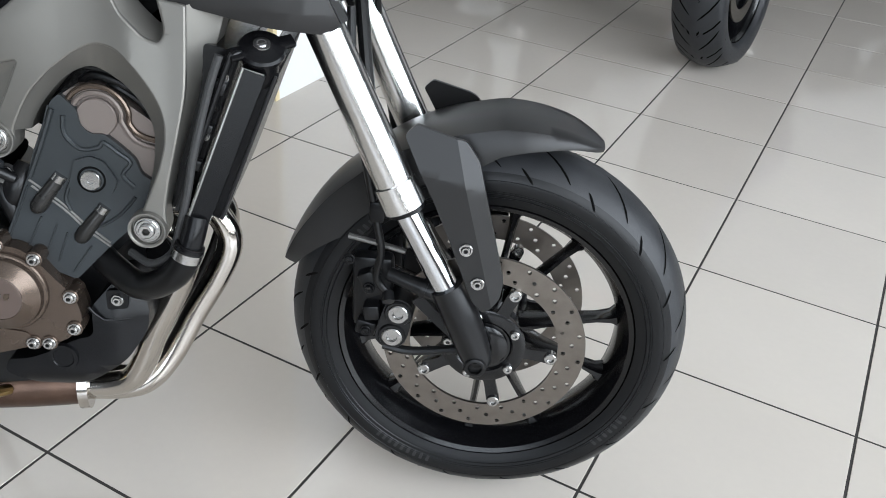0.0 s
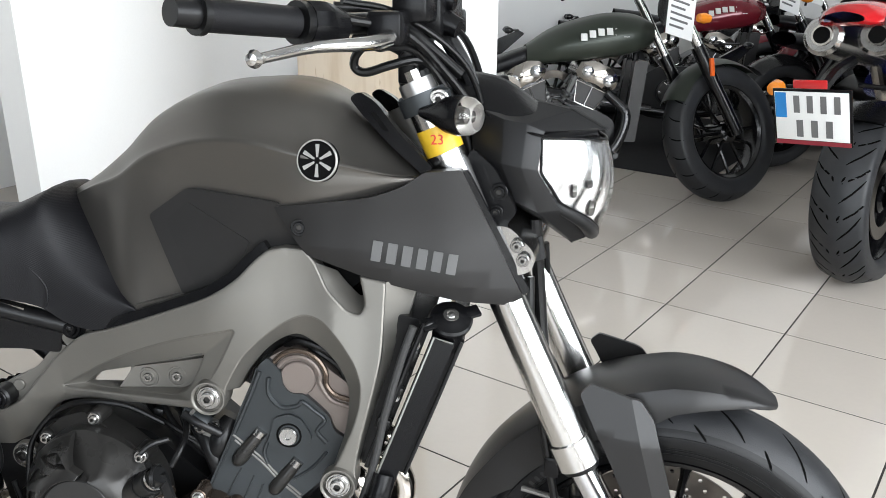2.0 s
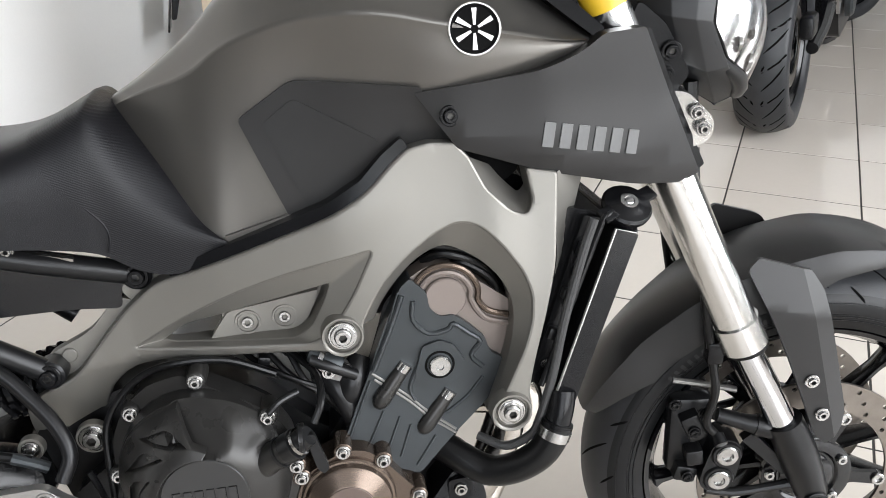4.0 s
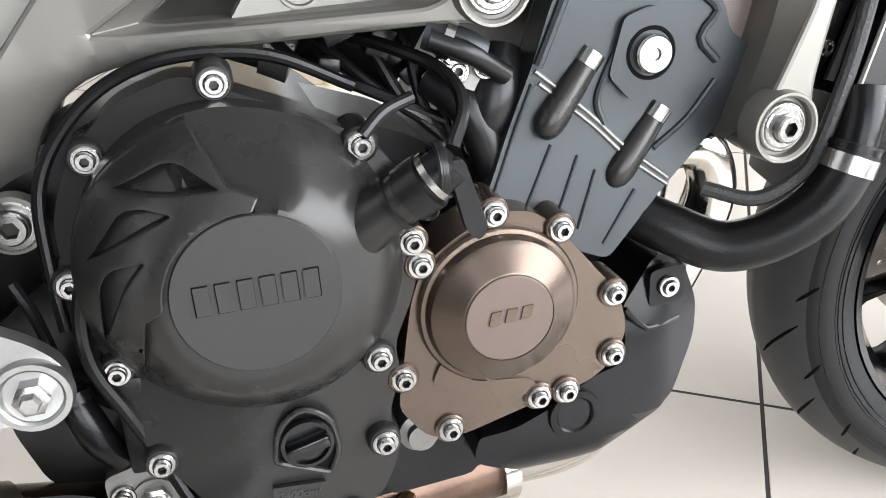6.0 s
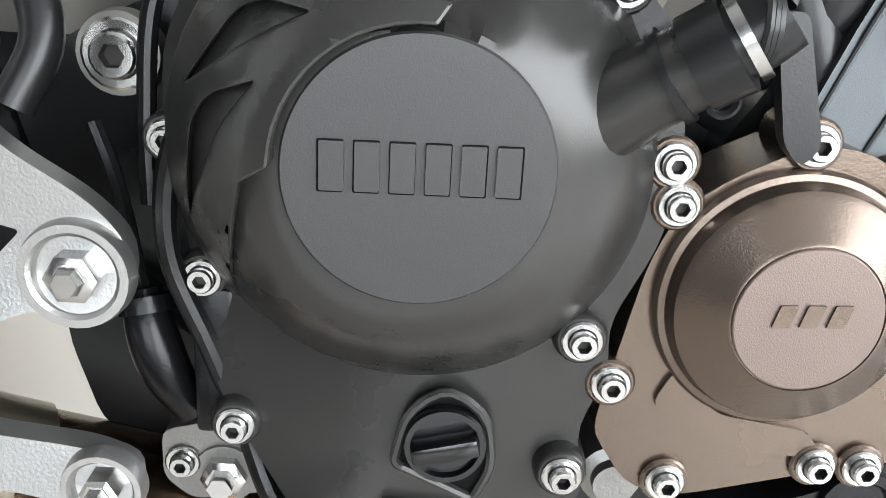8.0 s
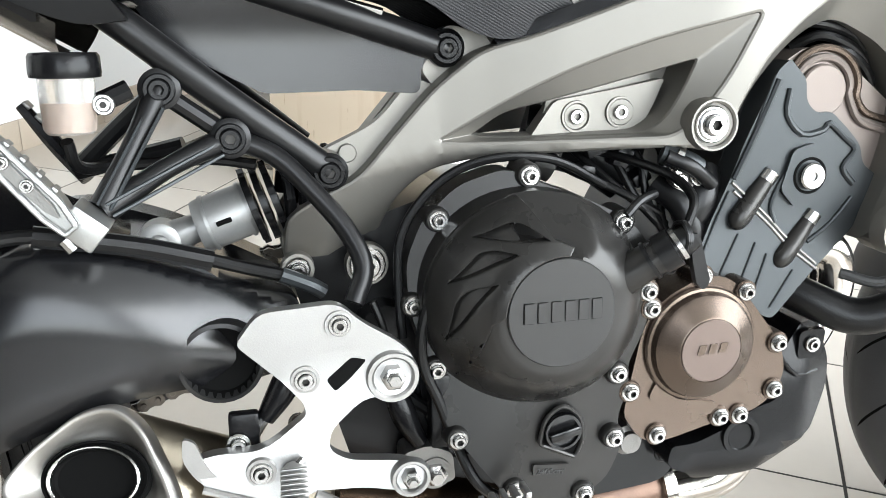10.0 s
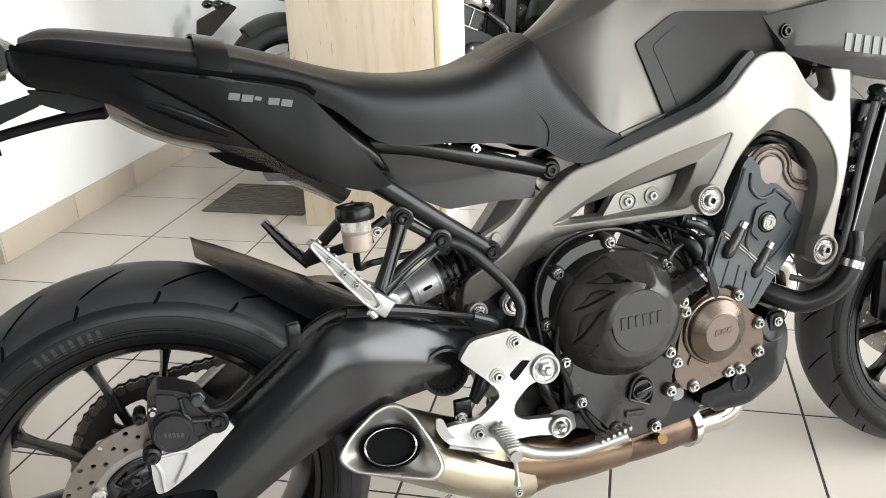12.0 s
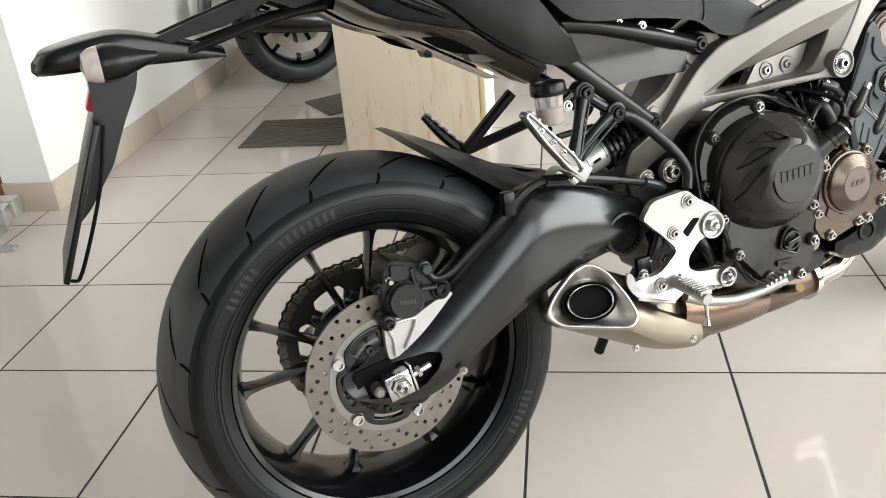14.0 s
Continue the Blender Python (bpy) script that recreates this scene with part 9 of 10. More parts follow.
def cruiser(m, paint, label, steer_deg=30.0, card=True):
    """A low cruiser with a V-twin engine; x ahead, rear axle at x = 0."""
    top = new("motorcycle")
    top.matrix_basis = m
    tagged(top, label, "motorcycle", "motorcycles parked behind")
    I = Matrix.Identity(4)
    ax = Vector((-math.sin(radians(29)), 0, math.cos(radians(29))))
    SM = Matrix.Translation((1.50, 0, 0.33)) @ Matrix.Rotation(radians(steer_deg), 4, ax) @ Matrix.Translation((-1.50, 0, -0.33))

    def Q(name, bm, material, par=None, lab="", s=False):
        return part(name, local(bm, SM) if s else bm, material, par or top, lab)
    simple_wheel("rear", top, 0, 0.290, 0.290, 0.150, I, rim_r=0.185)
    simple_wheel("front", top, 1.56, 0.325, 0.325, 0.135, SM, spokes=12, thin=0.008, disc=False)
    tank = Q("fuel_tank", loft([(0.62, [(0, 0.728), (-0.05, 0.720), (-0.085, 0.686), (-0.075, 0.643), (-0.03, 0.637)]), (0.75, [(0, 0.808), (-0.08, 0.789), (-0.140, 0.728), (-0.120, 0.661), (-0.05, 0.649)]), (0.95, [(0, 0.863), (-0.09, 0.842), (-0.165, 0.765), (-0.135, 0.680), (-0.05, 0.673)]), (1.10, [(0, 0.863), (-0.08, 0.838), (-0.140, 0.777), (-0.115, 0.704), (-0.05, 0.698)]), (1.19, [(0, 0.826), (-0.04, 0.814), (-0.070, 0.783), (-0.06, 0.741), (-0.02, 0.734)])], 4, 5), paint, None, "painted teardrop fuel tank with pale letter bars")
    for i in range(6):
        x0 = 0.845 + 0.038 * i
        z0 = 0.765 + 0.003 * i - 0.0025 * (i - 2.5) ** 2
        Q("letter_bar", panel([(x0, z0), (x0 + 0.027, z0), (x0 + 0.027, z0 + 0.030), (x0, z0 + 0.030)], lambda x, z: -0.170 + 0.62 * max(0, z - 0.765) + 0.20 * max(0, x - 0.98), 0.012, 0.001, 0.002, 0.03), PALELET, tank)
    Q("saddle", loft([(0.02, [(0, 0.72), (-0.06, 0.715), (-0.10, 0.69), (-0.09, 0.66), (0, 0.65)]), (0.20, [(0, 0.70), (-0.09, 0.695), (-0.145, 0.66), (-0.13, 0.62), (0, 0.61)]), (0.42, [(0, 0.665), (-0.10, 0.66), (-0.150, 0.635), (-0.13, 0.60), (0, 0.59)]), (0.62, [(0, 0.72), (-0.05, 0.715), (-0.075, 0.69), (-0.07, 0.64), (0, 0.63)])], 4, 4), SEATM, None, "black leather saddle")
    bmf = bmesh.new()
    for wh, r0, a0, a1, w in ((0, 0.315, 35, 125, 0.090),):
        rings = []
        for i in range(13):
            a = radians(a0 + (a1 - a0) * i / 12)
            rings.append([bmf.verts.new(((r0 - 0.05 * k * k) * math.cos(a), k * w, 0.290 + (r0 - 0.05 * k * k) * math.sin(a))) for k in (-1, -0.7, -0.35, 0, 0.35, 0.7, 1)])
        for a, b in zip(rings, rings[1:]):
            for k in range(6):
                bmf.faces.new((a[k], a[k + 1], b[k + 1], b[k]))
    bmesh.ops.solidify(bmf, geom=bmf.faces[:], thickness=0.004)
    Q("rear_fender", bmf, paint)
    bmf = bmesh.new()
    rings = []
    for i in range(11):
        a = radians(55 + 100 * i / 10)
        rings.append([bmf.verts.new((1.56 + (0.350 - 0.04 * k * k) * math.cos(a), k * 0.085, 0.325 + (0.350 - 0.04 * k * k) * math.sin(a))) for k in (-1, -0.7, -0.35, 0, 0.35, 0.7, 1)])
    for a, b in zip(rings, rings[1:]):
        for k in range(6):
            bmf.faces.new((a[k], a[k + 1], b[k + 1], b[k]))
    bmesh.ops.solidify(bmf, geom=bmf.faces[:], thickness=0.004)
    Q("front_fender", bmf, paint, None, "painted front fender", True)
    for s in (-1, 1):
        f = Q("fork_leg", tube([(1.20, s * 0.11, 0.97), (1.36, s * 0.11, 0.68)], 0.021, n=14, steps=2), CHROME, None, "bright upper fork leg", True)
        Q("fork_slider", tube([(1.34, s * 0.11, 0.70), (1.56, s * 0.11, 0.31)], 0.030, n=14, steps=2), RIM, f, "", True)
        Q("indicator", local(lathe([(0.001, -0.035), (0.018, -0.03), (0.024, 0.0), (0.018, 0.03), (0.001, 0.035)], axis="x", n=14), Matrix.Translation((1.30, s * 0.20, 0.80))), AMBER, f, "amber indicator", True)
        Q("frame_rail", tube([(1.12, s * 0.04, 0.72), (1.10, s * 0.07, 0.55), (1.05, s * 0.10, 0.28), (0.95, s * 0.12, 0.20), (0.55, s * 0.13, 0.19), (0.40, s * 0.12, 0.35)], 0.015, n=10), RIM)
        Q("swing_arm", tube([(0.0, s * 0.12, 0.290), (0.45, s * 0.12, 0.33)], 0.024, n=10, steps=2), BLACKP)
        Q("shock", tube([(0.06, s * 0.15, 0.36), (0.25, s * 0.13, 0.60)], 0.026, n=10, steps=2), BLACKP)
        Q("footpeg", tube([(0.98, s * 0.15, 0.27), (1.0, s * 0.27, 0.26)], 0.013, n=8, steps=1), BLACKP)
    Q("front_reflector", box(1.375, 1.395, -0.155, -0.142, 0.56, 0.64, bevel=0.002), mat("orange_reflector", (0.7, 0.12, 0.02), 0.2), None, "orange side reflector", True)
    rad = Q("radiator", slab([(1.10, 0.66), (1.16, 0.66), (1.12, 0.30), (1.06, 0.30)], -0.12, 0.12, 0.006, r=0.008), PLASTIC_FINE, None, "black radiator cowl")
    eng = Q("engine_case", slab([(0.48, 0.40), (0.60, 0.47), (0.90, 0.46), (1.02, 0.40), (1.02, 0.24), (0.90, 0.18), (0.58, 0.18), (0.46, 0.26)], -0.15, 0.14, 0.02, r=0.04), ENGINE, None, "black V-twin engine with bright covers")
    for cxx, lean in ((0.64, -24), (0.90, 24)):
        mm = Matrix.Translation((cxx, 0, 0.52)) @ Matrix.Rotation(radians(lean), 4, "Y")
        cyl = Q("cylinder", local(box(-0.075, 0.075, -0.10, 0.10, -0.12, 0.06, bevel=0.012), mm), BLACKP, eng)
        hc = Q("head_cover", local(panel([(-0.100, 0.062), (-0.092, 0.112), (-0.040, 0.138), (0.040, 0.138), (0.092, 0.112), (0.100, 0.062), (0.060, 0.030), (0.020, 0.046), (-0.020, 0.046), (-0.060, 0.030)], lambda x, z: -0.146 + 3.0 * x * x + 7.0 * (z - 0.085) ** 2, 0.22, 0.010, 0.016, 0.02), mm), EXH, cyl, "polished rocker cover")
        for sx in (-1, 1):
            Q("cover_boss", local(lathe([(0.026, -0.12), (0.026, -0.146), (0.018, -0.151), (0.0001, -0.153)], (0.052 * sx, 0, 0.082), n=22), mm), CHROME_T, hc)
        edge = [(-0.078, 0.030), (0.078, 0.030), (0.048, -0.060), (-0.048, -0.060)]
        Q("cylinder_cover", local(slab(edge, -0.128, -0.10, 0.006, r=0.010), mm), PLASTIC_FINE, cyl)
        Q("bright_edge", local(tube([(x, -0.129, z) for x, z in edge + edge[:1]], 0.0035, n=6, steps=1), mm), STEEL, cyl)
        Q("bright_edge", local(tube([(0, -0.129, 0.03), (0, -0.129, -0.06)], 0.003, n=6, steps=1), mm), STEEL, cyl)
        for k in range(4):
            Q("cooling_fin", local(box(-0.078, 0.078, -0.108, 0.108, -0.11 + 0.022 * k, -0.102 + 0.022 * k), mm), ENGINE, cyl)
    for k, (x, z, r) in enumerate(((0.66, 0.32, 0.075), (0.90, 0.31, 0.085))):
        Q("round_cover", lathe([(r, -0.14), (r, -0.165), (r * 0.9, -0.172), (r * 0.3, -0.178), (0.0001, -0.178)], (x, 0, z), n=30), COVER, eng)
        for i in range(6):
            a = 2 * math.pi * i / 6
            shared("bolt", BOLT, eng, Matrix.Translation((x + r * 0.82 * math.cos(a), -0.172, z + r * 0.82 * math.sin(a))))
    Q("muffler", tube([(0.55, -0.17, 0.22), (0.25, -0.19, 0.26), (-0.05, -0.20, 0.30), (-0.25, -0.20, 0.33)], [0.030, 0.048, 0.050, 0.046], n=18), BLACKP, None, "matt black muffler")
    Q("exhaust_pipe", tube([(0.98, -0.13, 0.52), (1.06, -0.17, 0.42), (0.98, -0.18, 0.25), (0.75, -0.18, 0.20), (0.52, -0.17, 0.22)], 0.022, n=12), BLACKP)
    bar = Q("handlebar", tube([(1.16, 0, 0.98), (1.14, -0.12, 1.03), (1.05, -0.28, 1.04), (0.98, -0.40, 1.02)], 0.0125, n=10), BLACKP, None, "black handlebar", True)
    Q("handlebar_half", tube([(1.16, 0, 0.98), (1.14, 0.12, 1.03), (1.05, 0.28, 1.04), (0.98, 0.40, 1.02)], 0.0125, n=10), BLACKP, bar, "", True)
    Q("grip", tube([(1.03, -0.31, 1.035), (0.98, -0.41, 1.02)], 0.018, n=12, steps=1), HOSE, bar, "", True)
    Q("mirror", local(lathe([(0.0001, -0.012), (0.05, -0.010), (0.055, 0.0), (0.0001, 0.012)], axis="x", n=22), Matrix.Translation((1.05, -0.30, 1.12))), MIRRORM, bar, "round mirror", True)
    Q("mirror_stem", tube([(1.08, -0.24, 1.04), (1.06, -0.28, 1.09)], 0.005, n=6, steps=1), BLACKP, bar, "", True)
    Q("headlamp", lathe([(0.0001, 0.10), (0.05, 0.09), (0.085, 0.04), (0.092, 0.0), (0.086, -0.004), (0.0001, 0.004)], axis="x", n=26, centre=(1.30, 0, 0.90)), BLACKP, None, "black round headlamp", True)
    Q("rear_light_bracket", slab([(-0.36, 0.60), (-0.22, 0.66), (-0.18, 0.64), (-0.34, 0.50), (-0.38, 0.36), (-0.40, 0.36)], -0.012, 0.012, 0.002, r=0.01), BLACKP, None, "black plate bracket")
    Q("plate_board", local(box(-0.004, 0.004, -0.09, 0.09, -0.08, 0.08, bevel=0.002), Matrix.Translation((-0.40, 0, 0.40)) @ Matrix.Rotation(radians(10), 4, "Y")), BLACKP)
    for s in (-1, 1):
        Q("rear_indicator", local(lathe([(0.001, -0.03), (0.016, -0.02), (0.020, 0.0), (0.012, 0.02), (0.001, 0.03)], axis="x", n=12), Matrix.Translation((-0.28, s * 0.13, 0.66))), BLACKP)
        Q("indicator_stem", tube([(-0.27, s * 0.12, 0.66), (-0.22, s * 0.03, 0.66)], 0.006, n=6, steps=1), BLACKP)
    Q("wiring", tube([(1.12, -0.10, 0.98), (1.20, -0.12, 0.88), (1.18, -0.10, 0.72)], 0.008, n=6), HOSE, None, "", True)
    if card:
        cd = Q("price_card", local(box(-0.075, 0.075, -0.001, 0.001, -0.15, 0.15), Matrix.Translation((1.19, -0.19, 0.86)) @ Matrix.Rotation(radians(12), 4, "Y")), PAPER, None, "white printed price card", True)
        for k in range(9):
            Q("print_bar", local(box(-0.06, 0.06 - 0.02 * (k % 3), -0.0022, -0.0012, 0.11 - 0.028 * k, 0.12 - 0.028 * k), Matrix.Translation((1.19, -0.19, 0.86)) @ Matrix.Rotation(radians(12), 4, "Y")), INK, cd, "", True)
    return top


cruiser(ROOM @ pose(-1.520, 2.370, 0, -5, 0, 36.7), GREEN, "matt olive green cruiser with bright V-twin engine covers")
cruiser(ROOM @ pose(-1.50, 3.90, 0, -5, 0, 33.0), BURG, "burgundy cruiser with black engine parked behind another", 34.0)
cruiser(ROOM @ pose(-0.25, 4.10, 0, -5, 0, 52.0), BLACKP, "gloss black cruiser parked in the far row", 25.0)
cruiser(ROOM @ pose(-1.60, 4.85, 0, -5, 0, 30.0), BLACKP, "gloss black cruiser in the far row beside the white wall", 30.0)
cruiser(ROOM @ pose(-0.60, 5.10, 0, -5, 0, 36.0), BURG, "burgundy cruiser at the back of the showroom", 30.0, False)
cruiser(ROOM @ pose(0.75, 4.55, 0, -5, 0, 48.0), GREEN, "dark green cruiser at the end of the far row", 26.0)


def sport_bike(m):
    """A sports motorcycle seen from behind: rear wheel at x = 0, heading along x."""
    top = new("motorcycle")
    top.matrix_basis = m
    tagged(top, "blue and red sports motorcycle with twin under-seat silencers", "motorcycle", "motorcycles parked behind")
    I = Matrix.Identity(4)

    def Q(name, bm, material, par=None, lab=""):
        return part(name, bm, material, par or top, lab)
    simple_wheel("rear", top, 0, 0.315, 0.315, 0.185, I, spokes=6, thin=0.016, knobs=30)
    simple_wheel("front", top, 1.42, 0.30, 0.30, 0.12, I, spokes=6, thin=0.014)
    for s in (-1, 1):
        Q("swing_arm", tube([(-0.02, s * 0.13, 0.315), (0.2, s * 0.13, 0.35), (0.50, s * 0.11, 0.42)], [0.022, 0.03, 0.04], n=10), PLASTIC)
        Q("fork_leg", tube([(1.42, s * 0.10, 0.30), (1.18, s * 0.10, 0.90)], 0.027, n=12, steps=2), EXH)
        mf = Q("silencer", tube([(0.25, s * 0.08, 0.80), (0.0, s * 0.085, 0.855), (-0.27, s * 0.085, 0.905)], [0.05, 0.066, 0.064], n=24), STEEL, None, "round steel silencer with a dark outlet")
        d = Vector((-0.27, 0, 0.05)).normalized()
        e = Vector((-0.27, s * 0.085, 0.905))
        Q("silencer_cap", tube([e - d * 0.002, e + d * 0.012], [0.065, 0.052], n=24, steps=1), STEEL, mf)
        Q("silencer_outlet", tube([e, e + d * 0.018], 0.034, n=20, steps=1), EXH, mf)
        # near-black disc paints the shade inside the outlet
        Q("silencer_hole", tube([e + d * 0.017, e + d * 0.0195], 0.027, n=20, steps=1), DARK, mf)
        Q("rear_indicator", local(lathe([(0.001, -0.045), (0.022, -0.035), (0.028, -0.005), (0.020, 0.02), (0.001, 0.045)], axis="x", n=14), Matrix.Translation((-0.36, s * 0.19, 0.745))), AMBER, None, "amber indicator")
        Q("indicator_stem", tube([(-0.33, s * 0.17, 0.745), (-0.31, s * 0.05, 0.755)], 0.008, n=8, steps=1), PLASTIC)
        Q("exhaust_link", tube([(0.25, s * 0.08, 0.80), (0.45, s * 0.10, 0.62), (0.55, s * 0.08, 0.40)], 0.026, n=10), EXH)
        Q("footpeg", tube([(0.42, s * 0.14, 0.42), (0.40, s * 0.26, 0.42)], 0.012, n=8, steps=1), ALLOY)
    Q("tail_unit", loft([(-0.30, [(0, 1.00), (-0.04, 0.995), (-0.07, 0.97), (-0.07, 0.945), (0, 0.94)]), (-0.10, [(0, 1.00), (-0.07, 0.99), (-0.12, 0.95), (-0.13, 0.91), (0, 0.90)]), (0.20, [(0, 0.93), (-0.09, 0.92), (-0.15, 0.88), (-0.15, 0.80), (0, 0.78)]), (0.42, [(0, 0.84), (-0.10, 0.83), (-0.15, 0.78), (-0.13, 0.70), (0, 0.68)])], 4, 4), BLUE, None, "dark blue tail unit")
    Q("tail_light", loft([(-0.36, [(0, 0.985), (-0.03, 0.98), (-0.06, 0.97), (-0.06, 0.955), (0, 0.95)]), (-0.30, [(0, 1.008), (-0.05, 1.002), (-0.085, 0.975), (-0.085, 0.94), (0, 0.935)]), (-0.16, [(0, 1.010), (-0.06, 1.0), (-0.10, 0.975), (-0.11, 0.95), (0, 0.94)])], 4, 3), RED, None, "wide red tail light")
    Q("saddle", loft([(-0.12, [(0, 1.02), (-0.06, 1.015), (-0.09, 1.00), (0, 0.99)]), (0.2, [(0, 0.95), (-0.08, 0.945), (-0.12, 0.92), (0, 0.91)]), (0.5, [(0, 0.83), (-0.09, 0.825), (-0.13, 0.80), (0, 0.79)])], 4, 4), SEATM, None, "black saddle")
    Q("fuel_tank", loft([(0.48, [(0, 0.84), (-0.08, 0.83), (-0.12, 0.79), (-0.10, 0.72), (0, 0.70)]), (0.70, [(0, 1.02), (-0.10, 1.0), (-0.18, 0.92), (-0.15, 0.80), (0, 0.78)]), (1.0, [(0, 0.98), (-0.09, 0.96), (-0.15, 0.90), (-0.13, 0.82), (0, 0.80)])], 4, 4), BLUE, None, "blue fuel tank")
    Q("fairing", loft([(0.55, [(0, 0.75), (-0.16, 0.70), (-0.20, 0.66), (-0.18, 0.60), (0, 0.58)]), (0.95, [(0, 0.95), (-0.20, 0.85), (-0.26, 0.70), (-0.20, 0.56), (0, 0.54)]), (1.30, [(0, 1.05), (-0.14, 1.0), (-0.20, 0.85), (-0.15, 0.66), (0, 0.60)]), (1.48, [(0, 0.92), (-0.05, 0.90), (-0.09, 0.85), (-0.06, 0.78), (0, 0.76)])], 4, 4), BLUE, None, "blue side fairing")
    eng = Q("engine_case", slab([(0.48, 0.50), (0.62, 0.60), (0.98, 0.60), (1.04, 0.40), (0.92, 0.24), (0.56, 0.22), (0.46, 0.34)], -0.17, 0.17, 0.015, r=0.03), ENGINE, None, "black engine with grey covers")
    for x, z, r in ((0.64, 0.38, 0.085), (0.86, 0.40, 0.065)):
        Q("round_cover", lathe([(r, -0.165), (r, -0.185), (r * 0.88, -0.195), (0.0001, -0.198)], (x, 0, z), n=28), HEADGREY, eng)
    Q("frame_spar", tube([(0.50, -0.15, 0.44), (0.60, -0.17, 0.62), (0.90, -0.16, 0.80)], [0.03, 0.028, 0.03], n=10), ALLOY, None, "bare alloy frame spar")
    Q("footrest_plate", slab([(0.36, 0.50), (0.46, 0.56), (0.50, 0.44), (0.44, 0.34), (0.38, 0.40)], -0.165, -0.150, 0.003, r=0.01), ALLOY, None, "alloy footrest plate")
    Q("rear_hugger", lathe([(0.328, -0.090), (0.340, -0.062), (0.346, 0.0), (0.340, 0.062), (0.328, 0.090), (0.325, 0.088), (0.341, 0.0), (0.325, -0.088)], (0, 0, 0.315), n=24, closed=True, a0=radians(25), a1=radians(118)), PLASTIC, None, "black rear mudguard")
    Q("chain_guard", box(-0.05, 0.32, 0.115, 0.135, 0.40, 0.43, bevel=0.005), PLASTIC)
    cal = Q("rear_caliper", box(-0.10, 0.02, -0.14, -0.09, 0.36, 0.44, bevel=0.012), ENGINE, None, "black rear caliper")
    # plate on its bracket, the characters as plain bars
    pm = Matrix.Translation((-0.555, 0.0, 0.690)) @ Matrix.Rotation(radians(-16), 4, "Y")
    Q("plate_bracket", tube([(-0.25, 0, 0.82), (-0.40, 0, 0.80), (-0.53, 0, 0.75)], 0.022, n=8), PLASTIC)
    hd = Q("plate_frame", local(box(-0.004, 0.006, -0.117, 0.117, -0.098, 0.086, bevel=0.003), pm), PLASTIC, None, "black plate frame with a red lower strip")
    Q("frame_strip", local(box(-0.0055, -0.0042, -0.113, 0.113, -0.096, -0.082), pm), mat("dark_red_print", (0.20, 0.015, 0.025), 0.4), hd)
    pl = Q("number_plate", local(box(-0.008, -0.0045, -0.110, 0.110, -0.080, 0.080, bevel=0.0015), pm), PLATEW, None, "white number plate with dark bars and a blue strip")
    Q("blue_strip", local(box(-0.0092, -0.0084, 0.074, 0.108, -0.005, 0.077), pm), mat("plate_blue", (0.02, 0.17, 0.45), 0.35), pl)
    for i in range(4):
        Q("character_bar", local(box(-0.0092, -0.0084, 0.034 - i * 0.040, 0.052 - i * 0.040, 0.012, 0.068), pm), INK, pl)
    for i in range(3):
        Q("character_bar", local(box(-0.0092, -0.0084, 0.026 - i * 0.044, 0.046 - i * 0.044, -0.068, -0.012), pm), INK, pl)
    Q("red_reflector", local(box(-0.012, -0.002, -0.05, 0.05, 0.092, 0.118, bevel=0.003), pm), RED, pl)
    return top


dx, dy = 2.457 - 2.09, 2.065 - 1.56
sport_bike(pose(2.457, 2.065, 0, -5, 0, math.degrees(math.atan2(dy, dx))))

# black display rug that also paints the cruisers' floor shadow, and the grey mats beside the pillar
def rug(name, m, w, h, material, label, ribs=0):
    ob = part(name, box(-w / 2, w / 2, -h / 2, h / 2, 0.0005, 0.006, bevel=0.002), material, None, label, m=m)
    tagged(ob, label, "mat")
    for k in range(ribs):
        y = -h / 2 + h * (k + 0.5) / ribs
        part("rib", box(-w / 2 + 0.006, w / 2 - 0.006, y - h / ribs * 0.25, y + h / ribs * 0.25, 0.0055, 0.0085), material, ob)
    return ob


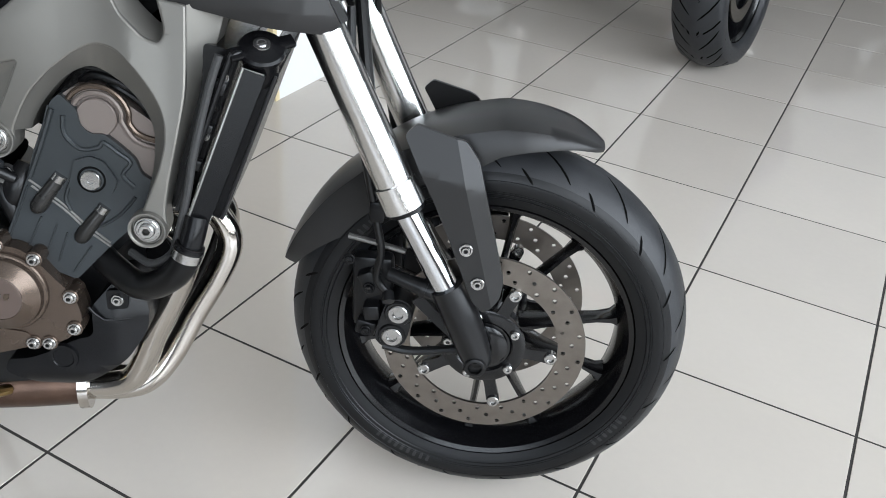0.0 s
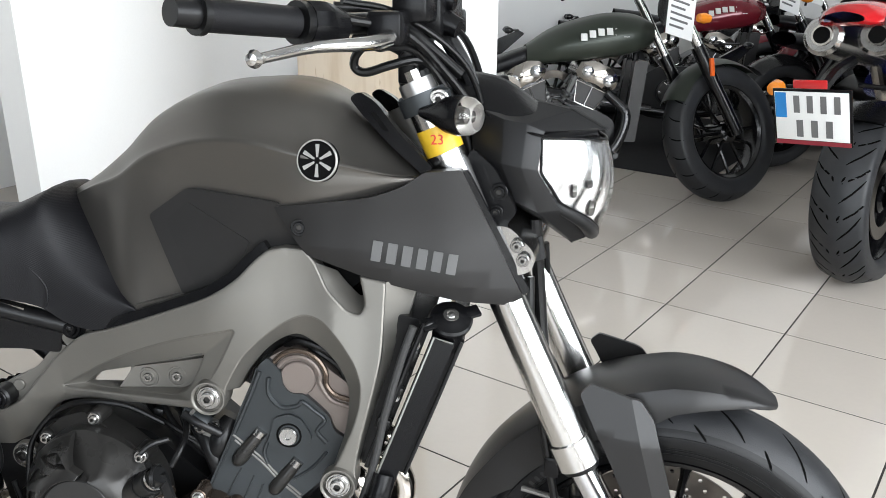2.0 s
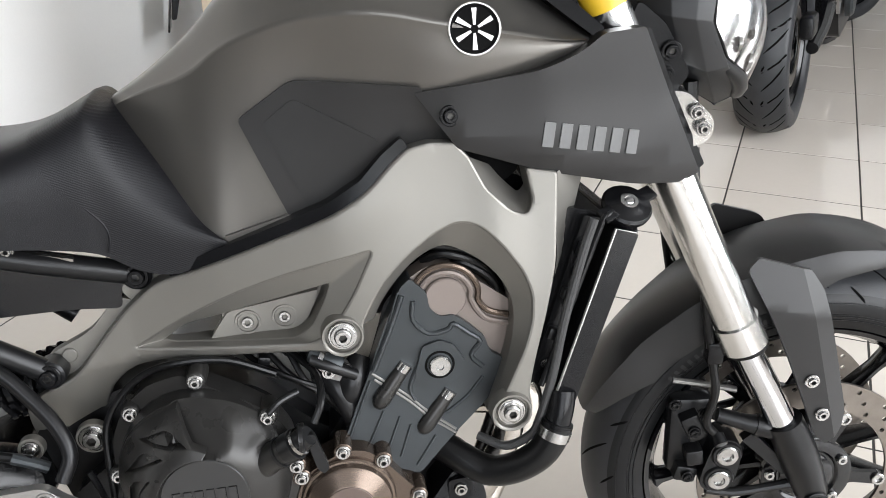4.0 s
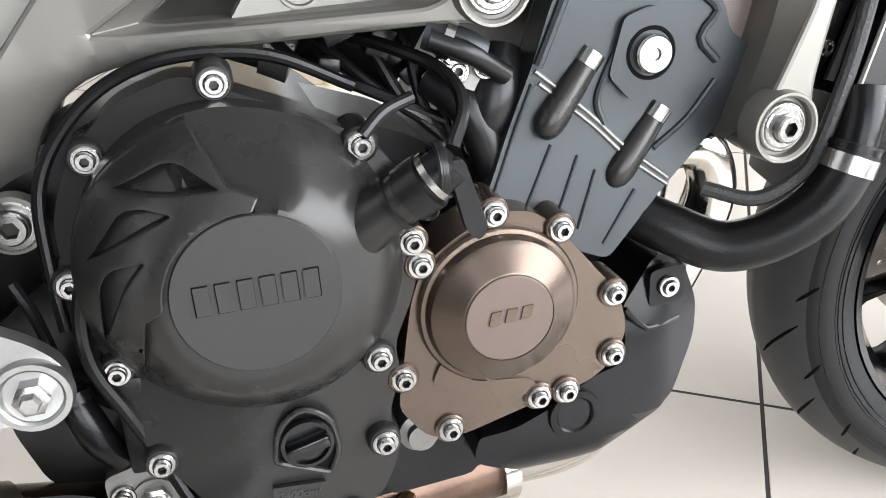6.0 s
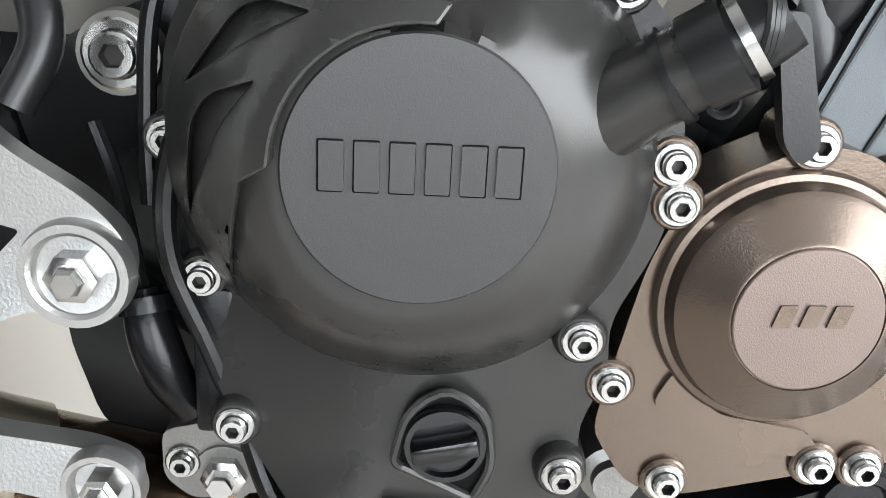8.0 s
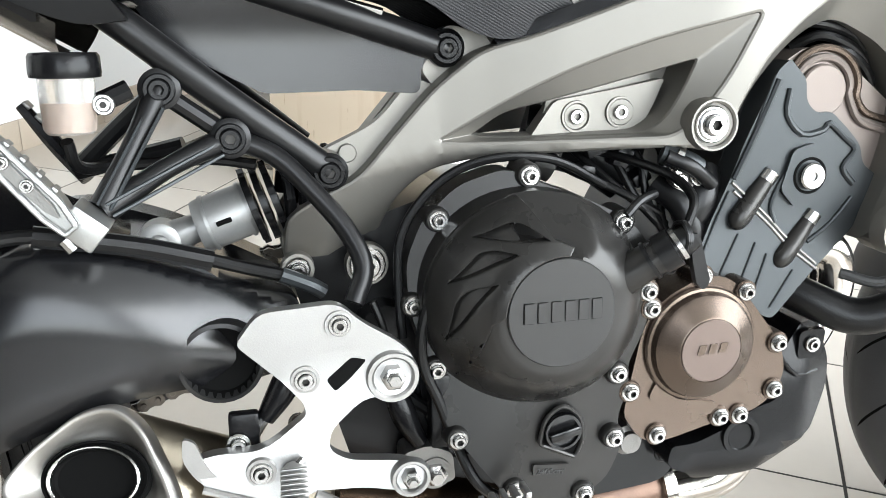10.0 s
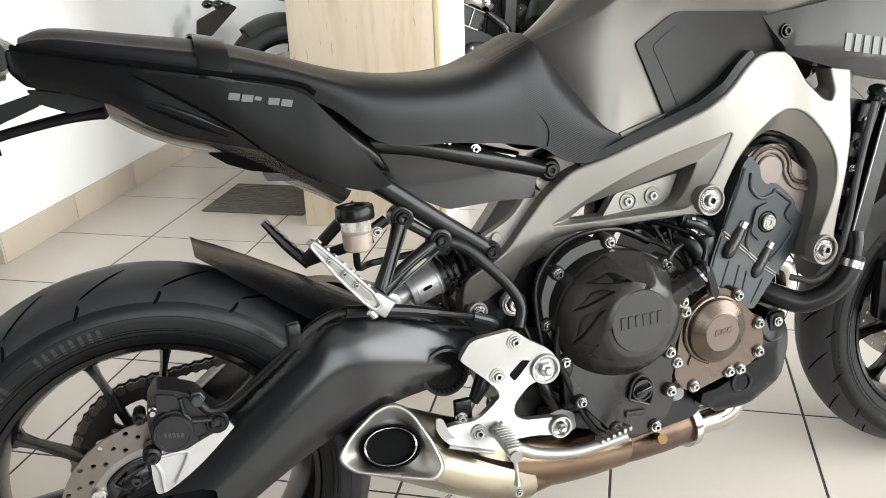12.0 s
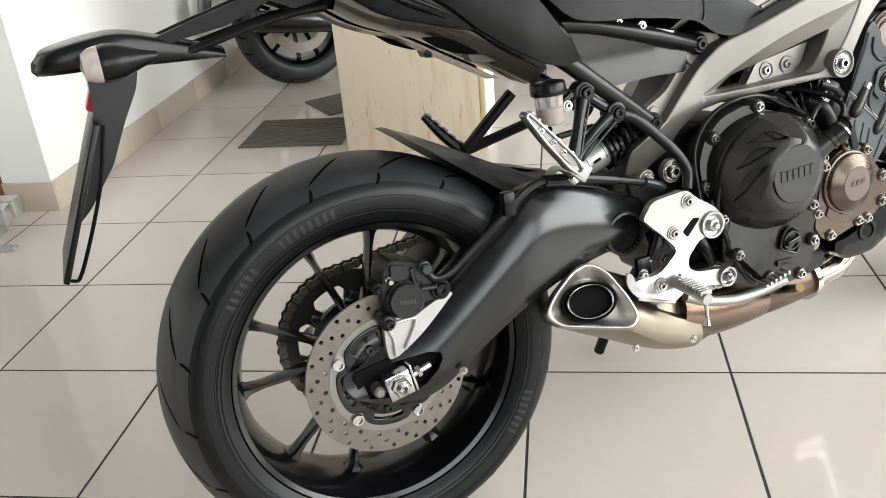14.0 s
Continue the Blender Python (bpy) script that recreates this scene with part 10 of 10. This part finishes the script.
rug("display_rug", ROOM @ pose(-1.18, 4.35, 0, 0, 0, 0), 1.5, 1.55, mat("black_rug", (0.012, 0.012, 0.013), 0.9, 0, 0.3, 50), "thin black rug that also stands in for the shadow under the cruisers")
rug("floor_mat", ROOM @ pose(-1.34, 1.62, 0, 0, 0, 0), 0.40, 0.32, MATM, "grey ribbed rubber mat on the tiles beside the pillar", 16)
rug("floor_mat", ROOM @ pose(-1.22, 2.03, 0, 0, 0, 38), 0.34, 0.26, MATM, "grey ribbed rubber mat lying askew on the tiles", 12)

# aluminium ramp lying by the door
ramp = new("aluminium_ramp")
ramp.matrix_basis = ROOM @ pose(-2.02, 0.70, 0, 0, 0, 8)
tagged(ramp, "brushed aluminium ramp lying on the floor by the wall", "ramp")
part("ramp_rail", box(-0.42, 0.035, -0.03, 0.03, 0.05, 0.11, bevel=0.008), ALU, ramp)
part("ramp_rail", box(-0.42, 0.035, 0.035, 0.095, 0.05, 0.11, bevel=0.008), ALU, ramp)
part("ramp_foot", box(-0.10, 0.07, -0.10, -0.07, 0.0, 0.012, bevel=0.004), ALU, ramp)
part("ramp_post", box(-0.30, -0.26, 0.0, 0.06, 0.0, 0.05, bevel=0.004), ALU, ramp)
part("ramp_post", box(-0.06, -0.02, -0.10, 0.06, 0.0, 0.05, bevel=0.004), ALU, ramp)

# ---------------------------------------------------------------- floor tiles, 0.40 m square
S = 0.40
tm = bmesh.new()
box(0.0026, S - 0.0026, 0.0026, S - 0.0026, -0.004, 0.0, tm)
bmesh.ops.bevel(tm, geom=[e for e in tm.edges if all(v.co.z > -0.001 for v in e.verts)], offset=0.0008, segments=1, affect="EDGES")
tile_me = mesh_of("tile", tm, TILE, 0.4)
far = bmesh.new()
ia0, ia1, ib0, ib1 = int((A0 - 0.2) / S) - 1, int(A1 / S) + 1, int(B0 / S) - 1, int(B1 / S) + 1
for i in range(ia0, ia1):
    for j in range(ib0, ib1):
        if -8 <= i < 8 and -6 <= j < 12:
            shared("tile", tile_me, floor, Matrix.Translation((i * S, j * S, 0)))
        else:
            box(i * S + 0.0022, i * S + S - 0.0022, j * S + 0.0022, j * S + S - 0.0022, -0.004, 0.0, far)
tagged(part("outer_tiles", far, TILE, floor, "beige glazed floor tiles"), kind="stuff")
